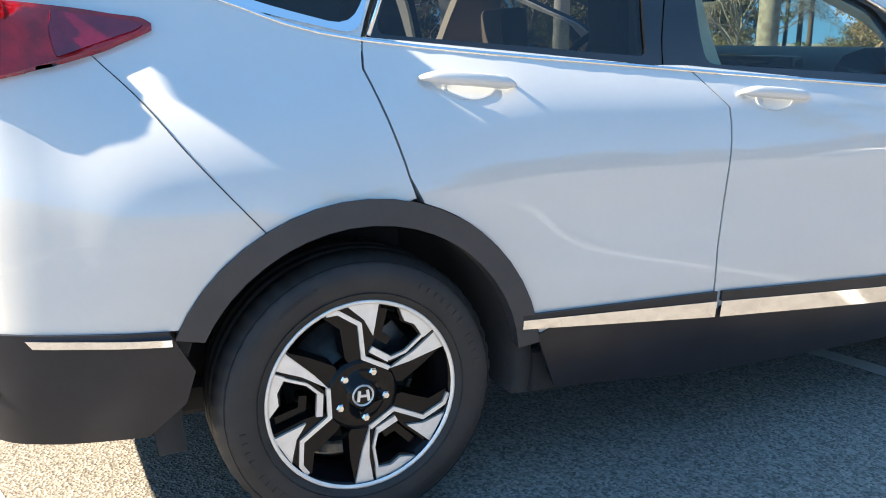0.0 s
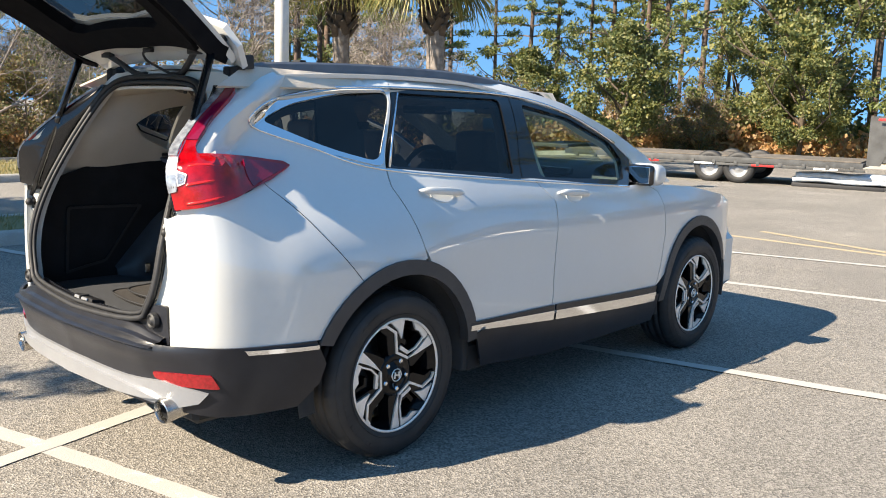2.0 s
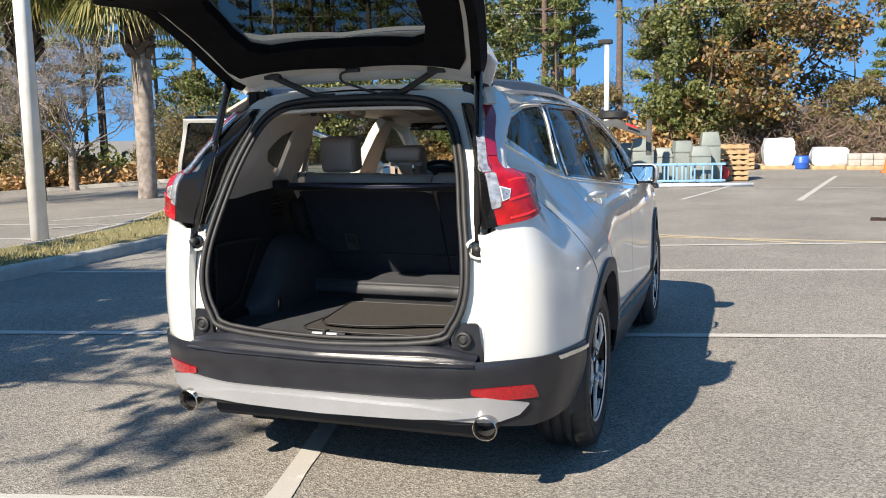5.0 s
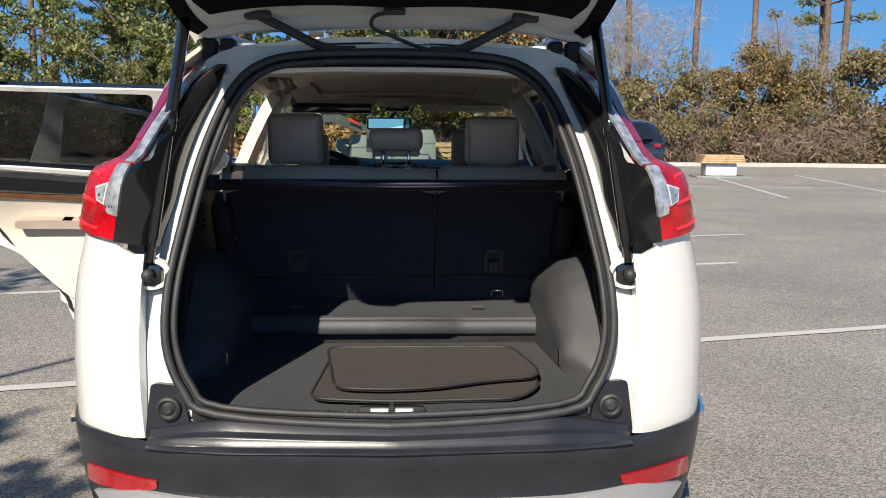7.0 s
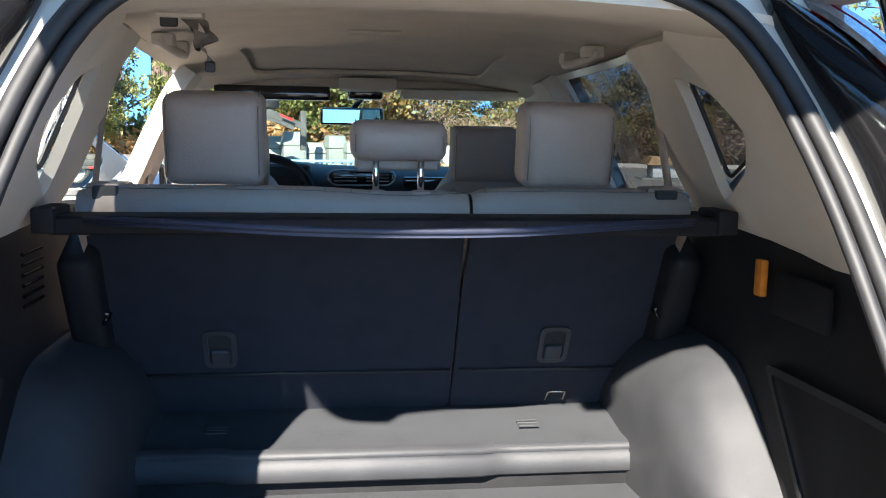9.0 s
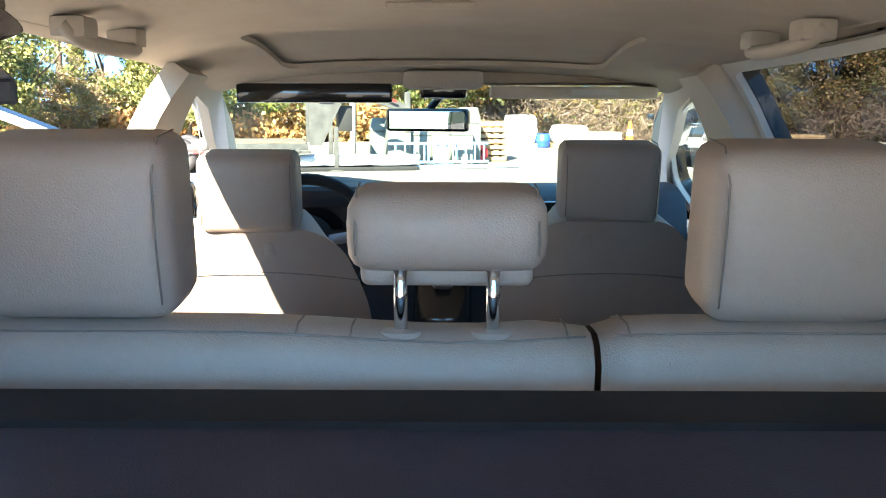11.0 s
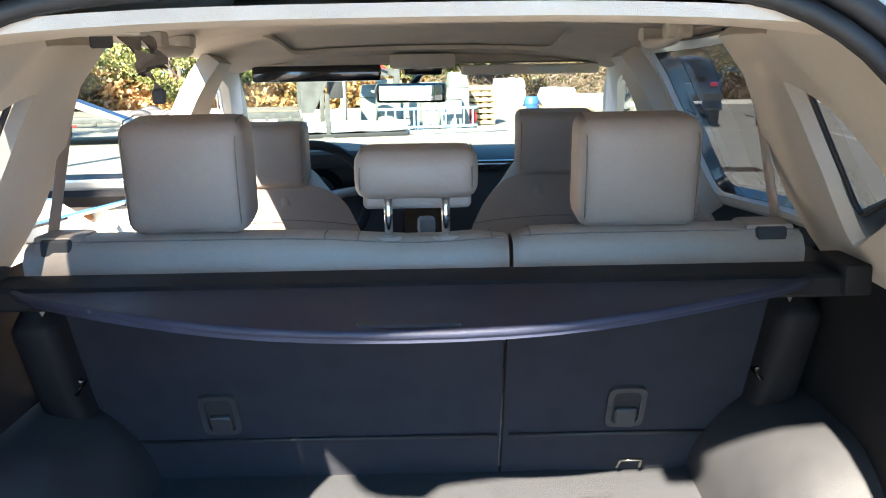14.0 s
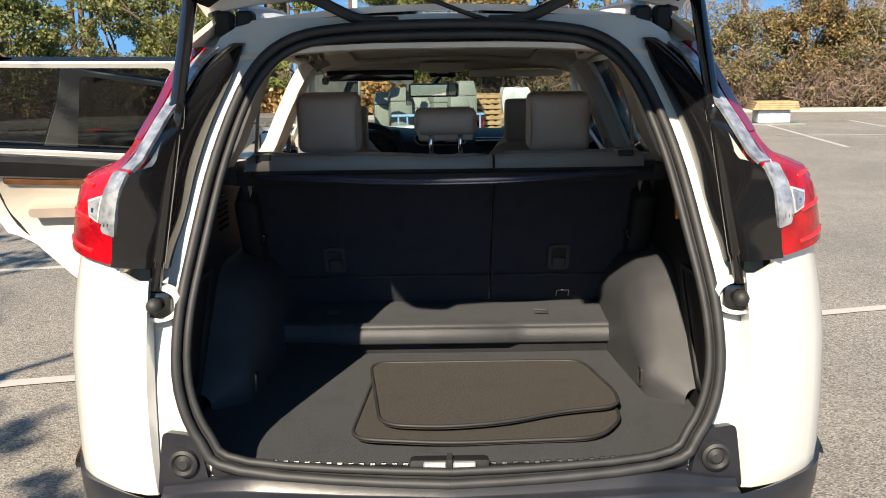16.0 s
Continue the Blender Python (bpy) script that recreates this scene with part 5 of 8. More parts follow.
# side linings of the boot
for side in (1, -1):
    bm = bmesh.new()
    skin(bm, [(-0.88, 0.60), (-0.84, 1.10), (-0.62, 1.17), (-0.24, 1.20), (0.16, 1.20), (0.20, 0.60)], lambda y, z: (0.648 - 0.02 * ease((-0.6 - y) / 0.3), y, z), (), 0.06, 0.0)
    lining = part("boot_side_lining", bm if side > 0 else mirrored(bm), M_plast, car, "black boot side lining")
    # wheel house
    bm = bmesh.new()
    rowsw = []
    for k in range(15):
        t = k / 14
        y = 0.18 - 0.65 * t - 0.012 * (k == 14)
        reach = (0.150 - 0.040 * t * t) * (1 if k < 14 else 0.25)
        high = 0.957 - 1.08 * max(0, -0.215 - y) - 0.012 * math.exp(-((y + 0.215) / 0.04) ** 2) - 0.05 * ease((0.15 - t) / 0.15)
        ring = []
        for j in range(9):
            a = j / 8
            ring.append(bm.verts.new((side * (0.65 - reach * min(1, 1.5 * (1 - a) ** 0.5 if a > 0.6 else 1.0)), y, FLOOR_Z - 0.02 + (high - FLOOR_Z + 0.02) * (1 - (1 - a) ** 1.25 if a > 0.5 else a * 1.16))))
        rowsw.append(ring)
    for a, b in zip(rowsw, rowsw[1:]):
        for j in range(8):
            bm.faces.new((a[j], a[j + 1], b[j + 1], b[j]) if side < 0 else (a[j], b[j], b[j + 1], a[j + 1]))
    part("wheel_house_cover", bm, M_gplast, car, "grey grained wheel house cover", sharp=60)
    soft_box("tie_hook", (side * 0.528, -0.37, 0.664), (0.012, 0.03, 0.05), 0.004, M_steel, car, seg=1)
    bm = bmesh.new()
    pocket = rounded([(-0.74, 0.66), (-0.53, 0.70), (-0.33, 0.975), (-0.72, 0.985)], 0.02, 3)
    skin(bm, pocket, lambda y, z: (0.640 - 0.02 * ease((-0.6 - y) / 0.3), y, z), [rounded([(-0.725, 0.675), (-0.535, 0.712), (-0.352, 0.962), (-0.705, 0.972)], 0.015, 3)], 0.05, 0.006)
    part("pocket_line", bm if side > 0 else mirrored(bm), M_rubber, lining)
    for k in range(6 if side < 0 else 0):
        soft_box("vent_slat", (side * 0.641, -0.16, 1.06 + 0.018 * k), (0.006, 0.10, 0.007), 0.002, M_black, car, seg=1)
soft_box("cargo_lamp", (0.632, -0.302, 1.122), (0.014, 0.026, 0.066), 0.004, M_amber, car, "amber boot lamp lens in the side lining", seg=2)
soft_box("side_recess", (0.636, -0.435, 1.105), (0.012, 0.165, 0.075), 0.004, M_plast, car, seg=2)

# beige upper linings with the window openings
HOLE_IN = rounded([(4.13, 1.42), (4.09, 1.475), (3.98, 1.505), (3.88, 1.512), (3.78, 1.292), (3.98, 1.345)], 0.02)
for side in (1, -1):
    panel("quarter_lining", [(4.50, 1.17), (3.56, 1.18), (3.55, 1.27), (3.54, 1.42), (3.60, 1.52), (3.55, 1.60), (4.30, 1.60), (4.46, 1.56), (4.50, 1.42), (4.50, 1.28)], M_beige, car, side, [HOLE_IN], 0.05, 0.02, -0.065, "beige rear pillar lining")
    panel("middle_pillar", [(2.66, 0.45), (2.70, 1.15), (2.60, 1.58), (2.44, 1.575), (2.40, 1.15), (2.42, 0.45)], M_beige, car, side, (), 0.06, 0.05, -0.05, "beige middle pillar lining")
    panel("front_pillar", [(1.45, 1.12), (1.56, 1.12), (1.66, 1.25), (1.76, 1.32), (2.12, 1.475), (2.46, 1.55), (2.46, 1.60), (2.10, 1.54), (1.70, 1.40), (1.40, 1.25)], M_beige, car, side, (), 0.06, 0.03, -0.035, "beige windscreen pillar lining")
    bm = bmesh.new()
    skin(bm, [(-0.66, 1.555), (0.2, 1.575), (1.2, 1.565), (1.5, 1.52), (1.5, 1.60), (-0.5, 1.64)][::1], lambda y, z: (0.55 + (1.6 - z) * 0.7, y, z), (), 0.08, 0.012)
    part("roof_edge_lining", bm if side > 0 else mirrored(bm), M_liner, car)
    # dark rubber round the quarter window's inner edge
    bm = bmesh.new()
    loop = [flank(*p) + Vector((-0.066, 0, 0)) for p in HOLE_IN]
    tube(bm, [*loop, loop[0]], 0.004, 6, caps=False)
    part("window_rubber", bm if side > 0 else mirrored(bm), M_rubber, car)
    # grab handles
    for y in (0.45, 1.32):
        bm = bmesh.new()
        x = 0.51 * side
        tube(bm, flowing([(x, y - 0.12, 1.565), (x - 0.02 * side, y - 0.10, 1.545), (x - 0.025 * side, y, 1.540), (x - 0.02 * side, y + 0.10, 1.545), (x, y + 0.12, 1.565)], 4, False), 0.012, 8)
        grip = part("grab_handle", bm, M_beige, car, "beige grab handle")
        for dy in (-0.1, 0.1):
            soft_box("handle_foot", (x - 0.008 * side, y + dy, 1.562), (0.05, 0.05, 0.03), 0.008, M_beige, grip, seg=2)
    # rear belts
    bm = bmesh.new()
    for a, b in (((0.570, 0.075, 1.405), (0.568, -0.02, 1.245)),):
        d = Vector((0, 0.024, 0.006))
        v = [bm.verts.new(Vector(p) + s * d + Vector((o, 0, 0))) for o in (0, 0.002) for p in (a, b) for s in (-1, 1)]
        for f in ((0, 1, 3, 2), (4, 6, 7, 5), (0, 2, 6, 4), (1, 5, 7, 3), (0, 4, 5, 1), (2, 3, 7, 6)):
            bm.faces.new([v[k] for k in f])
    part("seat_belt", bm if side > 0 else mirrored(bm), M_leather, car, "grey beige rear seat belt")
    soft_box("belt_slot", (side * 0.578, 0.075, 1.412), (0.016, 0.06, 0.035), 0.006, M_gplast, car, seg=2)
    soft_box("belt_guide", (side * 0.53, -0.06, 1.248), (0.075, 0.07, 0.035), 0.010, M_leather, car, "leather covered belt guide", seg=2)
    soft_box("guide_slot", (side * 0.53, -0.092, 1.248), (0.046, 0.02, 0.026), 0.003, M_gplast, car, seg=1)

# headlining
bm = bmesh.new()
skin(bm, [(-0.56, -0.60), (0.56, -0.60), (0.60, 0.2), (0.60, 1.50), (-0.60, 1.50), (-0.60, 0.2)],
     lambda x, y: (x, y, 1.612 - 0.05 * (abs(x) / 0.6) ** 3 - 0.055 * ease((0.0 - y) / 0.6) - 0.07 * ease((y - 0.9) / 0.6) + 0.010 * math.sin(y * 5)), [rounded([(-0.38, 0.75), (0.38, 0.75), (0.38, 1.28), (-0.38, 1.28)], 0.06, 4)], 0.06, 0.012)
part("headlining", bm, M_liner, car, "beige fabric headlining")
bm = bmesh.new()
skin(bm, [(-0.56, 1.28), (0.56, 1.28), (0.57, 1.50), (-0.57, 1.50)], lambda x, y: (x, y, 1.658 - 0.06 * (abs(x) / 0.56) ** 2 - 0.42 * max(0, y - 1.36)), (), 0.1, 0.03)
part("roof_header", bm, M_dark, car)
bm = bmesh.new()
skin(bm, [(-0.42, 0.70), (0.42, 0.70), (0.42, 1.33), (-0.42, 1.33)], lambda x, y: (x, y, 1.620 - 0.05 * (abs(x) / 0.6) ** 3 - 0.07 * ease((y - 0.9) / 0.6) + 0.010 * math.sin(y * 5)), (), 0.08, 0.004)
part("sunroof_blind", bm, M_liner, car, "closed beige sunroof blind")
soft_box("blind_pull", (-0.02, 0.80, 1.609), (0.10, 0.03, 0.012), 0.004, M_beige, car, seg=1)
soft_box("dome_lamp", (-0.02, 0.45, 1.604), (0.13, 0.016, 0.010), 0.003, M_beige, car, seg=1)
soft_box("windscreen_header", (0.0, 1.47, 1.545), (1.10, 0.12, 0.07), 0.02, M_liner, car, "beige lining above the windscreen", seg=2)
# windscreen header: visors, console, mirror
for x, mat_v, z, name in ((-0.33, M_black, 1.487, "sun_visor"), (0.33, M_beige, 1.490, "sun_visor")):
    soft_box(name, (x, 1.40, z), (0.40, 0.02, 0.05) if x < 0 else (0.42, 0.10, 0.03), 0.008, mat_v, car, "dark folded sun visor" if x < 0 else "beige sun visor", seg=2)
soft_box("visor_label", (0.38, 1.348, 1.490), (0.12, 0.002, 0.012), 0.0005, M_jamb, car, seg=1)
soft_box("overhead_console", (0.0, 1.38, 1.520), (0.20, 0.14, 0.045), 0.014, M_beige, car, seg=2)
bm = bmesh.new()
box(bm, (-0.125, -0.02, -0.034), (0.125, 0.02, 0.034), 0.014, Matrix.Translation((-0.045, 1.74, 1.413)) @ Matrix.Rotation(radians(-12), 4, "Z"), 3)
inner = part("rear_view_mirror", bm, M_black, car, "black rear-view mirror")
bm = bmesh.new()
box(bm, (-0.113, -0.0225, -0.026), (0.113, -0.0205, 0.026), 0.0008, Matrix.Translation((-0.045, 1.74, 1.413)) @ Matrix.Rotation(radians(-12), 4, "Z"))
part("mirror_face", bm, bpy.data.materials["mirror"], inner)
bm = bmesh.new()
tube(bm, [(-0.045, 1.76, 1.44), (-0.01, 1.78, 1.48), (0.0, 1.72, 1.515)], 0.012, 8)
part("mirror_stem", bm, M_black, inner)
soft_box("camera_pod", (0.0, 1.62, 1.50), (0.13, 0.16, 0.05), 0.012, M_black, car, seg=2)

# dashboard
M_dash = material("black soft dashboard", (0.014, 0.017, 0.025), 0.5, ior=1.5, second=(0.018, 0.021, 0.030), scale=10, bump=0.3, bump_scale=700)
bm = bmesh.new()
prof = [(1.60, 0.70), (1.61, 1.05), (1.63, 1.15), (1.66, 1.188), (1.75, 1.212), (1.88, 1.215), (1.945, 1.195), (1.99, 1.12)]
rowsd = [[bm.verts.new((x, y + 0.05 * (x / 0.7) ** 2 - (0.02 if x < 0 else 0), z + 0.02 * math.exp(-((x + 0.36) / 0.16) ** 2) * (z > 1.1))) for y, z in prof] for x in np.linspace(-0.72, 0.72, 25)]
for a, b in zip(rowsd, rowsd[1:]):
    for k in range(len(prof) - 1):
        bm.faces.new((a[k], b[k], b[k + 1], a[k + 1]))
part("dashboard", bm, M_dash, car, "black dashboard")
bm = bmesh.new()
box(bm, (-0.135, 1.585, 1.155), (0.11, 1.66, 1.208), 0.016, None, 3)
vent = part("centre_vents", bm, M_black, car, "black centre air vents with a silver surround")
bm = bmesh.new()
loop = rounded([(-0.12, 1.154), (0.095, 1.154), (0.12, 1.185), (0.10, 1.209), (-0.125, 1.209), (-0.145, 1.185)], 0.02, 3)
tube(bm, [(p.x, 1.582, p.y) for p in [*loop, loop[0]]], 0.004, 6)
part("vent_surround", bm, M_silver, vent)
for k in range(3):
    for x0, x1 in ((-0.115, -0.03), (0.005, 0.09)):
        bm = bmesh.new()
        box(bm, (x0, 1.576, 1.168 + 0.013 * k), (x1, 1.586, 1.171 + 0.013 * k))
        part("vent_slat", bm, M_silver, vent)
soft_box("dash_panel", (0.38, 1.635, 1.165), (0.46, 0.05, 0.04), 0.010, M_black, car, seg=2)
soft_box("cluster_hood", (-0.37, 1.60, 1.205), (0.34, 0.16, 0.06), 0.028, M_dash, car, seg=3)
soft_box("cluster_screen", (-0.37, 1.545, 1.155), (0.28, 0.01, 0.09), 0.004, M_black, car, seg=1)
bm = bmesh.new()
m = Matrix.Translation((-0.37, 1.42, 1.09)) @ Euler((radians(65), 0, 0)).to_matrix().to_4x4()
pts = [m @ Vector((0.185 * math.cos(a), 0.185 * math.sin(a), 0)) for a in np.linspace(0, 2 * math.pi, 41)]
tube(bm, pts, 0.016, 10, caps=False)
wheel_ob = part("steering_wheel", bm, M_plast, car, "black leather steering wheel")
bm = bmesh.new()
lathe(bm, [(0.0, -0.03), (0.075, -0.03), (0.085, 0.0), (0.06, 0.02), (0.0, 0.025)], m, 24)
part("wheel_boss", bm, M_plast, wheel_ob)
for a in (10, 170, 270):
    bm = bmesh.new()
    tube(bm, [m @ Vector((0.06 * math.cos(radians(a)), 0.06 * math.sin(radians(a)), 0)), m @ Vector((0.18 * math.cos(radians(a)), 0.18 * math.sin(radians(a)), 0))], 0.016, 6)
    part("wheel_spoke", bm, M_silver, wheel_ob)
soft_box("centre_console", (0.0, 1.25, 0.62), (0.24, 0.75, 0.38), 0.03, M_plast, car, "black centre console")
soft_box("console_lid", (0.0, 0.98, 0.835), (0.20, 0.30, 0.06), 0.02, M_gplast, car, "smooth grey armrest lid")
soft_box("gear_panel", (0.0, 1.55, 0.93), (0.16, 0.10, 0.20), 0.02, M_black, car, seg=2, tilt=-25)
soft_box("gear_knob", (0.0, 1.47, 0.99), (0.06, 0.05, 0.06), 0.02, M_silver, car, seg=3)

# front seats
for side, dz in ((-1, -0.012), (1, 0.012)):
    cx = 0.374 if side > 0 else -0.425
    shape = [(-0.26, 0.45), (0.26, 0.45), (0.27, 0.80), (0.255, 1.01), (0.20, 1.135), (0.13, 1.195 + dz), (-0.13, 1.195 + dz), (-0.20, 1.135), (-0.255, 1.01), (-0.27, 0.80)]
    bm = bmesh.new()
    skin(bm, rounded([(cx + x, z) for x, z in shape], 0.05, 4), lambda x, z: (x, 1.20 - 0.30 * (z - 0.5) + 0.07 * ((x - cx) / 0.27) ** 2 + 0.05 * ease((z - 1.0) / 0.18), z), (), 0.05, 0.13)
    seat = part("front_seat", bm, M_leather, car, "warm grey leather front seat back")
    for z, w in ((1.06, 0.235), (0.89, 0.262)):
        bm = bmesh.new()
        tube(bm, [(cx + x, 1.20 - 0.30 * (z + 0.03 * (1 - (x / w) ** 2) - 0.5) + 0.07 * (x / 0.27) ** 2 + 0.05 * ease((z - 1.0) / 0.18) - 0.001, z + 0.03 * (1 - (x / w) ** 2)) for x in np.linspace(-w, w, 15)], 0.0015, 5)
        part("seam", bm, M_thread, seat)
    soft_box("seat_cushion", (cx, 1.42, 0.52), (0.52, 0.52, 0.16), 0.05, M_leather, car, "warm grey leather front seat cushion")
    headrest((cx - 0.006, 1.08, 1.280 + dz), (0.218, 0.11, 0.176), car, label="warm grey leather headrest of a front seat", gap_z=0.012)
    bm = bmesh.new()
    d = Vector((0, 0.022, 0))
    v = [bm.verts.new(Vector(p) + s * d) for p in ((0.66 * side, 1.02, 1.40), (0.70 * side, 1.04, 1.05), (0.72 * side, 1.06, 0.6)) for s in (-1, 1)]
    bm.faces.new((v[0], v[1], v[3], v[2]))
    bm.faces.new((v[2], v[3], v[5], v[4]))
    r = bmesh.ops.extrude_face_region(bm, geom=list(bm.faces))
    bmesh.ops.translate(bm, vec=(-0.002 * side, 0, 0), verts=[g for g in r["geom"] if isinstance(g, bmesh.types.BMVert)])
    part("seat_belt", bm, M_leather, car, "grey beige front seat belt")
soft_box("rear_bench", (0.0, 0.47, 0.62), (1.12, 0.46, 0.16), 0.05, M_leather, car, "warm grey leather rear bench cushion")
# ceiling belt of the middle seat
holder = soft_box("ceiling_belt", (-0.425, 0.05, 1.556), (0.085, 0.05, 0.022), 0.006, M_beige, car, "looped grey belt hanging from the roof", seg=2)
soft_box("belt_tongue", (-0.445, 0.035, 1.538), (0.034, 0.008, 0.020), 0.003, M_gplast, holder, "dark belt tongue", seg=1)
for turns in (((-0.415, 0.05, 1.552), (-0.400, 0.045, 1.520), (-0.382, 0.055, 1.505), (-0.388, 0.05, 1.492)),
              ((-0.398, 0.06, 1.552), (-0.380, 0.06, 1.525), (-0.376, 0.05, 1.500), (-0.392, 0.055, 1.494)),
              ((-0.388, 0.05, 1.494), (-0.378, 0.052, 1.478), (-0.372, 0.055, 1.462))):
    line = flowing(turns, 5, False)
    wide = 0.021 if len(turns) > 3 else 0.007
    bm = bmesh.new()
    rows = [[bm.verts.new(p + Vector((e * math.cos(0.3 * k), o + 0.3 * e * math.sin(0.5 * k), -0.35 * e))) for e, o in ((-wide, 0), (wide, 0), (wide, 0.0025), (-wide, 0.0025))] for k, p in enumerate(line)]
    for a, b in zip(rows, rows[1:]):
        for k in range(4):
            bm.faces.new((a[k], a[(k + 1) % 4], b[(k + 1) % 4], b[k]))
    bm.faces.new(rows[0][::-1])
    bm.faces.new(rows[-1])
    bmesh.ops.recalc_face_normals(bm, faces=bm.faces)
    part("strap", bm, M_webbing, holder, "folded grey brown webbing")
soft_box("belt_buckle", (-0.372, 0.052, 1.456), (0.020, 0.010, 0.022), 0.003, M_gplast, holder, "small dark buckle", seg=1)
holder.matrix_basis = Matrix.Translation((-0.325, -0.21, 1.470)) @ Matrix.Scale(0.86, 4) @ Matrix.Translation((0.372, -0.052, -1.456)) @ holder.matrix_basis
bm = bmesh.new()
bmesh.ops.create_uvsphere(bm, u_segments=32, v_segments=16, radius=1.0, matrix=Matrix.Translation((-0.37, -0.30, 1.588)) @ Matrix.Diagonal((0.17, 0.13, 0.040, 1)))
part("belt_cover", bm, M_liner, car, "rounded bulge of the headliner over the belt reel")

# ---- floor mats lying in the boot ----
def floor_mat(name, outline, z, turn, label, sag):
    ob = thing(name, label, "floor mat", (0, 0, 0), 0, "loose floor mats")
    def lay(x, y):
        return Vector((x, y, z + sag * math.sin(5 * x + 1) * math.cos(6 * y) + 0.010 * ease((abs(x - 0.1) - 0.2) / 0.15) * sag * 30))
    bm = bmesh.new()
    loop = rounded(outline, 0.06, 5)
    skin(bm, loop, lay, (), 0.03, 0.007)
    part("carpet", bm, M_mat, ob)
    bm = bmesh.new()
    pts = [lay(p[0], p[1]) for p in dense(loop, 0.03)]
    tube(bm, [*pts, pts[0]], 0.0045, 6, caps=False)
    part("binding", bm, M_rubber, ob, "dark stitched edge")
    return ob


floor_mat("floor_mat", [(-0.235, -0.715), (0.0, -0.745), (0.36, -0.725), (0.435, -0.60), (0.38, -0.24), (-0.205, -0.24)], FLOOR_Z + 0.016, 0, "dark brown carpet floor mat lying flat in the boot", 0.002)
floor_mat("floor_mat", [(-0.165, -0.675), (-0.01, -0.690), (0.135, -0.665), (0.28, -0.600), (0.43, -0.575), (0.44, -0.48), (0.39, -0.215), (-0.225, -0.215)], FLOOR_Z + 0.034, 0, "dark brown carpet floor mat lying on another mat", 0.003)

# ---- ground, road paint, kerbs ----
def leaf_material(name, colors, rough=0.6, through_light=0.35):
    """Foliage whose leaves differ one by one."""
    m = bpy.data.materials.new(name)
    m.use_nodes = True
    nt = m.node_tree
    out = nt.nodes["Material Output"]
    nt.nodes.remove(nt.nodes["Principled BSDF"])
    geo, ramp = nt.nodes.new("ShaderNodeNewGeometry"), nt.nodes.new("ShaderNodeValToRGB")
    ramp.color_ramp.elements[0].color = (*colors[0], 1)
    ramp.color_ramp.elements[1].color = (*colors[-1], 1)
    for k, c in enumerate(colors[1:-1]):
        e = ramp.color_ramp.elements.new((k + 1) / (len(colors) - 1))
        e.color = (*c, 1)
    dif, tra, gl = nt.nodes.new("ShaderNodeBsdfDiffuse"), nt.nodes.new("ShaderNodeBsdfTranslucent"), nt.nodes.new("ShaderNodeBsdfGlossy")
    gl.inputs["Roughness"].default_value = rough
    one, two = nt.nodes.new("ShaderNodeMixShader"), nt.nodes.new("ShaderNodeMixShader")
    one.inputs[0].default_value, two.inputs[0].default_value = through_light, 0.05
    nt.links.new(geo.outputs["Random Per Island"], ramp.inputs[0])
    for n in (dif, tra):
        nt.links.new(ramp.outputs[0], n.inputs[0])
    nt.links.new(dif.outputs[0], one.inputs[1])
    nt.links.new(tra.outputs[0], one.inputs[2])
    nt.links.new(one.outputs[0], two.inputs[1])
    nt.links.new(gl.outputs[0], two.inputs[2])
    nt.links.new(two.outputs[0], out.inputs[0])
    return m


def asphalt_material():
    """Old sun-bleached asphalt: pale stones in dark binder, broad stains and oil spots."""
    m = material("bleached grey asphalt", (0.265, 0.240, 0.208), 0.92, second=(0.218, 0.199, 0.175), scale=0.9, fine=0.5)
    nt = m.node_tree
    b = nt.nodes["Principled BSDF"]
    old = b.inputs["Base Color"].links[0].from_socket
    co = nt.nodes.new("ShaderNodeTexCoord")
    cells = nt.nodes.new("ShaderNodeTexVoronoi")
    cells.inputs["Scale"].default_value = 120
    tone = nt.nodes.new("ShaderNodeMapRange")
    tone.inputs[1].default_value, tone.inputs[2].default_value, tone.inputs[3].default_value, tone.inputs[4].default_value = 0.0, 1.0, 0.45, 1.52
    stain = nt.nodes.new("ShaderNodeTexNoise")
    stain.inputs["Scale"].default_value, stain.inputs["Detail"].default_value, stain.inputs["Roughness"].default_value = 0.35, 5, 0.65
    stone = nt.nodes.new("ShaderNodeMapRange")
    stone.inputs[1].default_value, stone.inputs[2].default_value, stone.inputs[3].default_value, stone.inputs[4].default_value = 0.35, 0.7, 0.82, 1.1
    a, c = nt.nodes.new("ShaderNodeMix"), nt.nodes.new("ShaderNodeMix")
    for n in (a, c):
        n.data_type, n.blend_type = "RGBA", "MULTIPLY"
        n.inputs[0].default_value = 1.0
    for n in (cells, stain):
        nt.links.new(co.outputs["Object"], n.inputs["Vector"])
    sep = nt.nodes.new("ShaderNodeSeparateColor")
    nt.links.new(cells.outputs["Color"], sep.inputs[0])
    nt.links.new(sep.outputs[0], tone.inputs[0])
    nt.links.new(stain.outputs[0], stone.inputs[0])
    nt.links.new(old, a.inputs[6])
    nt.links.new(tone.outputs[0], a.inputs[7])
    nt.links.new(a.outputs[2], c.inputs[6])
    nt.links.new(stone.outputs[0], c.inputs[7])
    nt.links.new(c.outputs[2], b.inputs["Base Color"])
    bp = nt.nodes.new("ShaderNodeBump")
    bp.inputs["Strength"].default_value, bp.inputs["Distance"].default_value = 0.9, 0.004
    nt.links.new(cells.outputs["Distance"], bp.inputs["Height"])
    nt.links.new(bp.outputs[0], b.inputs["Normal"])
    return m


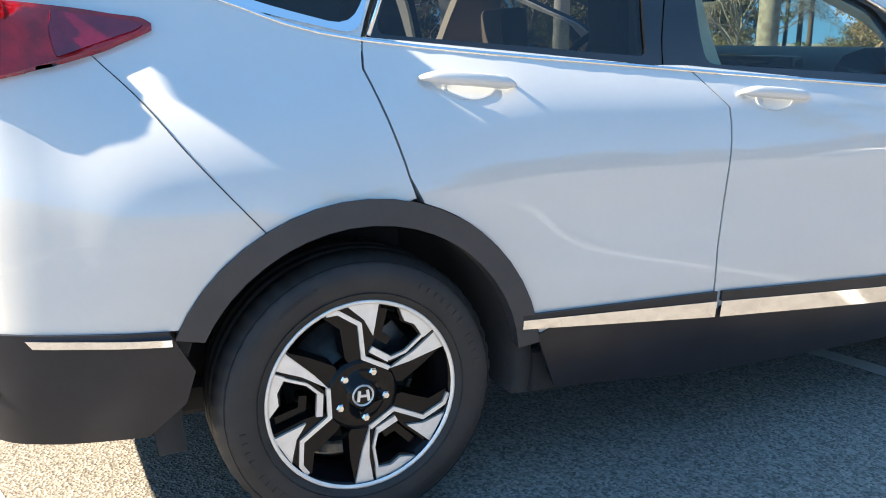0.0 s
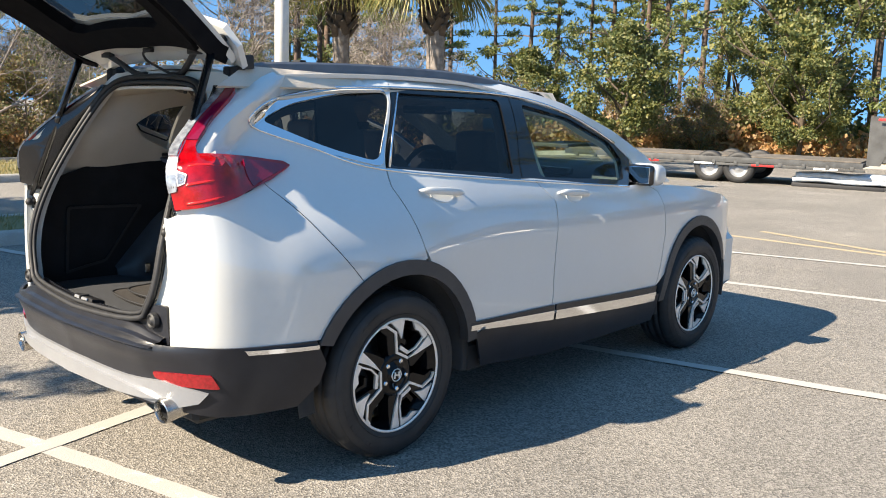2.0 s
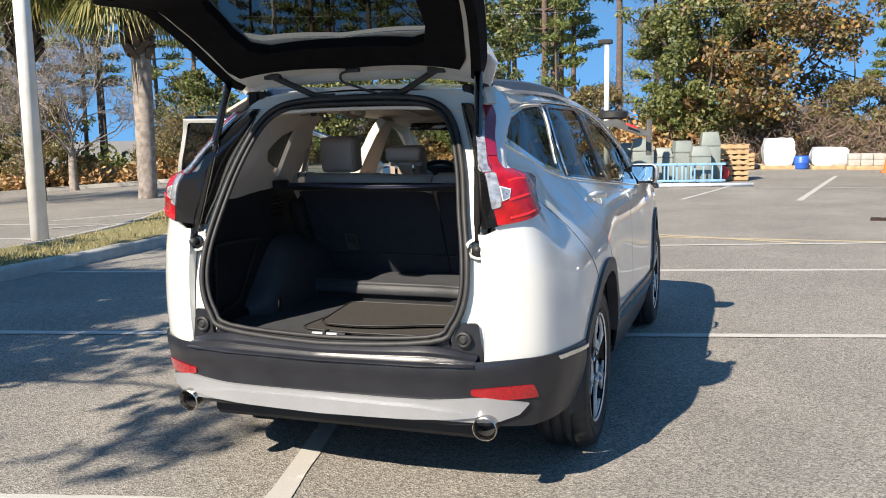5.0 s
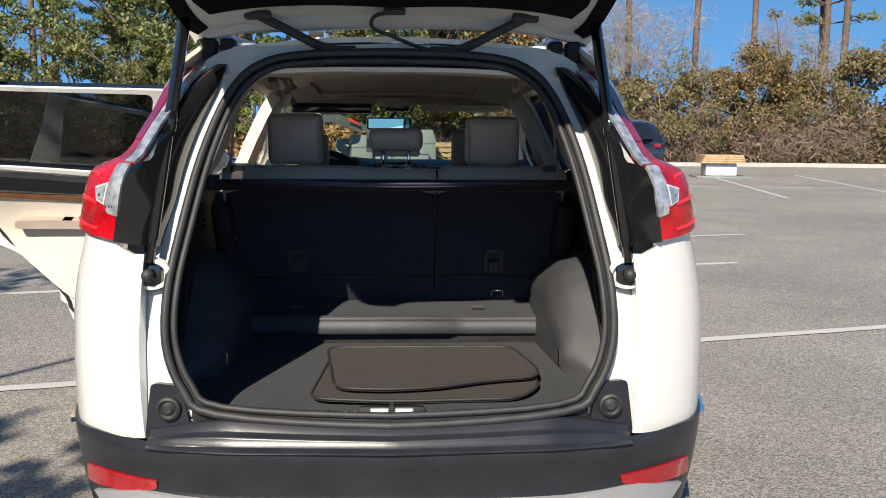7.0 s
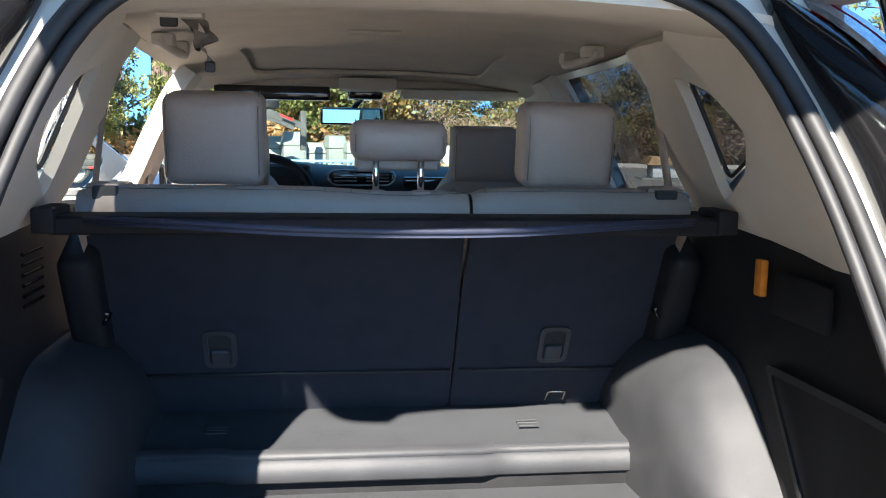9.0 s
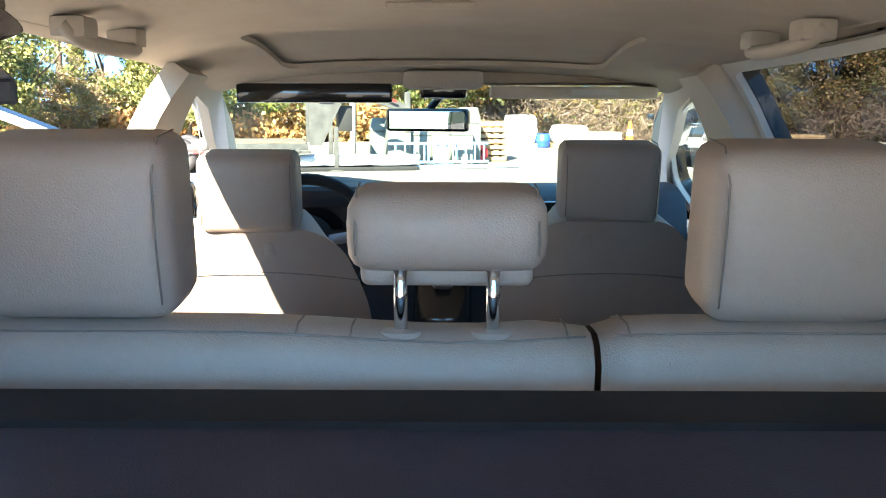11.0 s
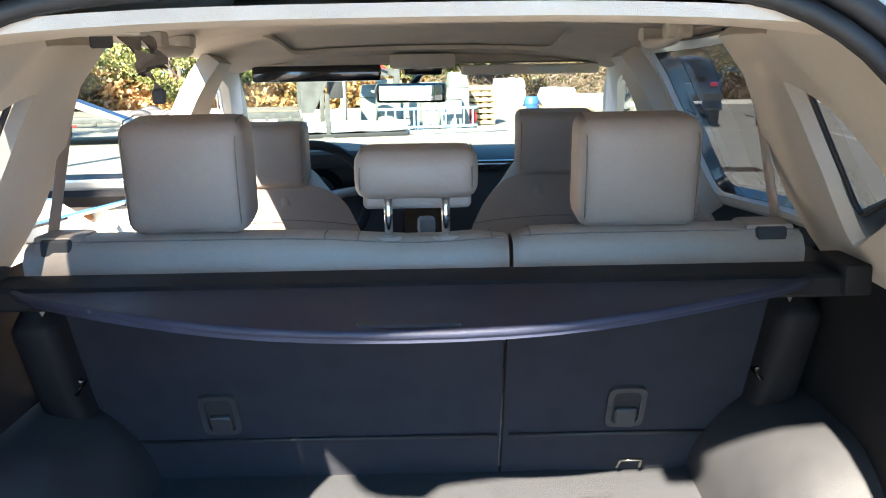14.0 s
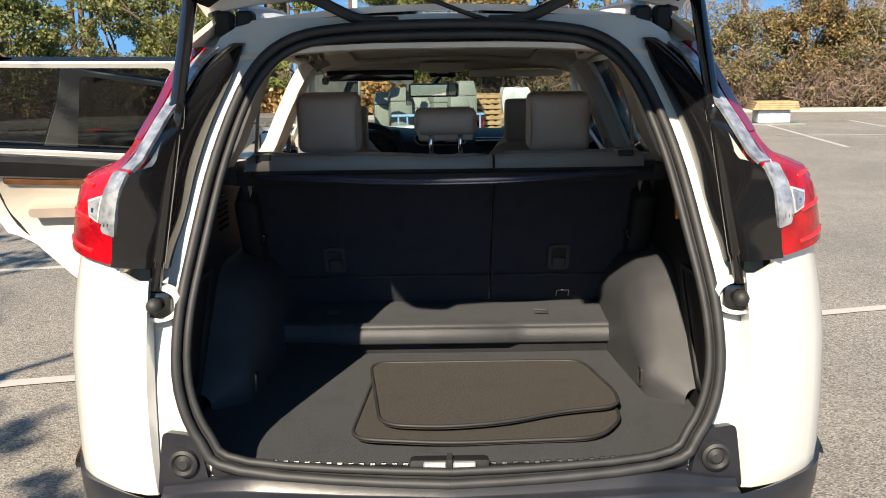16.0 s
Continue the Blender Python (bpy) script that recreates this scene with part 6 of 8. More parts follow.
M_asphalt = asphalt_material()
M_grass = material("dry winter grass", (0.30, 0.235, 0.105), 0.95, second=(0.19, 0.165, 0.07), scale=1.6, bump=1.0, bump_scale=40, fine=0.8)
M_line = material("worn white road paint", (0.72, 0.70, 0.65), 0.8, second=(0.42, 0.40, 0.37), scale=11, bump=0.5, bump_scale=150, fine=0.8, mix=0.2)
M_yellow = material("faded yellow road paint", (0.60, 0.38, 0.12), 0.8, second=(0.42, 0.34, 0.22), scale=9, fine=0.8)
M_kerb = material("weathered concrete kerb", (0.46, 0.44, 0.40), 0.9, second=(0.33, 0.31, 0.28), scale=5, bump=0.6, bump_scale=90, fine=0.6)
M_pole = material("white painted pole", (0.72, 0.71, 0.68), 0.5, second=(0.62, 0.60, 0.56), scale=4)
M_bark = material("grey brown bark", (0.17, 0.125, 0.09), 0.95, second=(0.08, 0.06, 0.045), scale=7, bump=1.0, bump_scale=25, fine=0.7)
M_pinebark = material("reddish pine bark", (0.23, 0.15, 0.105), 0.95, second=(0.10, 0.07, 0.055), scale=6, bump=1.0, bump_scale=20, fine=0.7)
M_palebark = material("pale grey bare bark", (0.30, 0.26, 0.23), 0.95, second=(0.17, 0.14, 0.12), scale=9, bump=0.8, bump_scale=30)
M_oakleaf = leaf_material("evergreen oak leaves", ((0.06, 0.085, 0.025), (0.10, 0.13, 0.035), (0.17, 0.18, 0.05), (0.24, 0.22, 0.06)))
M_pineleaf = leaf_material("pine needles", ((0.08, 0.115, 0.03), (0.14, 0.17, 0.04), (0.21, 0.23, 0.055)))
M_goldleaf = leaf_material("golden brown winter leaves", ((0.15, 0.09, 0.05), (0.24, 0.135, 0.055), (0.36, 0.21, 0.05), (0.10, 0.11, 0.032), (0.075, 0.09, 0.025), (0.18, 0.10, 0.065)))
M_brush = leaf_material("mixed brown and olive brush", ((0.17, 0.115, 0.08), (0.22, 0.14, 0.085), (0.14, 0.155, 0.042), (0.28, 0.19, 0.07), (0.10, 0.13, 0.032), (0.15, 0.095, 0.07), (0.19, 0.185, 0.045)))
M_russet = leaf_material("russet hedge leaves", ((0.42, 0.21, 0.10), (0.55, 0.31, 0.13), (0.32, 0.21, 0.11), (0.45, 0.33, 0.13)))
M_palmleaf = leaf_material("palm fronds", ((0.10, 0.12, 0.03), (0.20, 0.20, 0.05), (0.33, 0.26, 0.08)))

bm = bmesh.new()
bmesh.ops.create_grid(bm, x_segments=120, y_segments=120, size=1200)
for v in bm.verts:
    v.co.x, v.co.y = math.copysign(abs(v.co.x / 1200) ** 2.2 * 1200, v.co.x), math.copysign(abs(v.co.y / 1200) ** 2.2 * 1200, v.co.y)
    v.co.z = -0.055 * max(0, min(22, -15 - v.co.x)) * ease((v.co.y + 20) / 15)
tagged(part("ground", bm, M_asphalt), "grey sun-bleached asphalt of a car park", "ground", kind="structure")


def ground_z(x, y):
    return -0.055 * max(0, min(22, -15 - x)) * ease((y + 20) / 15)


U, V = Vector((0.972, 0.235)), Vector((-0.235, 0.972))


laid = [0]


def stripe(a, b, width=0.10, mat=None, label="worn white parking line"):
    """A painted line with ragged edges."""
    a, b = Vector(a), Vector(b)
    d = (b - a).normalized()
    n = Vector((-d.y, d.x))
    bm = bmesh.new()
    high = 0.003 + 0.002 * (laid[0] % 3)
    laid[0] += 1
    count = max(2, int((b - a).length / 0.12))
    rows = []
    for k in range(count + 1):
        p = a.lerp(b, k / count)
        j = random.uniform(-0.006, 0.006), random.uniform(-0.006, 0.006)
        rows.append([bm.verts.new((*(p + n * (s * width / 2 + e)), ground_z(p.x, p.y) + high)) for s, e in ((-1, j[0]), (1, j[1]))])
    for p, q in zip(rows, rows[1:]):
        bm.faces.new((p[0], q[0], q[1], p[1]))
    bmesh.ops.recalc_face_normals(bm, faces=bm.faces)
    if bm.faces[:][0].normal.z < 0:
        bmesh.ops.reverse_faces(bm, faces=bm.faces)
    return tagged(part("parking_line", bm, mat or M_line), label, "road marking", "parking lines", "structure")


X0 = Vector((-0.20, -1.05))
stripe(X0 - U * 5.3, X0 + U * 5.5)
stripe(X0 - V * 5.5, X0 + V * 8.4)
for k, far in ((1, 5.4), (2, 4.6)):
    p = X0 + V * 2.93 * k + U * (0.45 + 0.12 * k)
    stripe(p - U * 5.6, p + U * far)
stripe(X0 - V * 2.95 - U * 5.3, X0 - V * 2.95 + U * 5.5)
stripe((-0.9, 6.75), (4.6, 8.35))
stripe((-1.9, 8.15), (3.3, 8.05), 0.11, M_yellow, "faded yellow hatching line")
stripe((-1.3, 8.9), (2.2, 7.75), 0.11, M_yellow, "faded yellow hatching line")
stripe((0.3, 14.6), (1.5, 20.6))
for x in (2.55, 4.95, 8.0, 10.9, 13.8):
    stripe((x, 14.6), (x + 1.5, 24.0), 0.12)
stripe((2.0, 18.8), (16.0, 17.2), 0.1)
for k in range(4):
    stripe((-7.6 - 0.9 * k, 3.2 + 1.3 * k + 1.5), (-5.0 - 1.4 * k, 4.9 + 1.5 * k + 1.5), 0.1)
stripe((-13.5, 5.2), (-8.4, 6.2))
stripe((-13.5, 7.2), (-8.9, 8.2))
# drain grate
bm = bmesh.new()
box(bm, (-0.62, -0.22, 0.0), (0.62, 0.22, 0.012), 0.004)
grate = tagged(part("drain_grate", bm, material("rusty iron", (0.035, 0.023, 0.019), 0.95, 0.0, second=(0.06, 0.038, 0.03), scale=12, ior=1.2)), "rusty brown iron drain grate in the asphalt", "drain", kind="structure")
grate.matrix_world = pose(4.0, 10.9, 0.0, 0, 0, -8)
for k in range(9):
    bm = bmesh.new()
    box(bm, (-0.56 + 0.13 * k, -0.19, 0.012), (-0.49 + 0.13 * k, 0.19, 0.018), 0.002)
    part("bar", bm, grate.data.materials[0], grate)


def island(name, outline, label, rise=0.14):
    """A kerbed bed of dry grass."""
    bm = bmesh.new()
    loop = flowing(outline, 6)
    skin(bm, loop, lambda x, y: (x, y, ground_z(x, y) + rise - 0.01 + 0.03 * noise.noise(Vector((x, y, 0)) * 0.8)), (), 0.5, 0.0)
    bed = tagged(part(name, bm, M_grass), label, "grass bed", kind="structure")
    bm = bmesh.new()
    pts = [Vector((p[0], p[1])) for p in loop]
    rows = []
    for i, p in enumerate(pts):
        d = (pts[(i + 1) % len(pts)] - pts[i - 1]).normalized()
        n = Vector((d.y, -d.x))
        z = ground_z(p.x, p.y)
        rows.append([bm.verts.new((*(p + n * o), z + h)) for o, h in ((0.08, -0.05), (0.07, rise - 0.025), (0.045, rise), (-0.075, rise), (-0.08, -0.05))])
    for a, b in zip(rows, [*rows[1:], rows[0]]):
        for k in range(4):
            bm.faces.new((a[k], b[k], b[k + 1], a[k + 1]))
    part("kerb", bm, M_kerb, bed, "weathered concrete kerb")
    return bed


island("grass_island", [(-5.75, 0.2), (-5.78, 2.5), (-5.85, 5.0), (-6.4, 8.2), (-8.6, 12.6), (-10.4, 15.2), (-11.2, 14.6), (-9.6, 11.6), (-7.9, 8.0), (-7.15, 5.0), (-7.05, 2.5), (-7.1, -6.0), (-6.5, -9.0), (-5.8, -6.0)], "kerbed island of dry yellow grass")
island("grass_island", [(-12.6, 5.0), (-14.0, 9.4), (-15.2, 11.4), (-17.4, 11.2), (-18.4, 8.0), (-17.5, 4.5), (-16.0, 1.0), (-13.5, 0.5)], "kerbed island of dry yellow grass round a bare tree")
# verge in front of the woods
bm = bmesh.new()
edge = [(-60, -6), (-31, 0), (-27.5, 12), (-21.5, 23.0), (-12, 25.6), (-7, 27.5), (0, 29.5), (12, 30.5), (22, 28.0), (34, 20), (60, 0)]
outer = [(80, 10), (60, 60), (0, 80), (-60, 70), (-90, 20)]
skin(bm, [*[Vector(p) for p in flowing(edge, 4, False)], *[Vector(p) for p in outer]], lambda x, y: (x, y, ground_z(x, y) + 0.09 + 0.12 * noise.noise(Vector((x, y, 0)) * 0.15)), (), 3.0, 0.0)
bmesh.ops.recalc_face_normals(bm, faces=bm.faces)
verge = tagged(part("verge", bm, M_grass), "verge of dry yellow grass before the woods", "grass", kind="structure")
bm = bmesh.new()
rows = []
for p in flowing(edge, 8, False):
    z = ground_z(p[0], p[1])
    rows.append([bm.verts.new((p[0] + dx * 0.2, p[1] + dy, z + h)) for dx, dy, h in ((0, -0.12, -0.05), (0, -0.1, 0.14), (0, 0.1, 0.15), (0, 0.14, -0.05))])
for a, b in zip(rows, rows[1:]):
    for k in range(3):
        bm.faces.new((a[k], b[k], b[k + 1], a[k + 1]))
bmesh.ops.recalc_face_normals(bm, faces=bm.faces)
part("kerb", bm, M_kerb, verge, "pale concrete kerb")

# ---- trees ----
def leaves(clumps, size, seed, flat=0.0, long=1.6):
    """Thousands of single leaves as small diamonds: clumps are (centre, radii, count)."""
    rng = np.random.default_rng(seed)
    allv, n = [], 0
    for c, r, count in clumps:
        d = rng.normal(size=(count, 3))
        d /= np.linalg.norm(d, axis=1)[:, None]
        p = np.array(c) + d * (rng.random((count, 1)) ** 0.45) * np.array(r)
        a = rng.normal(size=(count, 3))
        a[:, 2] *= 1 - flat
        a /= np.linalg.norm(a, axis=1)[:, None]
        b = np.cross(a, rng.normal(size=(count, 3)))
        b /= np.linalg.norm(b, axis=1)[:, None]
        s = size * (0.6 + 0.8 * rng.random((count, 1)))
        allv.append(np.stack([p - a * s * long / 2, p + b * s / 2, p + a * s * long / 2, p - b * s / 2], 1))
        n += count
    v = np.concatenate(allv).reshape(-1, 3)
    me = bpy.data.meshes.new("crown")
    me.from_pydata(v.tolist(), [], np.arange(4 * n).reshape(-1, 4).tolist())
    return me


def leaf_part(name, me, mat, parent, label=""):
    me.materials.append(mat)
    ob = new(name, me)
    ob.parent = parent
    if label:
        ob["label"] = label
    return ob


def limbs(bm, base, direction, length, radius, depth, rng, ends, spread=0.6, up=0.25, sides=6):
    """Branching limbs; collects the ends of the twigs."""
    pts, d, p = [Vector(base)], Vector(direction).normalized(), Vector(base)
    for k in range(4):
        d = (d + Vector(rng.normal(size=3)) * 0.12 + Vector((0, 0, up * 0.12))).normalized()
        p = p + d * length / 4
        pts.append(p.copy())
    tube(bm, pts, 0, sides if depth > 1 else 4, caps=False, radii=[radius * (1 - 0.13 * k) for k in range(5)])
    if depth == 0:
        ends.append(p)
        return
    for k in range(3 if depth > 1 else 2 + int(rng.random() < 0.6)):
        at = pts[2 + int(rng.integers(0, 3))]
        nd = (d + Vector(rng.normal(size=3)) * spread).normalized()
        limbs(bm, at, nd, length * rng.uniform(0.55, 0.8), radius * 0.55, depth - 1, rng, ends, spread, up, sides)


def broadleaf(label, seed, height, wide, mat, leaf=0.16, count=7000, bare=0.22, bark=None, name="tree"):
    rng = np.random.default_rng(seed)
    ob = thing(name, label, "tree")
    bm = bmesh.new()
    ends = []
    tube(bm, [(0, 0, -0.2), (0.05, 0.02, height * bare * 0.5), (0.0, 0.06, height * bare), (0.06, 0.1, height * 0.6)], 0, 9, caps=False, radii=[0.03 * height, 0.022 * height, 0.02 * height, 0.012 * height])
    for k in range(8):
        a = k * 2.4 + rng.uniform(-0.4, 0.4)
        limbs(bm, (0.02, 0.06, height * (bare + 0.06 * k)), (math.cos(a), math.sin(a), 0.5 + 0.1 * k), wide * rng.uniform(0.45, 0.7), 0.010 * height, 1, rng, ends)
    part("trunk", bm, bark or M_bark, ob)
    clumps = []
    for k in range(50):
        t = rng.random()
        a = rng.uniform(0, 2 * math.pi)
        prof = math.sin(math.pi * min(1, 0.16 + 0.84 * t)) ** 0.7
        r = wide * 0.5 * prof * rng.uniform(0.45, 1.05)
        z = height * (bare + (1 - bare) * t)
        q = wide * rng.uniform(0.09, 0.2)
        clumps.append(((r * math.cos(a), r * math.sin(a), z), (q, q, q * 0.7), int(count / 46 * rng.uniform(0.5, 1.5))))
    clumps += [(tuple(e), (0.5, 0.5, 0.4), int(count / 200)) for e in ends]
    leaf_part("crown", leaves(clumps, leaf, seed), mat, ob)
    return ob


def pine(label, seed, height, first, wide=2.4, count=3800):
    rng = np.random.default_rng(seed)
    ob = thing("pine_tree", label, "tree")
    bm = bmesh.new()
    lean = rng.uniform(-0.4, 0.4)
    tube(bm, [(0, 0, -0.2), (lean * 0.2, 0, height * 0.3), (lean * 0.6, 0.1, height * 0.65), (lean, 0.1, height)], 0, 9, caps=False, radii=[0.0082 * height, 0.0068 * height, 0.0054 * height, 0.0022 * height])
    clumps = []
    z = first
    while z < height:
        t = (z - first) / (height - first)
        for k in range(3):
            a, reach = rng.uniform(0, 2 * math.pi), wide * (1 - 0.75 * t) * rng.uniform(0.5, 1.1)
            end = Vector((lean * z / height + reach * math.cos(a), reach * math.sin(a), z + reach * 0.12))
            tube(bm, [(lean * z / height, 0.05, z), tuple(end)], 0, 4, caps=False, radii=[0.05 * (1 - t) + 0.015, 0.012])
            for j in range(3):
                c = Vector((lean * z / height, 0.05, z)).lerp(end, 0.55 + 0.2 * j)
                clumps.append(((c.x, c.y, c.z + 0.1), (0.42, 0.42, 0.26), int(count / 110)))
        z += rng.uniform(0.5, 1.1)
    part("trunk", bm, M_pinebark, ob)
    leaf_part("crown", leaves(clumps, 0.075, seed, long=4.5), M_pineleaf, ob)
    return ob


def bare_tree(label, seed, height, wide):
    rng = np.random.default_rng(seed)
    ob = thing("bare_tree", label, "tree")
    bm, ends = bmesh.new(), []
    tube(bm, [(0, 0, -0.2), (0.02, 0, 0.8), (0.05, 0.05, height * 0.26)], 0, 10, caps=False, radii=[0.20, 0.155, 0.14])
    part("trunk", bm, M_palebark, ob)
    bm = bmesh.new()
    for k in range(9):
        a = k * 2.4
        limbs(bm, (0.05, 0.05, height * (0.20 + 0.02 * k)), (math.cos(a), math.sin(a), 0.8 + 0.12 * k), wide * 0.36, 0.050, 4, rng, ends, 0.5, 0.5, 5)
    part("branchwork", bm, M_palebark, ob, "leafless grey limbs")
    tips = [ends[int(i)] for i in rng.integers(0, len(ends), 240)]
    leaf_part("fine_branchwork", leaves([(tuple(p), (0.55, 0.55, 0.5), 34) for p in tips], 0.014, seed, long=26), M_palebark, ob, "haze of fine bare twigs")
    return ob


def palm(label, seed, height):
    rng = np.random.default_rng(seed)
    ob = thing("palm_tree", label, "palm")
    bm = bmesh.new()
    pts = [(0, 0, -0.1), (0.02, 0, 0.3), (0.03, 0.02, height * 0.5), (0.0, 0.05, height)]
    tube(bm, flowing(pts, 6, False), 0, 12, caps=False, radii=[0.26 - 0.07 * min(1, k / 4) + 0.010 * (k % 2) for k in range(19)])
    part("trunk", bm, M_palebark, ob, "ringed grey trunk")
    bm = bmesh.new()
    for k in range(70):
        a, z = k * 2.4, height * (0.62 + 0.40 * k / 70)
        r = 0.24 + 0.08 * k / 70
        box(bm, (-0.08, -0.025, -0.19), (0.08, 0.035, 0.19), 0.02, Matrix.Translation((r * math.cos(a), r * math.sin(a), z)) @ Matrix.Rotation(a - math.pi / 2, 4, "Z") @ Matrix.Rotation(radians(-35), 4, "X") @ Matrix.Rotation(radians(25 * (-1) ** k), 4, "Y"))
    boots = part("trunk_sheath", bm, M_bark, ob, "criss-crossed old leaf bases", smooth=False)
    boots["kind"] = "stuff"
    vs, fs = [], []
    for k in range(50):
        a = k * 2.4 + rng.uniform(-0.2, 0.2)
        lift = rng.uniform(-1.3, 1.1)
        length = rng.uniform(1.3, 1.9)
        base = Vector((0.15 * math.cos(a), 0.15 * math.sin(a), height + 0.1))
        out = Vector((math.cos(a), math.sin(a), lift)).normalized()
        tip = base + out * length * 0.55
        side = out.cross(Vector((0, 0, 1))).normalized()
        up = side.cross(out)
        for j in range(26):
            b = radians(-85 + 170 * j / 25)
            d = (out * math.cos(b) + side * math.sin(b) + up * rng.uniform(-0.1, 0.1)).normalized()
            w = d.cross(up).normalized() * 0.022
            mid, end = tip + d * length * 0.35, tip + d * length * 0.62 + Vector((0, 0, -0.28 - 0.1 * rng.random()))
            n = len(vs)
            vs += [tip, mid + w, end, mid - w]
            fs.append((n, n + 1, n + 2, n + 3))
        n = len(vs)
        vs += [base + side * 0.02, tip + side * 0.012, tip - side * 0.012, base - side * 0.02]
        fs.append((n, n + 1, n + 2, n + 3))
    me = bpy.data.meshes.new("fronds")
    me.from_pydata([tuple(v) for v in vs], [], fs)
    leaf_part("fronds", me, M_palmleaf, ob, "green and straw yellow fan fronds")
    return ob


def plant(source, x, y, turn=0.0, scale=1.0, first=[]):
    m = pose(x, y, ground_z(x, y), 0, 0, turn)
    if source.name not in first:
        first.append(source.name)
        source.matrix_world = m
        source.scale = (scale,) * 3
        return source
    ob = copy_thing(source, m)
    ob.scale = (scale,) * 3
    return ob


oaks = [broadleaf("dense dark green evergreen oak at the wood's edge", 11, 8.5, 7.0, M_oakleaf, 0.125, 20000, 0.12),
        broadleaf("rounded evergreen oak with a short trunk", 12, 6.2, 5.4, M_oakleaf, 0.11, 16000, 0.24),
        broadleaf("tall evergreen tree with a bright green crown", 13, 9.0, 5.5, M_oakleaf, 0.12, 17000, 0.15)]
golds = [broadleaf("vine-covered tree with golden brown leaves", 21, 7.5, 6.5, M_goldleaf, 0.11, 18000, 0.08),
         broadleaf("brown thicket of half-bare shrubs", 22, 4.8, 6.5, M_brush, 0.09, 17000, 0.05, M_palebark),
         broadleaf("olive and brown overgrown shrub", 23, 5.2, 5.0, M_brush, 0.10, 15000, 0.06)]
pines = [pine("tall pine with a bare reddish trunk", 31, 19, 7.0, 2.3, 3000), pine("slender tall pine with a high crown", 32, 22, 6.5, 2.1, 3200), pine("young green pine at the wood edge", 33, 9.5, 1.4, 1.7, 3000), pine("old pine with a high crown over a bare trunk", 34, 20, 11.0)]
# oaks and pines beyond the trailer
for k, x, y, turn, s in ((0, -9.6, 31.5, 20, 0.82), (1, -13.2, 24.6, 0, 0.72), (0, -13.2, 33.5, 60, 0.58), (1, -24, 33, 10, 0.8),
                         (2, -8.6, 28.8, 300, 0.5), (1, -30, 27, 80, 0.8), (1, -31.5, 21.5, 40, 0.8), (1, -36, 14, 33, 0.9), (1, -34.5, 22, 120, 0.7),
                         (1, -38, 6, 0, 1.4), (0, -42, -2, 90, 1.3), (2, -0.4, 32.4, 0, 0.85), (2, 38, 24, 0, 1.0), (0, 46, 14, 50, 1.2)):
    plant(oaks[k], x, y, turn, s)
for k, x, y, turn, s in ((0, 2.5, 32.6, 0, 1.0), (2, 5.4, 33.0, 30, 0.62), (1, 7.8, 33.2, 0, 0.62), (1, 11.6, 33.0, 90, 0.72), (0, 14.6, 33.0, 200, 0.62), (1, 16.8, 33.0, 160, 0.75),
                         (2, 19.4, 32.4, 250, 0.9), (1, 22.6, 31.4, 20, 0.9), (0, 25.5, 31.0, 300, 0.85), (2, 28.5, 29.0, 80, 0.9), (1, 32.0, 27.0, 200, 0.95), (0, 36, 24.5, 20, 0.9), (2, 9.8, 34.6, 130, 0.7),
                         (2, -4.2, 31.4, 70, 0.62), (1, -16.0, 28.6, 45, 0.55), (1, -21.0, 27.6, 245, 0.55), (2, -25.0, 24.0, 15, 0.7), (1, -12.6, 29.2, 300, 0.5), (1, -31.2, 11.0, 0, 0.75), (2, -32.4, 5.0, 100, 0.8), (1, -30, 16, 60, 0.7)):
    plant(golds[k], x, y, turn, s)
rng = np.random.default_rng(5)
for k in range(50):
    t = rng.random()
    a = radians(-80 + 130 * t)
    d = rng.uniform(36, 54)
    x, y = d * math.sin(a) * 1.05 - 2, d * math.cos(a)
    if 3 < x < 30 and rng.random() < 0.88:
        continue
    plant(pines[3 if x > 3 else int(rng.integers(0, 2))], x, y, rng.uniform(0, 360), rng.uniform(0.8, 1.15))
for x, y, s in ((-5.6, 30.6, 0.82), (-2.0, 33.5, 0.9), (-1.2, 31.0, 0.5), (7.0, 36, 0.7), (24, 34, 0.8)):
    plant(pines[2], x, y, 40 * x, s)
for k, x, y in ((0, -3.6, 34.0), (3, 7.1, 36.0), (3, 7.7, 36.4), (3, 10.1, 36.0), (3, 13.0, 36.0), (1, 20.5, 39), (3, 21.2, 41), (1, 26, 38), (3, 16.5, 38.0)):
    plant(pines[k], x, y, 70 * x, 1.0)
for k in range(20):
    plant(pines[k % 2], -42 + 1.6 * k + rng.uniform(-0.6, 0.6), 26 + 0.35 * k + rng.uniform(0, 7), 50 * k, rng.uniform(0.7, 0.95))
bare = bare_tree("leafless grey tree on a grass island", 41, 6.2, 5.2)
plant(bare, -16.7, 10.1, 0, 1.0)
for x, y, s in ((-20.5, 20.5, 0.9), (10.5, 36.0, 1.15), (-26.5, 8.0, 1.0), (-1.0, 35.5, 1.1), (17.5, 36.5, 1.0)):
    plant(bare, x, y, 57 * x, s)
cabbage = palm("cabbage palm with a pale ringed trunk on the grass island", 51, 4.7)
for x, y, turn, s in ((-12.3, 13.85, 0, 1.18), (-14.9, 13.0, 140, 1.18), (-6.6, -5.4, 70, 1.0)):
    plant(cabbage, x, y, turn, s)
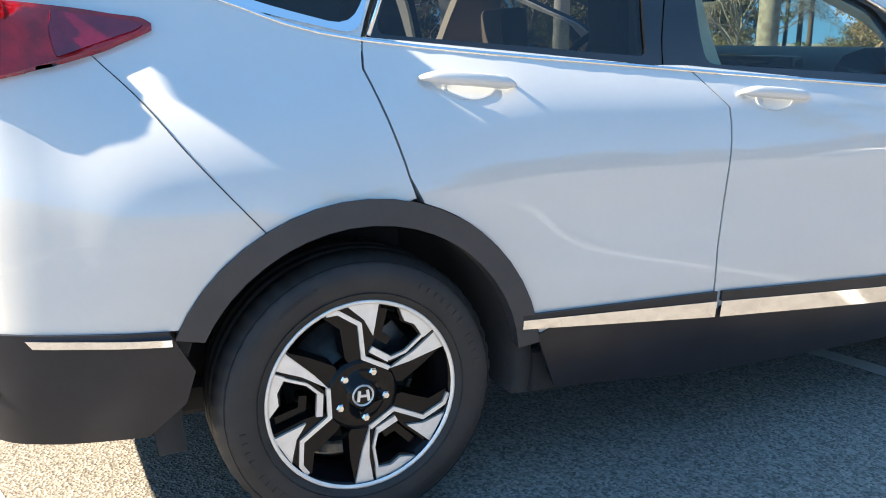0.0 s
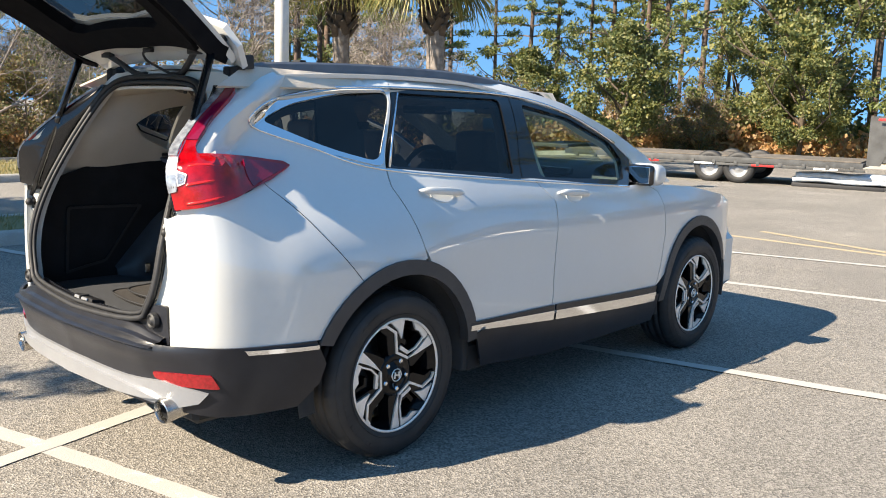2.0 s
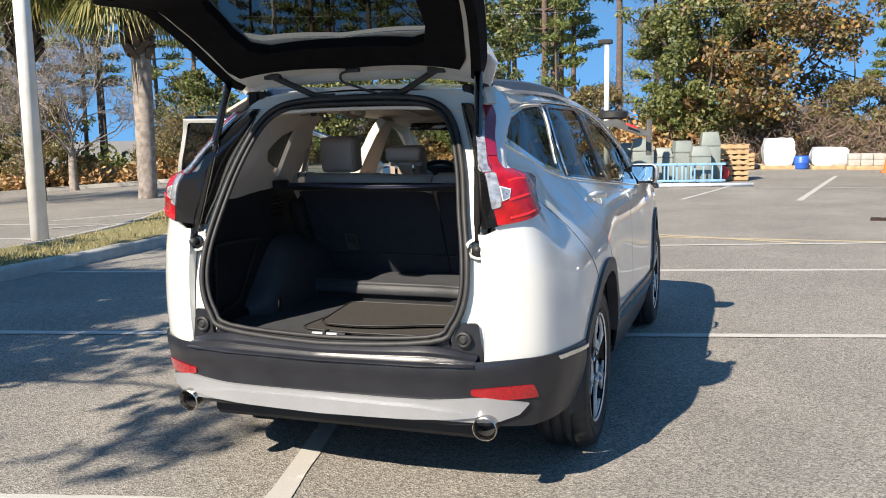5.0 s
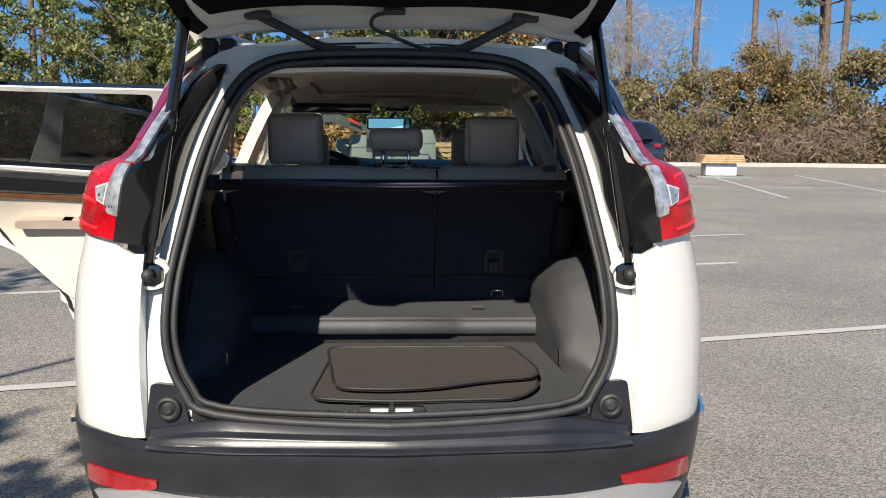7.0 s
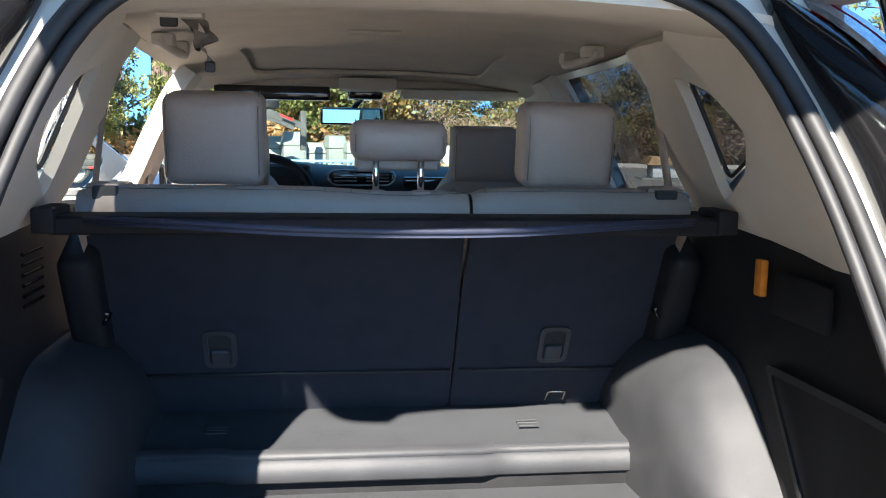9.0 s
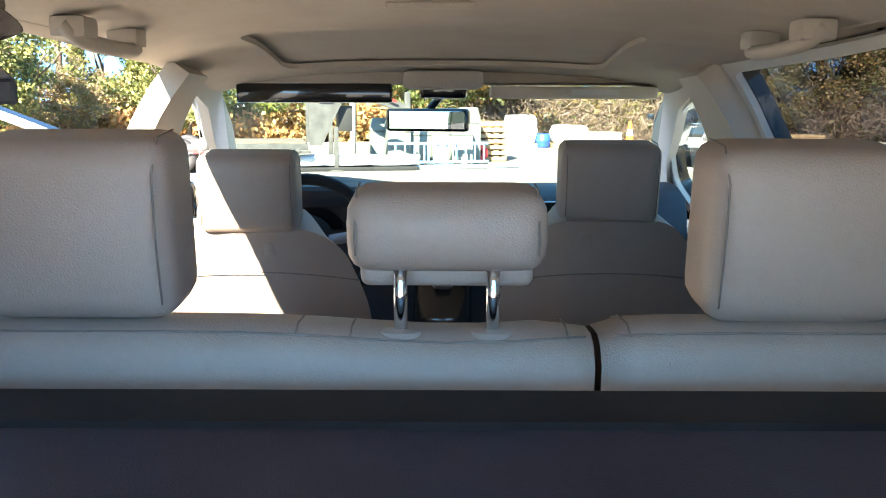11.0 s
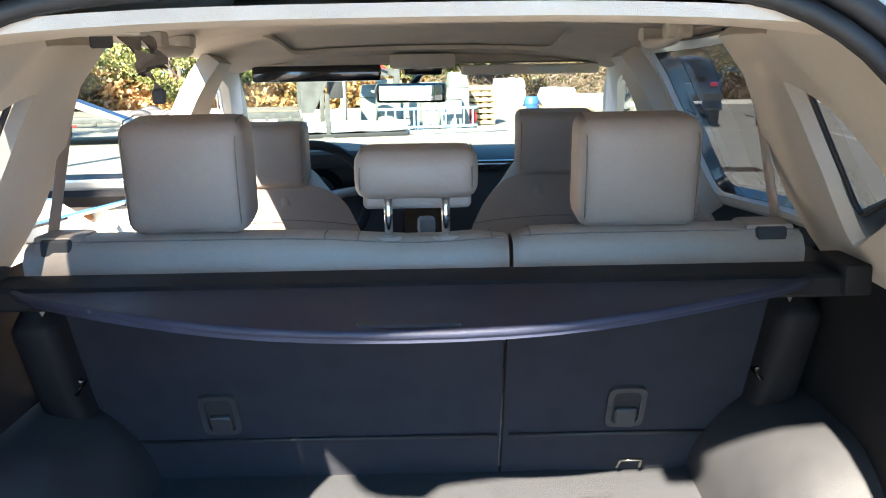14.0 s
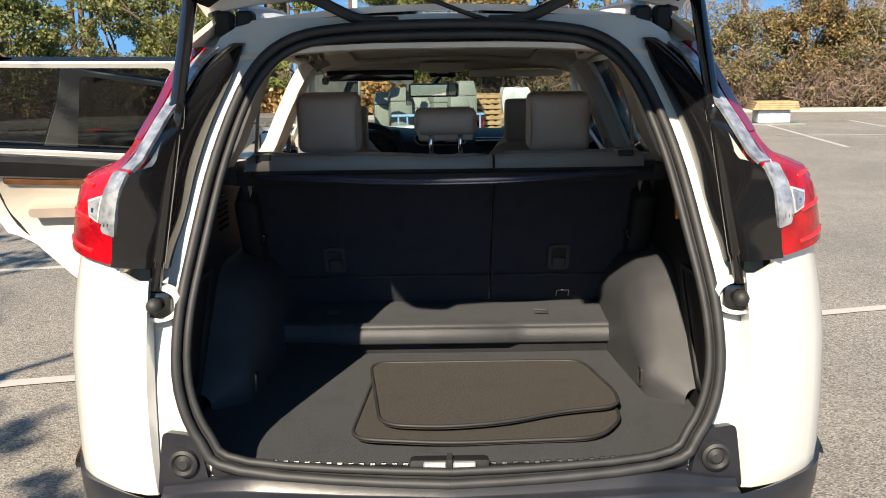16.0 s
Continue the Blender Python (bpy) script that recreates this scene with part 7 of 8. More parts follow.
# oaks behind the camera that throw their shade across the bays
for x, y, s, turn in ((-7.0, -4.6, 0.95, 30), (-6.4, -8.4, 0.9, 200), (-9.5, -3.6, 0.8, 120), (-10.5, -10.5, 1.0, 10), (-8.3, -6.6, 0.9, 80)):
    plant(oaks[1], x, y, turn, s)


def undergrowth(name, label, line, mat, high, deep, count, leaf, seed, long=1.6):
    """A dense belt of brush along a line: stuff."""
    rng = np.random.default_rng(seed)
    pts = flowing(line, 8, False)
    clumps = []
    n = count // 60
    for k in range(n):
        p = pts[int(rng.integers(0, len(pts)))]
        x, y = p[0] + rng.normal() * 0.8, p[1] + abs(rng.normal()) * deep
        h = high * rng.uniform(0.35, 1.0) * (0.75 + 0.5 * noise.noise(Vector((x, y, seed)) * 0.25))
        clumps.append(((x, y, ground_z(x, y) + h * 0.5), (0.7, 0.7, h * 0.55), 60))
    ob = new(name, leaves(clumps, leaf, seed, long=long))
    ob.data.materials.append(mat)
    return tagged(ob, label, "undergrowth", kind="stuff")


undergrowth("undergrowth", "belt of brown and olive winter brush", [(1.0, 31.2), (6, 31.8), (14, 31.6), (22, 30.0), (32, 25), (44, 14)], M_brush, 3.6, 1.7, 100000, 0.11, 61)
M_stems = leaf_material("bare brown stems", ((0.17, 0.115, 0.09), (0.23, 0.16, 0.125), (0.12, 0.08, 0.062), (0.28, 0.20, 0.15)), 0.9, 0.1)
undergrowth("undergrowth", "thicket of bare brown stems along the kerb", [(1.0, 30.9), (6, 31.4), (14, 31.2), (22, 29.6), (32, 24.6), (44, 13.6)], M_stems, 3.4, 0.9, 66000, 0.024, 64, 20)
undergrowth("undergrowth", "russet hedge of dry leaves before the pines", [(-33, 4), (-30, 13), (-24.5, 24.0), (-16, 28.0), (-8, 29.8), (-2, 30.6)], M_russet, 2.2, 1.2, 42000, 0.13, 62)
undergrowth("undergrowth", "dark green shrubs under the pines", [(-40, 0), (-36, 12), (-29, 27), (-14, 33), (0, 34), (14, 35), (30, 32)], M_oakleaf, 2.7, 2.5, 42000, 0.17, 63)


def grass(name, label, outline, count, seed, tall=0.09):
    """Loose blades of dry grass over a bed: stuff."""
    rng = np.random.default_rng(seed)
    poly = np.array([(p[0], p[1]) for p in flowing(outline, 6)])
    lo, hi = poly.min(0), poly.max(0)
    vs = []
    while len(vs) < count * 3:
        x, y = rng.uniform(lo[0], hi[0]), rng.uniform(lo[1], hi[1])
        if not inside(poly, x, y) or rng.random() > 0.55 + 0.6 * noise.noise(Vector((x, y, seed)) * 0.7):
            continue
        z, a = ground_z(x, y) + 0.10, rng.uniform(0, 6.28)
        h, lean = tall * rng.uniform(0.5, 1.3), rng.normal(size=2) * 0.04
        dx, dy = 0.011 * math.cos(a), 0.011 * math.sin(a)
        vs += [(x - dx, y - dy, z), (x + dx, y + dy, z), (x + lean[0], y + lean[1], z + h)]
    me = bpy.data.meshes.new(name)
    me.from_pydata(vs, [], np.arange(len(vs)).reshape(-1, 3).tolist())
    me.materials.append(M_straw)
    return tagged(new(name, me), label, "grass", kind="stuff")


M_straw = leaf_material("dry grass blades", ((0.42, 0.33, 0.15), (0.30, 0.24, 0.10), (0.20, 0.20, 0.07), (0.36, 0.27, 0.12)))
grass("grass_blades", "tufts of dry straw-yellow grass on the island", [(-5.85, 0.2), (-5.9, 2.5), (-5.95, 5.0), (-6.5, 8.2), (-8.7, 12.6), (-10.4, 15.0), (-11.0, 14.6), (-9.5, 11.6), (-7.8, 8.0), (-7.05, 5.0), (-6.95, 2.5), (-7.0, -6.0), (-6.5, -8.8), (-5.9, -6.0)], 9000, 71)
grass("grass_blades", "tufts of dry straw-yellow grass under a bare tree", [(-12.8, 5.0), (-14.2, 9.3), (-15.3, 11.2), (-17.3, 11.0), (-18.2, 8.0), (-17.3, 4.6), (-15.9, 1.2), (-13.6, 0.7)], 8000, 72, 0.12)

# ---- things about the car park ----
M_greycab = material("grey green utility cabinet paint", (0.20, 0.225, 0.21), 0.55, second=(0.16, 0.18, 0.17), scale=3)
M_wrap = material("white plastic sheeting", (0.58, 0.60, 0.62), 0.4, second=(0.40, 0.45, 0.50), scale=7, bump=0.8, bump_scale=14)
M_pallet = material("raw pallet wood", (0.46, 0.31, 0.17), 0.85, second=(0.33, 0.21, 0.11), scale=6, bump=0.5, bump_scale=60)
M_deck = material("weathered deck planks", (0.17, 0.145, 0.12), 0.9, second=(0.10, 0.085, 0.07), scale=5, bump=0.4, bump_scale=60)
M_orange = material("orange cone plastic", (0.80, 0.16, 0.03), 0.5, second=(0.66, 0.13, 0.03), scale=8)
M_trailer = material("dark grey trailer steel", (0.085, 0.087, 0.088), 0.6, 0.1, second=(0.05, 0.05, 0.05), scale=4)
M_redtape = material("red reflective tape", (0.62, 0.03, 0.03), 0.4, second=(0.5, 0.02, 0.02), scale=20)
M_blue = material("light blue plastic ladder", (0.20, 0.38, 0.60), 0.5, second=(0.17, 0.31, 0.50), scale=8)
M_bluebin = material("blue plastic drum", (0.02, 0.10, 0.45), 0.45, second=(0.02, 0.08, 0.36), scale=6)
M_carblack = material("gloss black car paint", (0.006, 0.007, 0.010), 0.1, coat=1.0, second=(0.009, 0.010, 0.013), scale=4)
M_cargrey = material("silver grey car paint", (0.11, 0.115, 0.125), 0.25, 0.4, coat=1.0, second=(0.095, 0.10, 0.11), scale=4)
M_carwhite = material("white car paint", (0.78, 0.78, 0.76), 0.2, coat=1.0, second=(0.74, 0.74, 0.72), scale=4)
M_carblue = material("dark blue car paint", (0.012, 0.022, 0.05), 0.12, coat=1.0, second=(0.016, 0.028, 0.06), scale=4)
M_plate = material("pale number plate", (0.75, 0.76, 0.78), 0.4, second=(0.6, 0.62, 0.66), scale=25)


def simple(name, lo, hi, mat, parent, bevel=0.01, m=None, label=""):
    bm = bmesh.new()
    box(bm, lo, hi, bevel, m, 2)
    return part(name, bm, mat, parent, label)


def road_wheel(parent, at, r, w, rim_mat):
    hub = new("wheel")
    hub.parent = parent
    hub.matrix_basis = Matrix.Translation(at) @ Matrix.Rotation(radians(90), 4, "Y")
    bm = bmesh.new()
    lathe(bm, [(r * 0.6, w * 0.42), (r * 0.75, w * 0.5), (r * 0.94, w * 0.44), (r, w * 0.3), (r, -w * 0.3), (r * 0.94, -w * 0.44), (r * 0.75, -w * 0.5), (r * 0.6, -w * 0.42)], None, 28)
    part("tyre", bm, M_tyre, hub)
    bm = bmesh.new()
    lathe(bm, [(r * 0.61, w * 0.42), (r * 0.56, w * 0.2), (r * 0.30, w * 0.1), (r * 0.2, w * 0.3), (0, w * 0.32)], None, 20)
    lathe(bm, [(r * 0.61, -w * 0.42), (r * 0.56, -w * 0.2), (r * 0.30, -w * 0.1), (r * 0.2, -w * 0.3), (0, -w * 0.32)], None, 20)
    part("rim", bm, rim_mat, hub)


def parked_car(label, x, y, turn, paint, suv=True):
    """A closed car: its tail points to -y before the turn."""
    ob = thing("parked_car", label, "car", (x, y, ground_z(x, y)), turn)
    h, l, w = (1.66, 4.8, 0.95) if suv else (1.46, 4.7, 0.90)
    low = 0.62 if suv else 0.5
    side = [(-l / 2, low), (-l / 2 + 0.03, h * 0.60), (-l / 2 + (0.28 if suv else 0.75), h * 0.66), (-l / 2 + (0.75 if suv else 1.35), h * 0.96), (-0.3, h), (0.35, h * 0.97), (1.05, h * 0.68), (l / 2 - 0.25, h * 0.58), (l / 2, h * 0.40), (l / 2, low * 0.6), (-l / 2 + 0.05, low * 0.6)]
    loop = flowing(side, 5)
    bm = bmesh.new()
    n = len(loop)
    xs = (-1.0, -0.97, -0.85, -0.5, 0, 0.5, 0.85, 0.97, 1.0)
    rings = []
    for u in xs:
        e = abs(u)
        ring = []
        for p in loop:
            narrow = 1 - 0.24 * ease((p[1] - h * 0.58) / (h * 0.42))
            pull = 0.10 * (e ** 4)
            ring.append(bm.verts.new((u * w * narrow, p[0] * (1 - 0.035 * e ** 3), p[1] - pull * (1 if p[1] > h * 0.8 else 0.1))))
        rings.append(ring)
    for a, b in zip(rings, rings[1:]):
        for k in range(n):
            bm.faces.new((a[k], a[(k + 1) % n], b[(k + 1) % n], b[k]))
    bm.faces.new(rings[0][::-1])
    bm.faces.new(rings[-1])
    bmesh.ops.recalc_face_normals(bm, faces=bm.faces)
    part("body", bm, paint, ob)
    # rear window, lamps, bumper, plate
    y0 = -l / 2
    yr = (y0 + 0.26, y0 + 0.66) if suv else (y0 + 0.72, y0 + 1.25)
    bm = bmesh.new()
    q = [bm.verts.new(p) for p in ((-w * 0.70, yr[0], h * 0.68), (w * 0.70, yr[0], h * 0.68), (w * 0.58, yr[1], h * 0.925), (-w * 0.58, yr[1], h * 0.925))]
    f = bm.faces.new(q)
    r = bmesh.ops.extrude_face_region(bm, geom=[f])
    bmesh.ops.translate(bm, vec=(0, -0.04, 0.03), verts=[g for g in r["geom"] if isinstance(g, bmesh.types.BMVert)])
    part("rear_window", bm, M_black, ob, smooth=False)
    for s in (-1, 1):
        simple("tail_lamp", (s * w * 0.88 - 0.16 * (s > 0) - 0.02 * (s < 0), y0 - 0.005, h * 0.57), (s * w * 0.88 + 0.02 * (s > 0) + 0.16 * (s < 0), y0 + 0.16, h * 0.63), M_lampdark, ob)
        bm = bmesh.new()
        b0, b1 = (-l / 2 + 0.85, 0.75)
        q = [bm.verts.new(p) for p in ((s * (w * 0.955), b0 + 0.1, h * 0.66), (s * (w * 0.955), b1 + 0.25, h * 0.66), (s * (w * 0.83), b1 - 0.35, h * 0.90), (s * (w * 0.83), b0 + 0.35, h * 0.90))]
        bm.faces.new(q if s > 0 else q[::-1])
        r = bmesh.ops.extrude_face_region(bm, geom=list(bm.faces))
        bmesh.ops.translate(bm, vec=(s * 0.02, 0, 0.0), verts=[g for g in r["geom"] if isinstance(g, bmesh.types.BMVert)])
        part("side_window", bm, M_black, ob, smooth=False)
        simple("door_mirror", (s * (w + 0.10) - 0.09, 0.62, h * 0.63), (s * (w + 0.10) + 0.09, 0.72, h * 0.72), paint, ob, 0.03)
        simple("exhaust_tip", (s * 0.58 - 0.08, y0 - 0.04, 0.33), (s * 0.58 + 0.08, y0 + 0.05, 0.39), M_chrome, ob, 0.015)
        for yy in (-l / 2 + 0.95, l / 2 - 0.95):
            road_wheel(ob, (s * (w - 0.12), yy, 0.36 if suv else 0.32), 0.36 if suv else 0.32, 0.24, M_rimblack if suv else M_alu)
    simple("rear_bumper", (-w * 0.93, y0 - 0.05, 0.30), (w * 0.93, y0 + 0.2, 0.50), M_clad, ob, 0.04)
    simple("bumper_insert", (-w * 0.55, y0 - 0.065, 0.46), (w * 0.55, y0 - 0.03, 0.62), M_silver, ob, 0.02)
    simple("number_plate", (-0.16, y0 - 0.08, 0.55), (0.16, y0 - 0.05, 0.70), M_plate, ob, 0.005)
    simple("chrome_bar", (-w * 0.35, y0 - 0.012, h * 0.605), (w * 0.35, y0 + 0.02, h * 0.618), M_chrome, ob, 0.004)
    return ob


parked_car("gloss black suv parked nose-in by the brush", 6.35, 21.5, -14, M_carblack)
parked_car("silver grey suv parked by the light pole", 20.95, 25.6, 62, M_cargrey)
parked_car("dark blue suv parked beyond the grass", -25.0, 12.7, 62, M_carblue)
parked_car("white saloon parked beyond the grass", -27.6, 12.0, 62, M_carwhite, False)

# gooseneck trailer
tr = thing("flatbed_trailer", "dark grey gooseneck flatbed trailer with its neck on a stand", "trailer", (-2.68, 18.6, 0), 11)
simple("deck", (-7.4, -0.9, 0.50), (-0.35, 1.3, 0.60), M_trailer, tr)
for k in range(7):
    simple("deck_plank", (-7.35, -0.88 + 0.31 * k, 0.601), (-0.4, -0.60 + 0.31 * k, 0.632), M_deck, tr, 0.006)
simple("side_rail", (-7.4, -0.98, 0.47), (-0.35, -0.92, 0.60), M_trailer, tr)
for k in range(14):
    simple("stake_pocket", (-7.1 + 0.5 * k, -0.99, 0.42), (-7.02 + 0.5 * k, -0.93, 0.52), M_trailer, tr, 0.005)
simple("lower_rail", (-5.6, -0.97, 0.40), (-0.3, -0.93, 0.46), M_trailer, tr)
for k in range(4):
    simple("red_tape", (-5.4 + 1.35 * k, -0.985, 0.41), (-4.9 + 1.35 * k, -0.972, 0.455), M_redtape if k % 2 == 0 else M_plate, tr, 0.001)
simple("ramp", (-8.4, -0.85, 0.47), (-7.4, 1.2, 0.57), M_trailer, tr, 0.01, Matrix.Rotation(radians(1), 4, "Y"))
for dx in (-3.68, -3.0):
    for yy in (-0.82, 1.2):
        road_wheel(tr, (dx, yy, 0.36), 0.37, 0.22, M_silver)
for o in tr.children:
    if o.name.startswith("wheel"):
        o.matrix_basis = Matrix.Translation(o.matrix_basis.translation) @ Matrix.Rotation(radians(90), 4, "X")
for yy in (-0.75, 1.05):
    bm = bmesh.new()
    band_pts = [(-0.32, 0.55), (-0.32, 1.62), (0.55, 1.66), (1.05, 1.72), (1.85, 1.40), (1.85, 1.26), (1.05, 1.55), (0.40, 1.50), (-0.05, 0.55)]
    skin(bm, band_pts, lambda u, v: (u, yy, v), (), 0.4, 0.12)
    part("neck", bm, M_trailer, tr, smooth=False)
simple("neck_tube", (1.82, -0.2, 0.80), (1.95, -0.05, 1.70), M_trailer, tr)
simple("neck_tape", (-0.15, -0.875, 1.53), (0.15, -0.868, 1.58), M_redtape, tr, 0.001)
simple("neck_tape", (1.25, -0.875, 1.52), (1.55, -0.868, 1.57), M_redtape, tr, 0.001, Matrix.Translation((1.4, 0, 1.545)) @ Matrix.Rotation(radians(22), 4, "Y") @ Matrix.Translation((-1.4, 0, -1.545)))
for yy in (-0.72, 1.0):
    simple("landing_leg", (0.20, yy - 0.05, 0.0), (0.30, yy + 0.05, 0.95), M_trailer, tr)
    simple("leg_foot", (0.12, yy - 0.12, 0.0), (0.38, yy + 0.12, 0.03), M_trailer, tr)
simple("winch_box", (0.32, -0.55, 0.85), (0.62, 0.1, 1.40), M_rubber, tr)
spare = bmesh.new()
lathe(spare, [(0.20, 0.09), (0.30, 0.11), (0.37, 0.07), (0.37, -0.07), (0.30, -0.11), (0.20, -0.09)], Matrix.Translation((1.0, 0.1, 1.84)), 28)
part("spare_tyre", spare, M_tyre, tr)

# light poles
def light_pole(label, x, y, high, r, tilt=0.0, head=True, box_top=False):
    ob = thing("light_pole", label, "light pole", (x, y, ground_z(x, y)), 0)
    bm = bmesh.new()
    tube(bm, [(0, 0, -0.1), (tilt * 0.5, 0, high * 0.5), (tilt, 0, high)], 0, 12, radii=[r, r * 0.9, r * 0.8])
    part("shaft", bm, M_pole, ob)
    if box_top:
        simple("camera_box", (tilt - 0.16, -0.14, high - 0.35), (tilt + 0.20, 0.14, high + 0.02), M_pole, ob, 0.02)
        simple("bracket", (tilt - 0.05, -0.05, high - 0.02), (tilt + 0.05, 0.05, high + 0.32), M_dark, ob, 0.01)
    elif head:
        simple("lamp_head", (tilt - 0.25, -0.12, high - 0.02), (tilt + 0.15, 0.12, high + 0.10), M_dark, ob, 0.02)
    return ob


light_pole("thick white painted light pole on the grass island", -8.2, 6.1, 7.0, 0.125)
light_pole("white light pole behind the trailer", -2.35, 22.0, 3.95, 0.085)
light_pole("white light pole at the kerb", 18.8, 28.5, 4.5, 0.12, 0.22, box_top=True)
light_pole("slim white light pole by the hedge", -18.8, 14.6, 3.0, 0.07)
# power line
ob = thing("power_line", "thin wires in front of the woods", "cable", (0, 29, 0), 0)
for z in (6.3, 7.0):
    bm = bmesh.new()
    tube(bm, [(x, 0, z - 0.6 + 0.0012 * x * x - 0.02 * x) for x in range(-30, 12, 3)], 0.006, 5)
    part("wire", bm, M_rail, ob)

# utility cabinets behind the neck
for x, y, w, d, h, turn in ((-1.52, 20.3, 0.50, 0.5, 1.10, 8), (-1.08, 19.9, 0.55, 0.55, 1.22, 12), (-0.56, 20.2, 0.50, 0.55, 0.96, 5), (-0.06, 20.1, 0.50, 0.55, 1.14, 18), (0.40, 19.8, 0.50, 0.55, 1.0, 12), (0.62, 20.45, 0.50, 0.5, 1.36, 10)):
    cab = thing("utility_cabinet", "grey green moulded utility cabinet standing on the asphalt", "cabinet", (x, y, 0), turn, "stored utility cabinets")
    bm = bmesh.new()
    box(bm, (-w / 2, -d / 2, 0.0), (w / 2, d / 2, h * 0.72), 0.03, None, 2)
    part("body", bm, M_greycab, cab)
    bm = bmesh.new()
    vs = box(bm, (-w * 0.52, -d * 0.52, h * 0.72), (w * 0.52, d * 0.52, h), 0.05, None, 2)
    for v in bm.verts:
        if v.co.z > h * 0.8:
            v.co.x *= 0.8
            v.co.y = v.co.y * 0.7 + 0.05
    part("hood", bm, M_greycab, cab)
    simple("door_panel", (-w * 0.4, -d / 2 - 0.012, h * 0.12), (w * 0.4, -d / 2 + 0.01, h * 0.62), M_greycab, cab, 0.008)
# wrapped pipe bundles
for k in range(3):
    b = thing("pipe_bundle", "plastic-wrapped bundle of pipes beside the trailer", "pipe bundle", (-3.45 + 0.95 * k, 17.75 + 0.2 * k, 0), 11)
    for j in range(6):
        bm = bmesh.new()
        x0, z = -0.9 + 0.02 * j, 0.16 + 0.10 * (j // 3)
        tube(bm, flowing([(x0, 0.13 * (j % 3), z), (x0 + 0.6, 0.13 * (j % 3) + 0.02, z + 0.03), (x0 + 1.2, 0.13 * (j % 3), z), (x0 + 1.9, 0.13 * (j % 3) + 0.03, z + 0.02)], 4, False), 0.065, 8)
        part("pipe", bm, M_wrap, b)
    simple("skid", (-0.9, -0.1, 0.0), (1.0, 0.45, 0.09), M_rubber, b)
# blue ladders
for k in range(2):
    lad = thing("ladder", "light blue ladder lying against the cabinets", "ladder", (-1.15 + 0.75 * k, 18.95 + 0.1 * k, 0.0), 8 + 6 * k)
    for z in (0.10, 0.52):
        simple("rail", (-0.1, -0.03, z), (1.5, 0.03, z + 0.06), M_blue, lad, 0.01)
    for j in range(7):
        simple("rung", (0.05 + 0.22 * j, -0.015, 0.14), (0.09 + 0.22 * j, 0.015, 0.54), M_blue, lad, 0.004)
    for xx in (-0.05, 1.40):
        simple("foot", (xx, -0.05, 0.0), (xx + 0.08, 0.05, 0.11), M_rubber, lad, 0.01)
simple_white = thing("conduit", "white conduit lying on the asphalt", "pipe", (-0.6, 18.5, 0.05), 14)
bm = bmesh.new()
tube(bm, [(-0.4, 0, 0), (2.4, 0, 0)], 0.05, 10)
part("tube", bm, M_wrap, simple_white)


def pallet_stack(label, x, y, n, turn=0.0):
    ob = thing("pallet_stack", label, "pallet", (x, y, 0), turn)
    for k in range(n):
        z = 0.145 * k
        for j in range(3):
            simple("bearer", (-0.6, -0.5 + 0.45 * j, z + 0.02), (0.6, -0.4 + 0.45 * j, z + 0.11), M_pallet, ob, 0.004)
        for j in range(6):
            simple("board", (-0.6 + 0.22 * j, -0.5, z + 0.11), (-0.48 + 0.22 * j, 0.5, z + 0.135), M_pallet, ob, 0.003)
    return ob


pallet_stack("stack of raw wooden pallets on the asphalt", 0.95, 21.8, 7, 8)
pallet_stack("low stack of raw wooden pallets by the kerb", 1.2, 28.6, 4, 3)
reel = thing("cable_reel", "small red cable reel on the asphalt", "reel", (0.85, 20.9, 0), 20)
bm = bmesh.new()
lathe(bm, [(0.10, -0.12), (0.24, -0.12), (0.24, -0.09), (0.12, -0.08), (0.12, 0.08), (0.24, 0.09), (0.24, 0.12), (0.10, 0.12)], Matrix.Translation((0, 0, 0.24)) @ Matrix.Rotation(radians(90), 4, "X"), 24)
part("reel_body", bm, M_redtape, reel)


def lumpy(name, centre, size, seed, mat, parent):
    bm = bmesh.new()
    bmesh.ops.create_cube(bm, size=1)
    bmesh.ops.subdivide_edges(bm, edges=bm.edges, cuts=7, use_grid_fill=True)
    for v in bm.verts:
        v.co = Vector((v.co.x * size[0], v.co.y * size[1], v.co.z * size[2]))
        e = 1 - 0.16 * (abs(v.co.z) / (size[2] / 2)) ** 3 - 0.08 * (abs(v.co.x) / (size[0] / 2)) ** 4
        v.co.x *= e
        v.co.y *= e
        v.co += Vector((noise.noise(v.co * 4 + Vector((seed, 0, 0))), noise.noise(v.co * 4 + Vector((0, seed, 0))), 0.7 * noise.noise(v.co * 3 + Vector((0, 0, seed))))) * 0.06
        v.co.z = max(v.co.z, -size[2] / 2) + size[2] / 2
        v.co += Vector(centre)
    return part(name, bm, mat, parent, sharp=80)


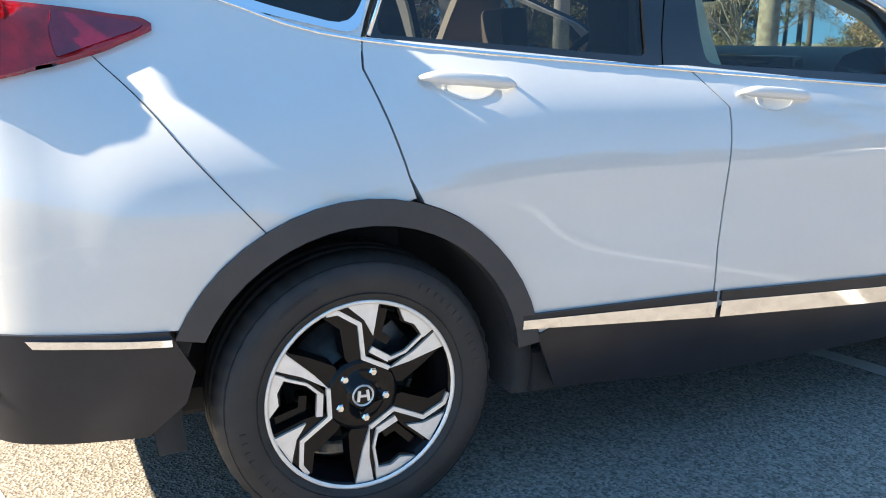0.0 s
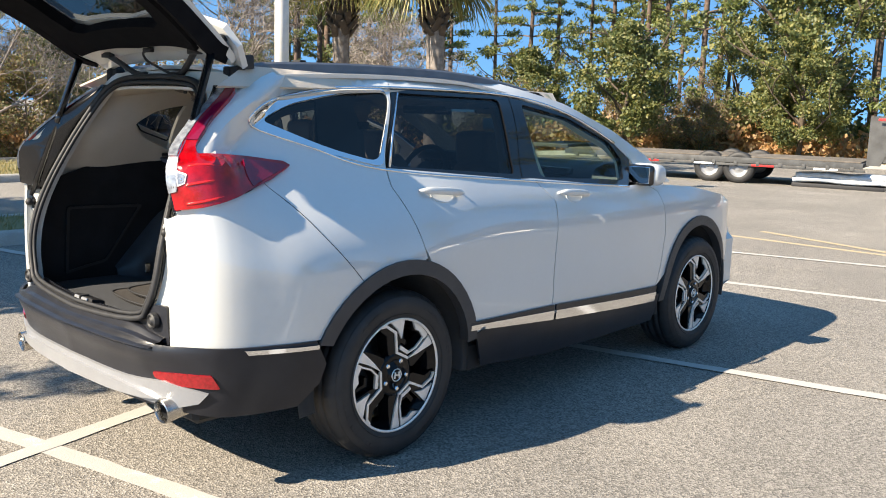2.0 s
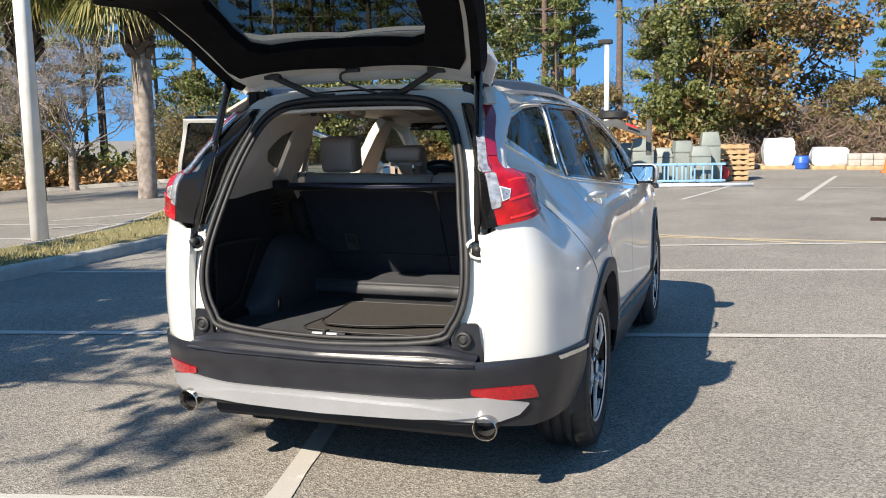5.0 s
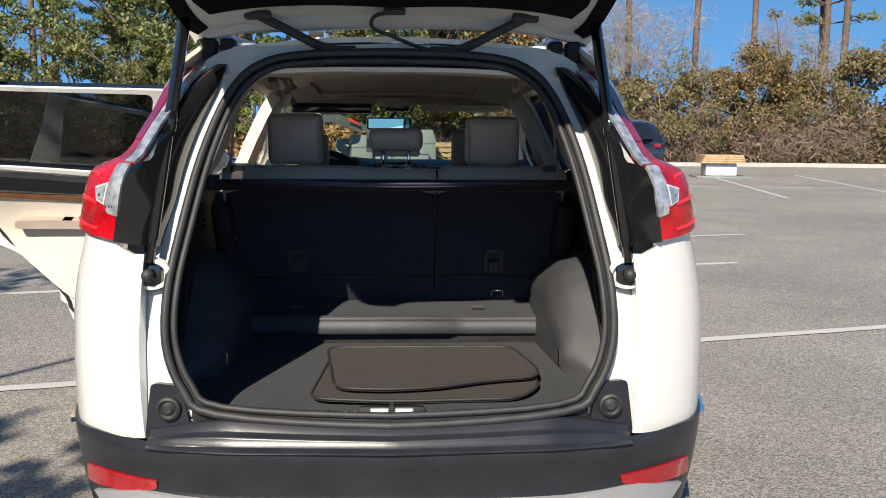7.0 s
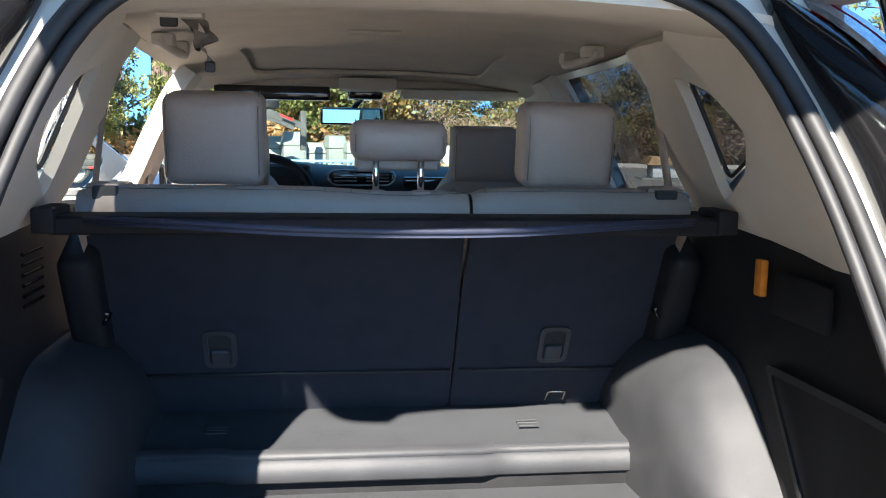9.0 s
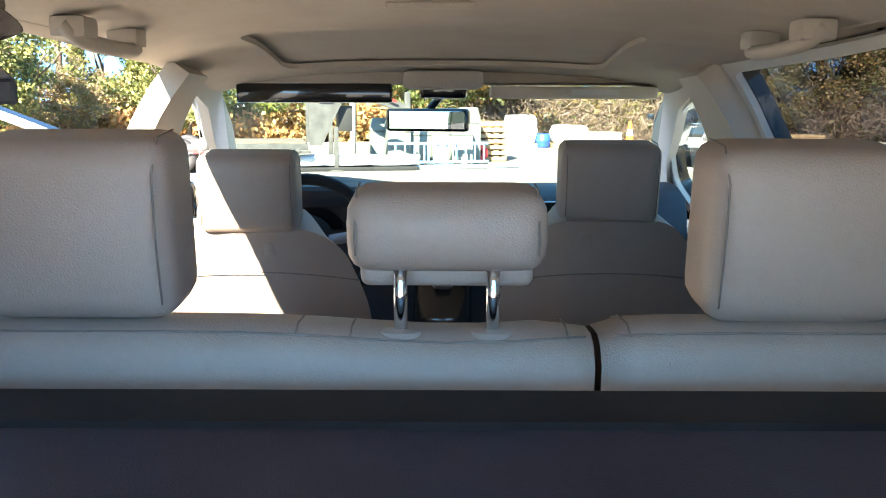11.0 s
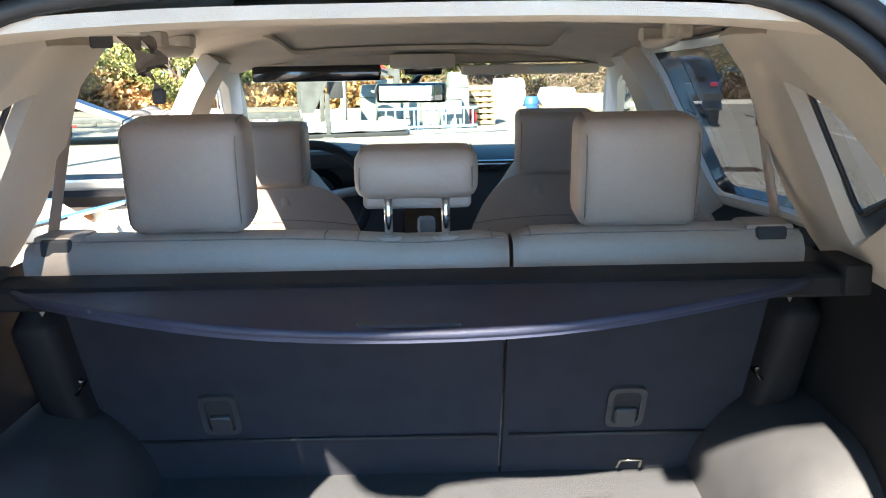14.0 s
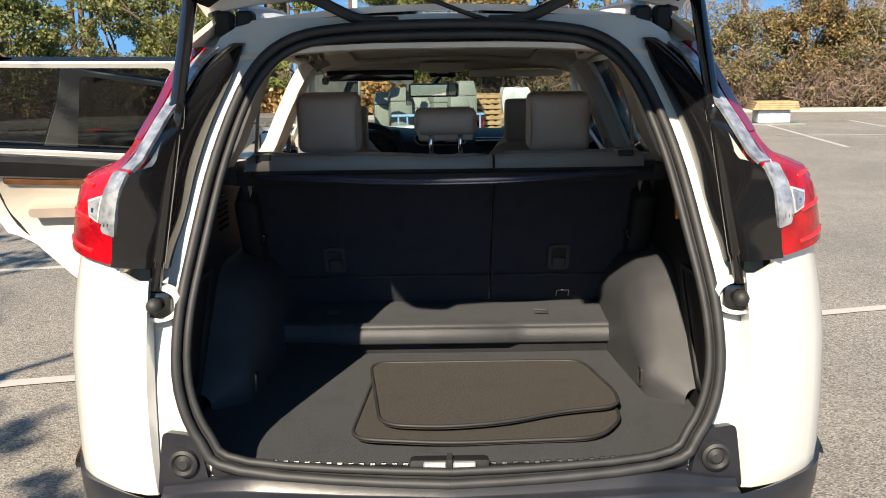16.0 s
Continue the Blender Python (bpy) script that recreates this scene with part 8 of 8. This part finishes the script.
for x, y, size, label in ((2.6, 28.9, (1.1, 1.0, 0.95), "bulging white bulk bag at the kerb"), (4.22, 28.7, (1.25, 0.9, 0.62), "slumped white bulk bag at the kerb")):
    if label:
        b = thing("bulk_bag", label, "bag", (x, y, 0), 5, "white bulk bags")
        lumpy("sack", (0, 0, 0.12), size, x, M_wrap, b)
        simple("pallet", (-0.6, -0.5, 0), (0.6, 0.5, 0.13), M_pallet, b)
drum = thing("drum", "blue plastic drum between the bags", "drum", (3.35, 28.6, 0), 0)
bm = bmesh.new()
lathe(bm, [(0.0, 0.0), (0.24, 0.0), (0.25, 0.06), (0.25, 0.2), (0.26, 0.22), (0.25, 0.24), (0.25, 0.42), (0.22, 0.46), (0.0, 0.46)], None, 20)
part("shell", bm, M_bluebin, drum)
crate = thing("block_stack", "stack of grey concrete blocks on a pallet", "block stack", (5.3, 28.4, 0), 4)
simple("pallet", (-0.62, -0.5, 0), (0.62, 0.5, 0.13), M_pallet, crate)
for k in range(3):
    for j in range(2):
        simple("block", (-0.55 + 0.38 * k, -0.4, 0.135 + 0.2 * j), (-0.19 + 0.38 * k, 0.4, 0.33 + 0.2 * j), M_kerb, crate, 0.01)
cone = thing("traffic_cone", "orange traffic cone with a white collar", "cone", (5.72, 26.0, 0), 0)
bm = bmesh.new()
lathe(bm, [(0.19, 0.04), (0.165, 0.05), (0.05, 0.92), (0.03, 0.93), (0.0, 0.93)], None, 20)
part("cone_body", bm, M_orange, cone)
simple("base", (-0.22, -0.22, 0), (0.22, 0.22, 0.045), M_orange, cone, 0.01)
bm = bmesh.new()
lathe(bm, [(0.106, 0.50), (0.083, 0.68)], None, 20)
part("collar", bm, M_plate, cone)
boards = thing("board_stack", "stack of pale boards on a white base", "board stack", (9.45, 22.6, 0), -6)
simple("base", (-0.45, -0.35, 0.06), (0.45, 0.35, 0.42), M_wrap, boards, 0.04)
simple("sheet", (-0.75, -0.5, 0.0), (0.85, 0.5, 0.05), M_greycab, boards, 0.01)
for k in range(4):
    simple("board", (-0.62 + 0.03 * k, -0.5, 0.43 + 0.06 * k), (0.66 - 0.02 * k, 0.5, 0.485 + 0.06 * k), M_pallet, boards, 0.006)
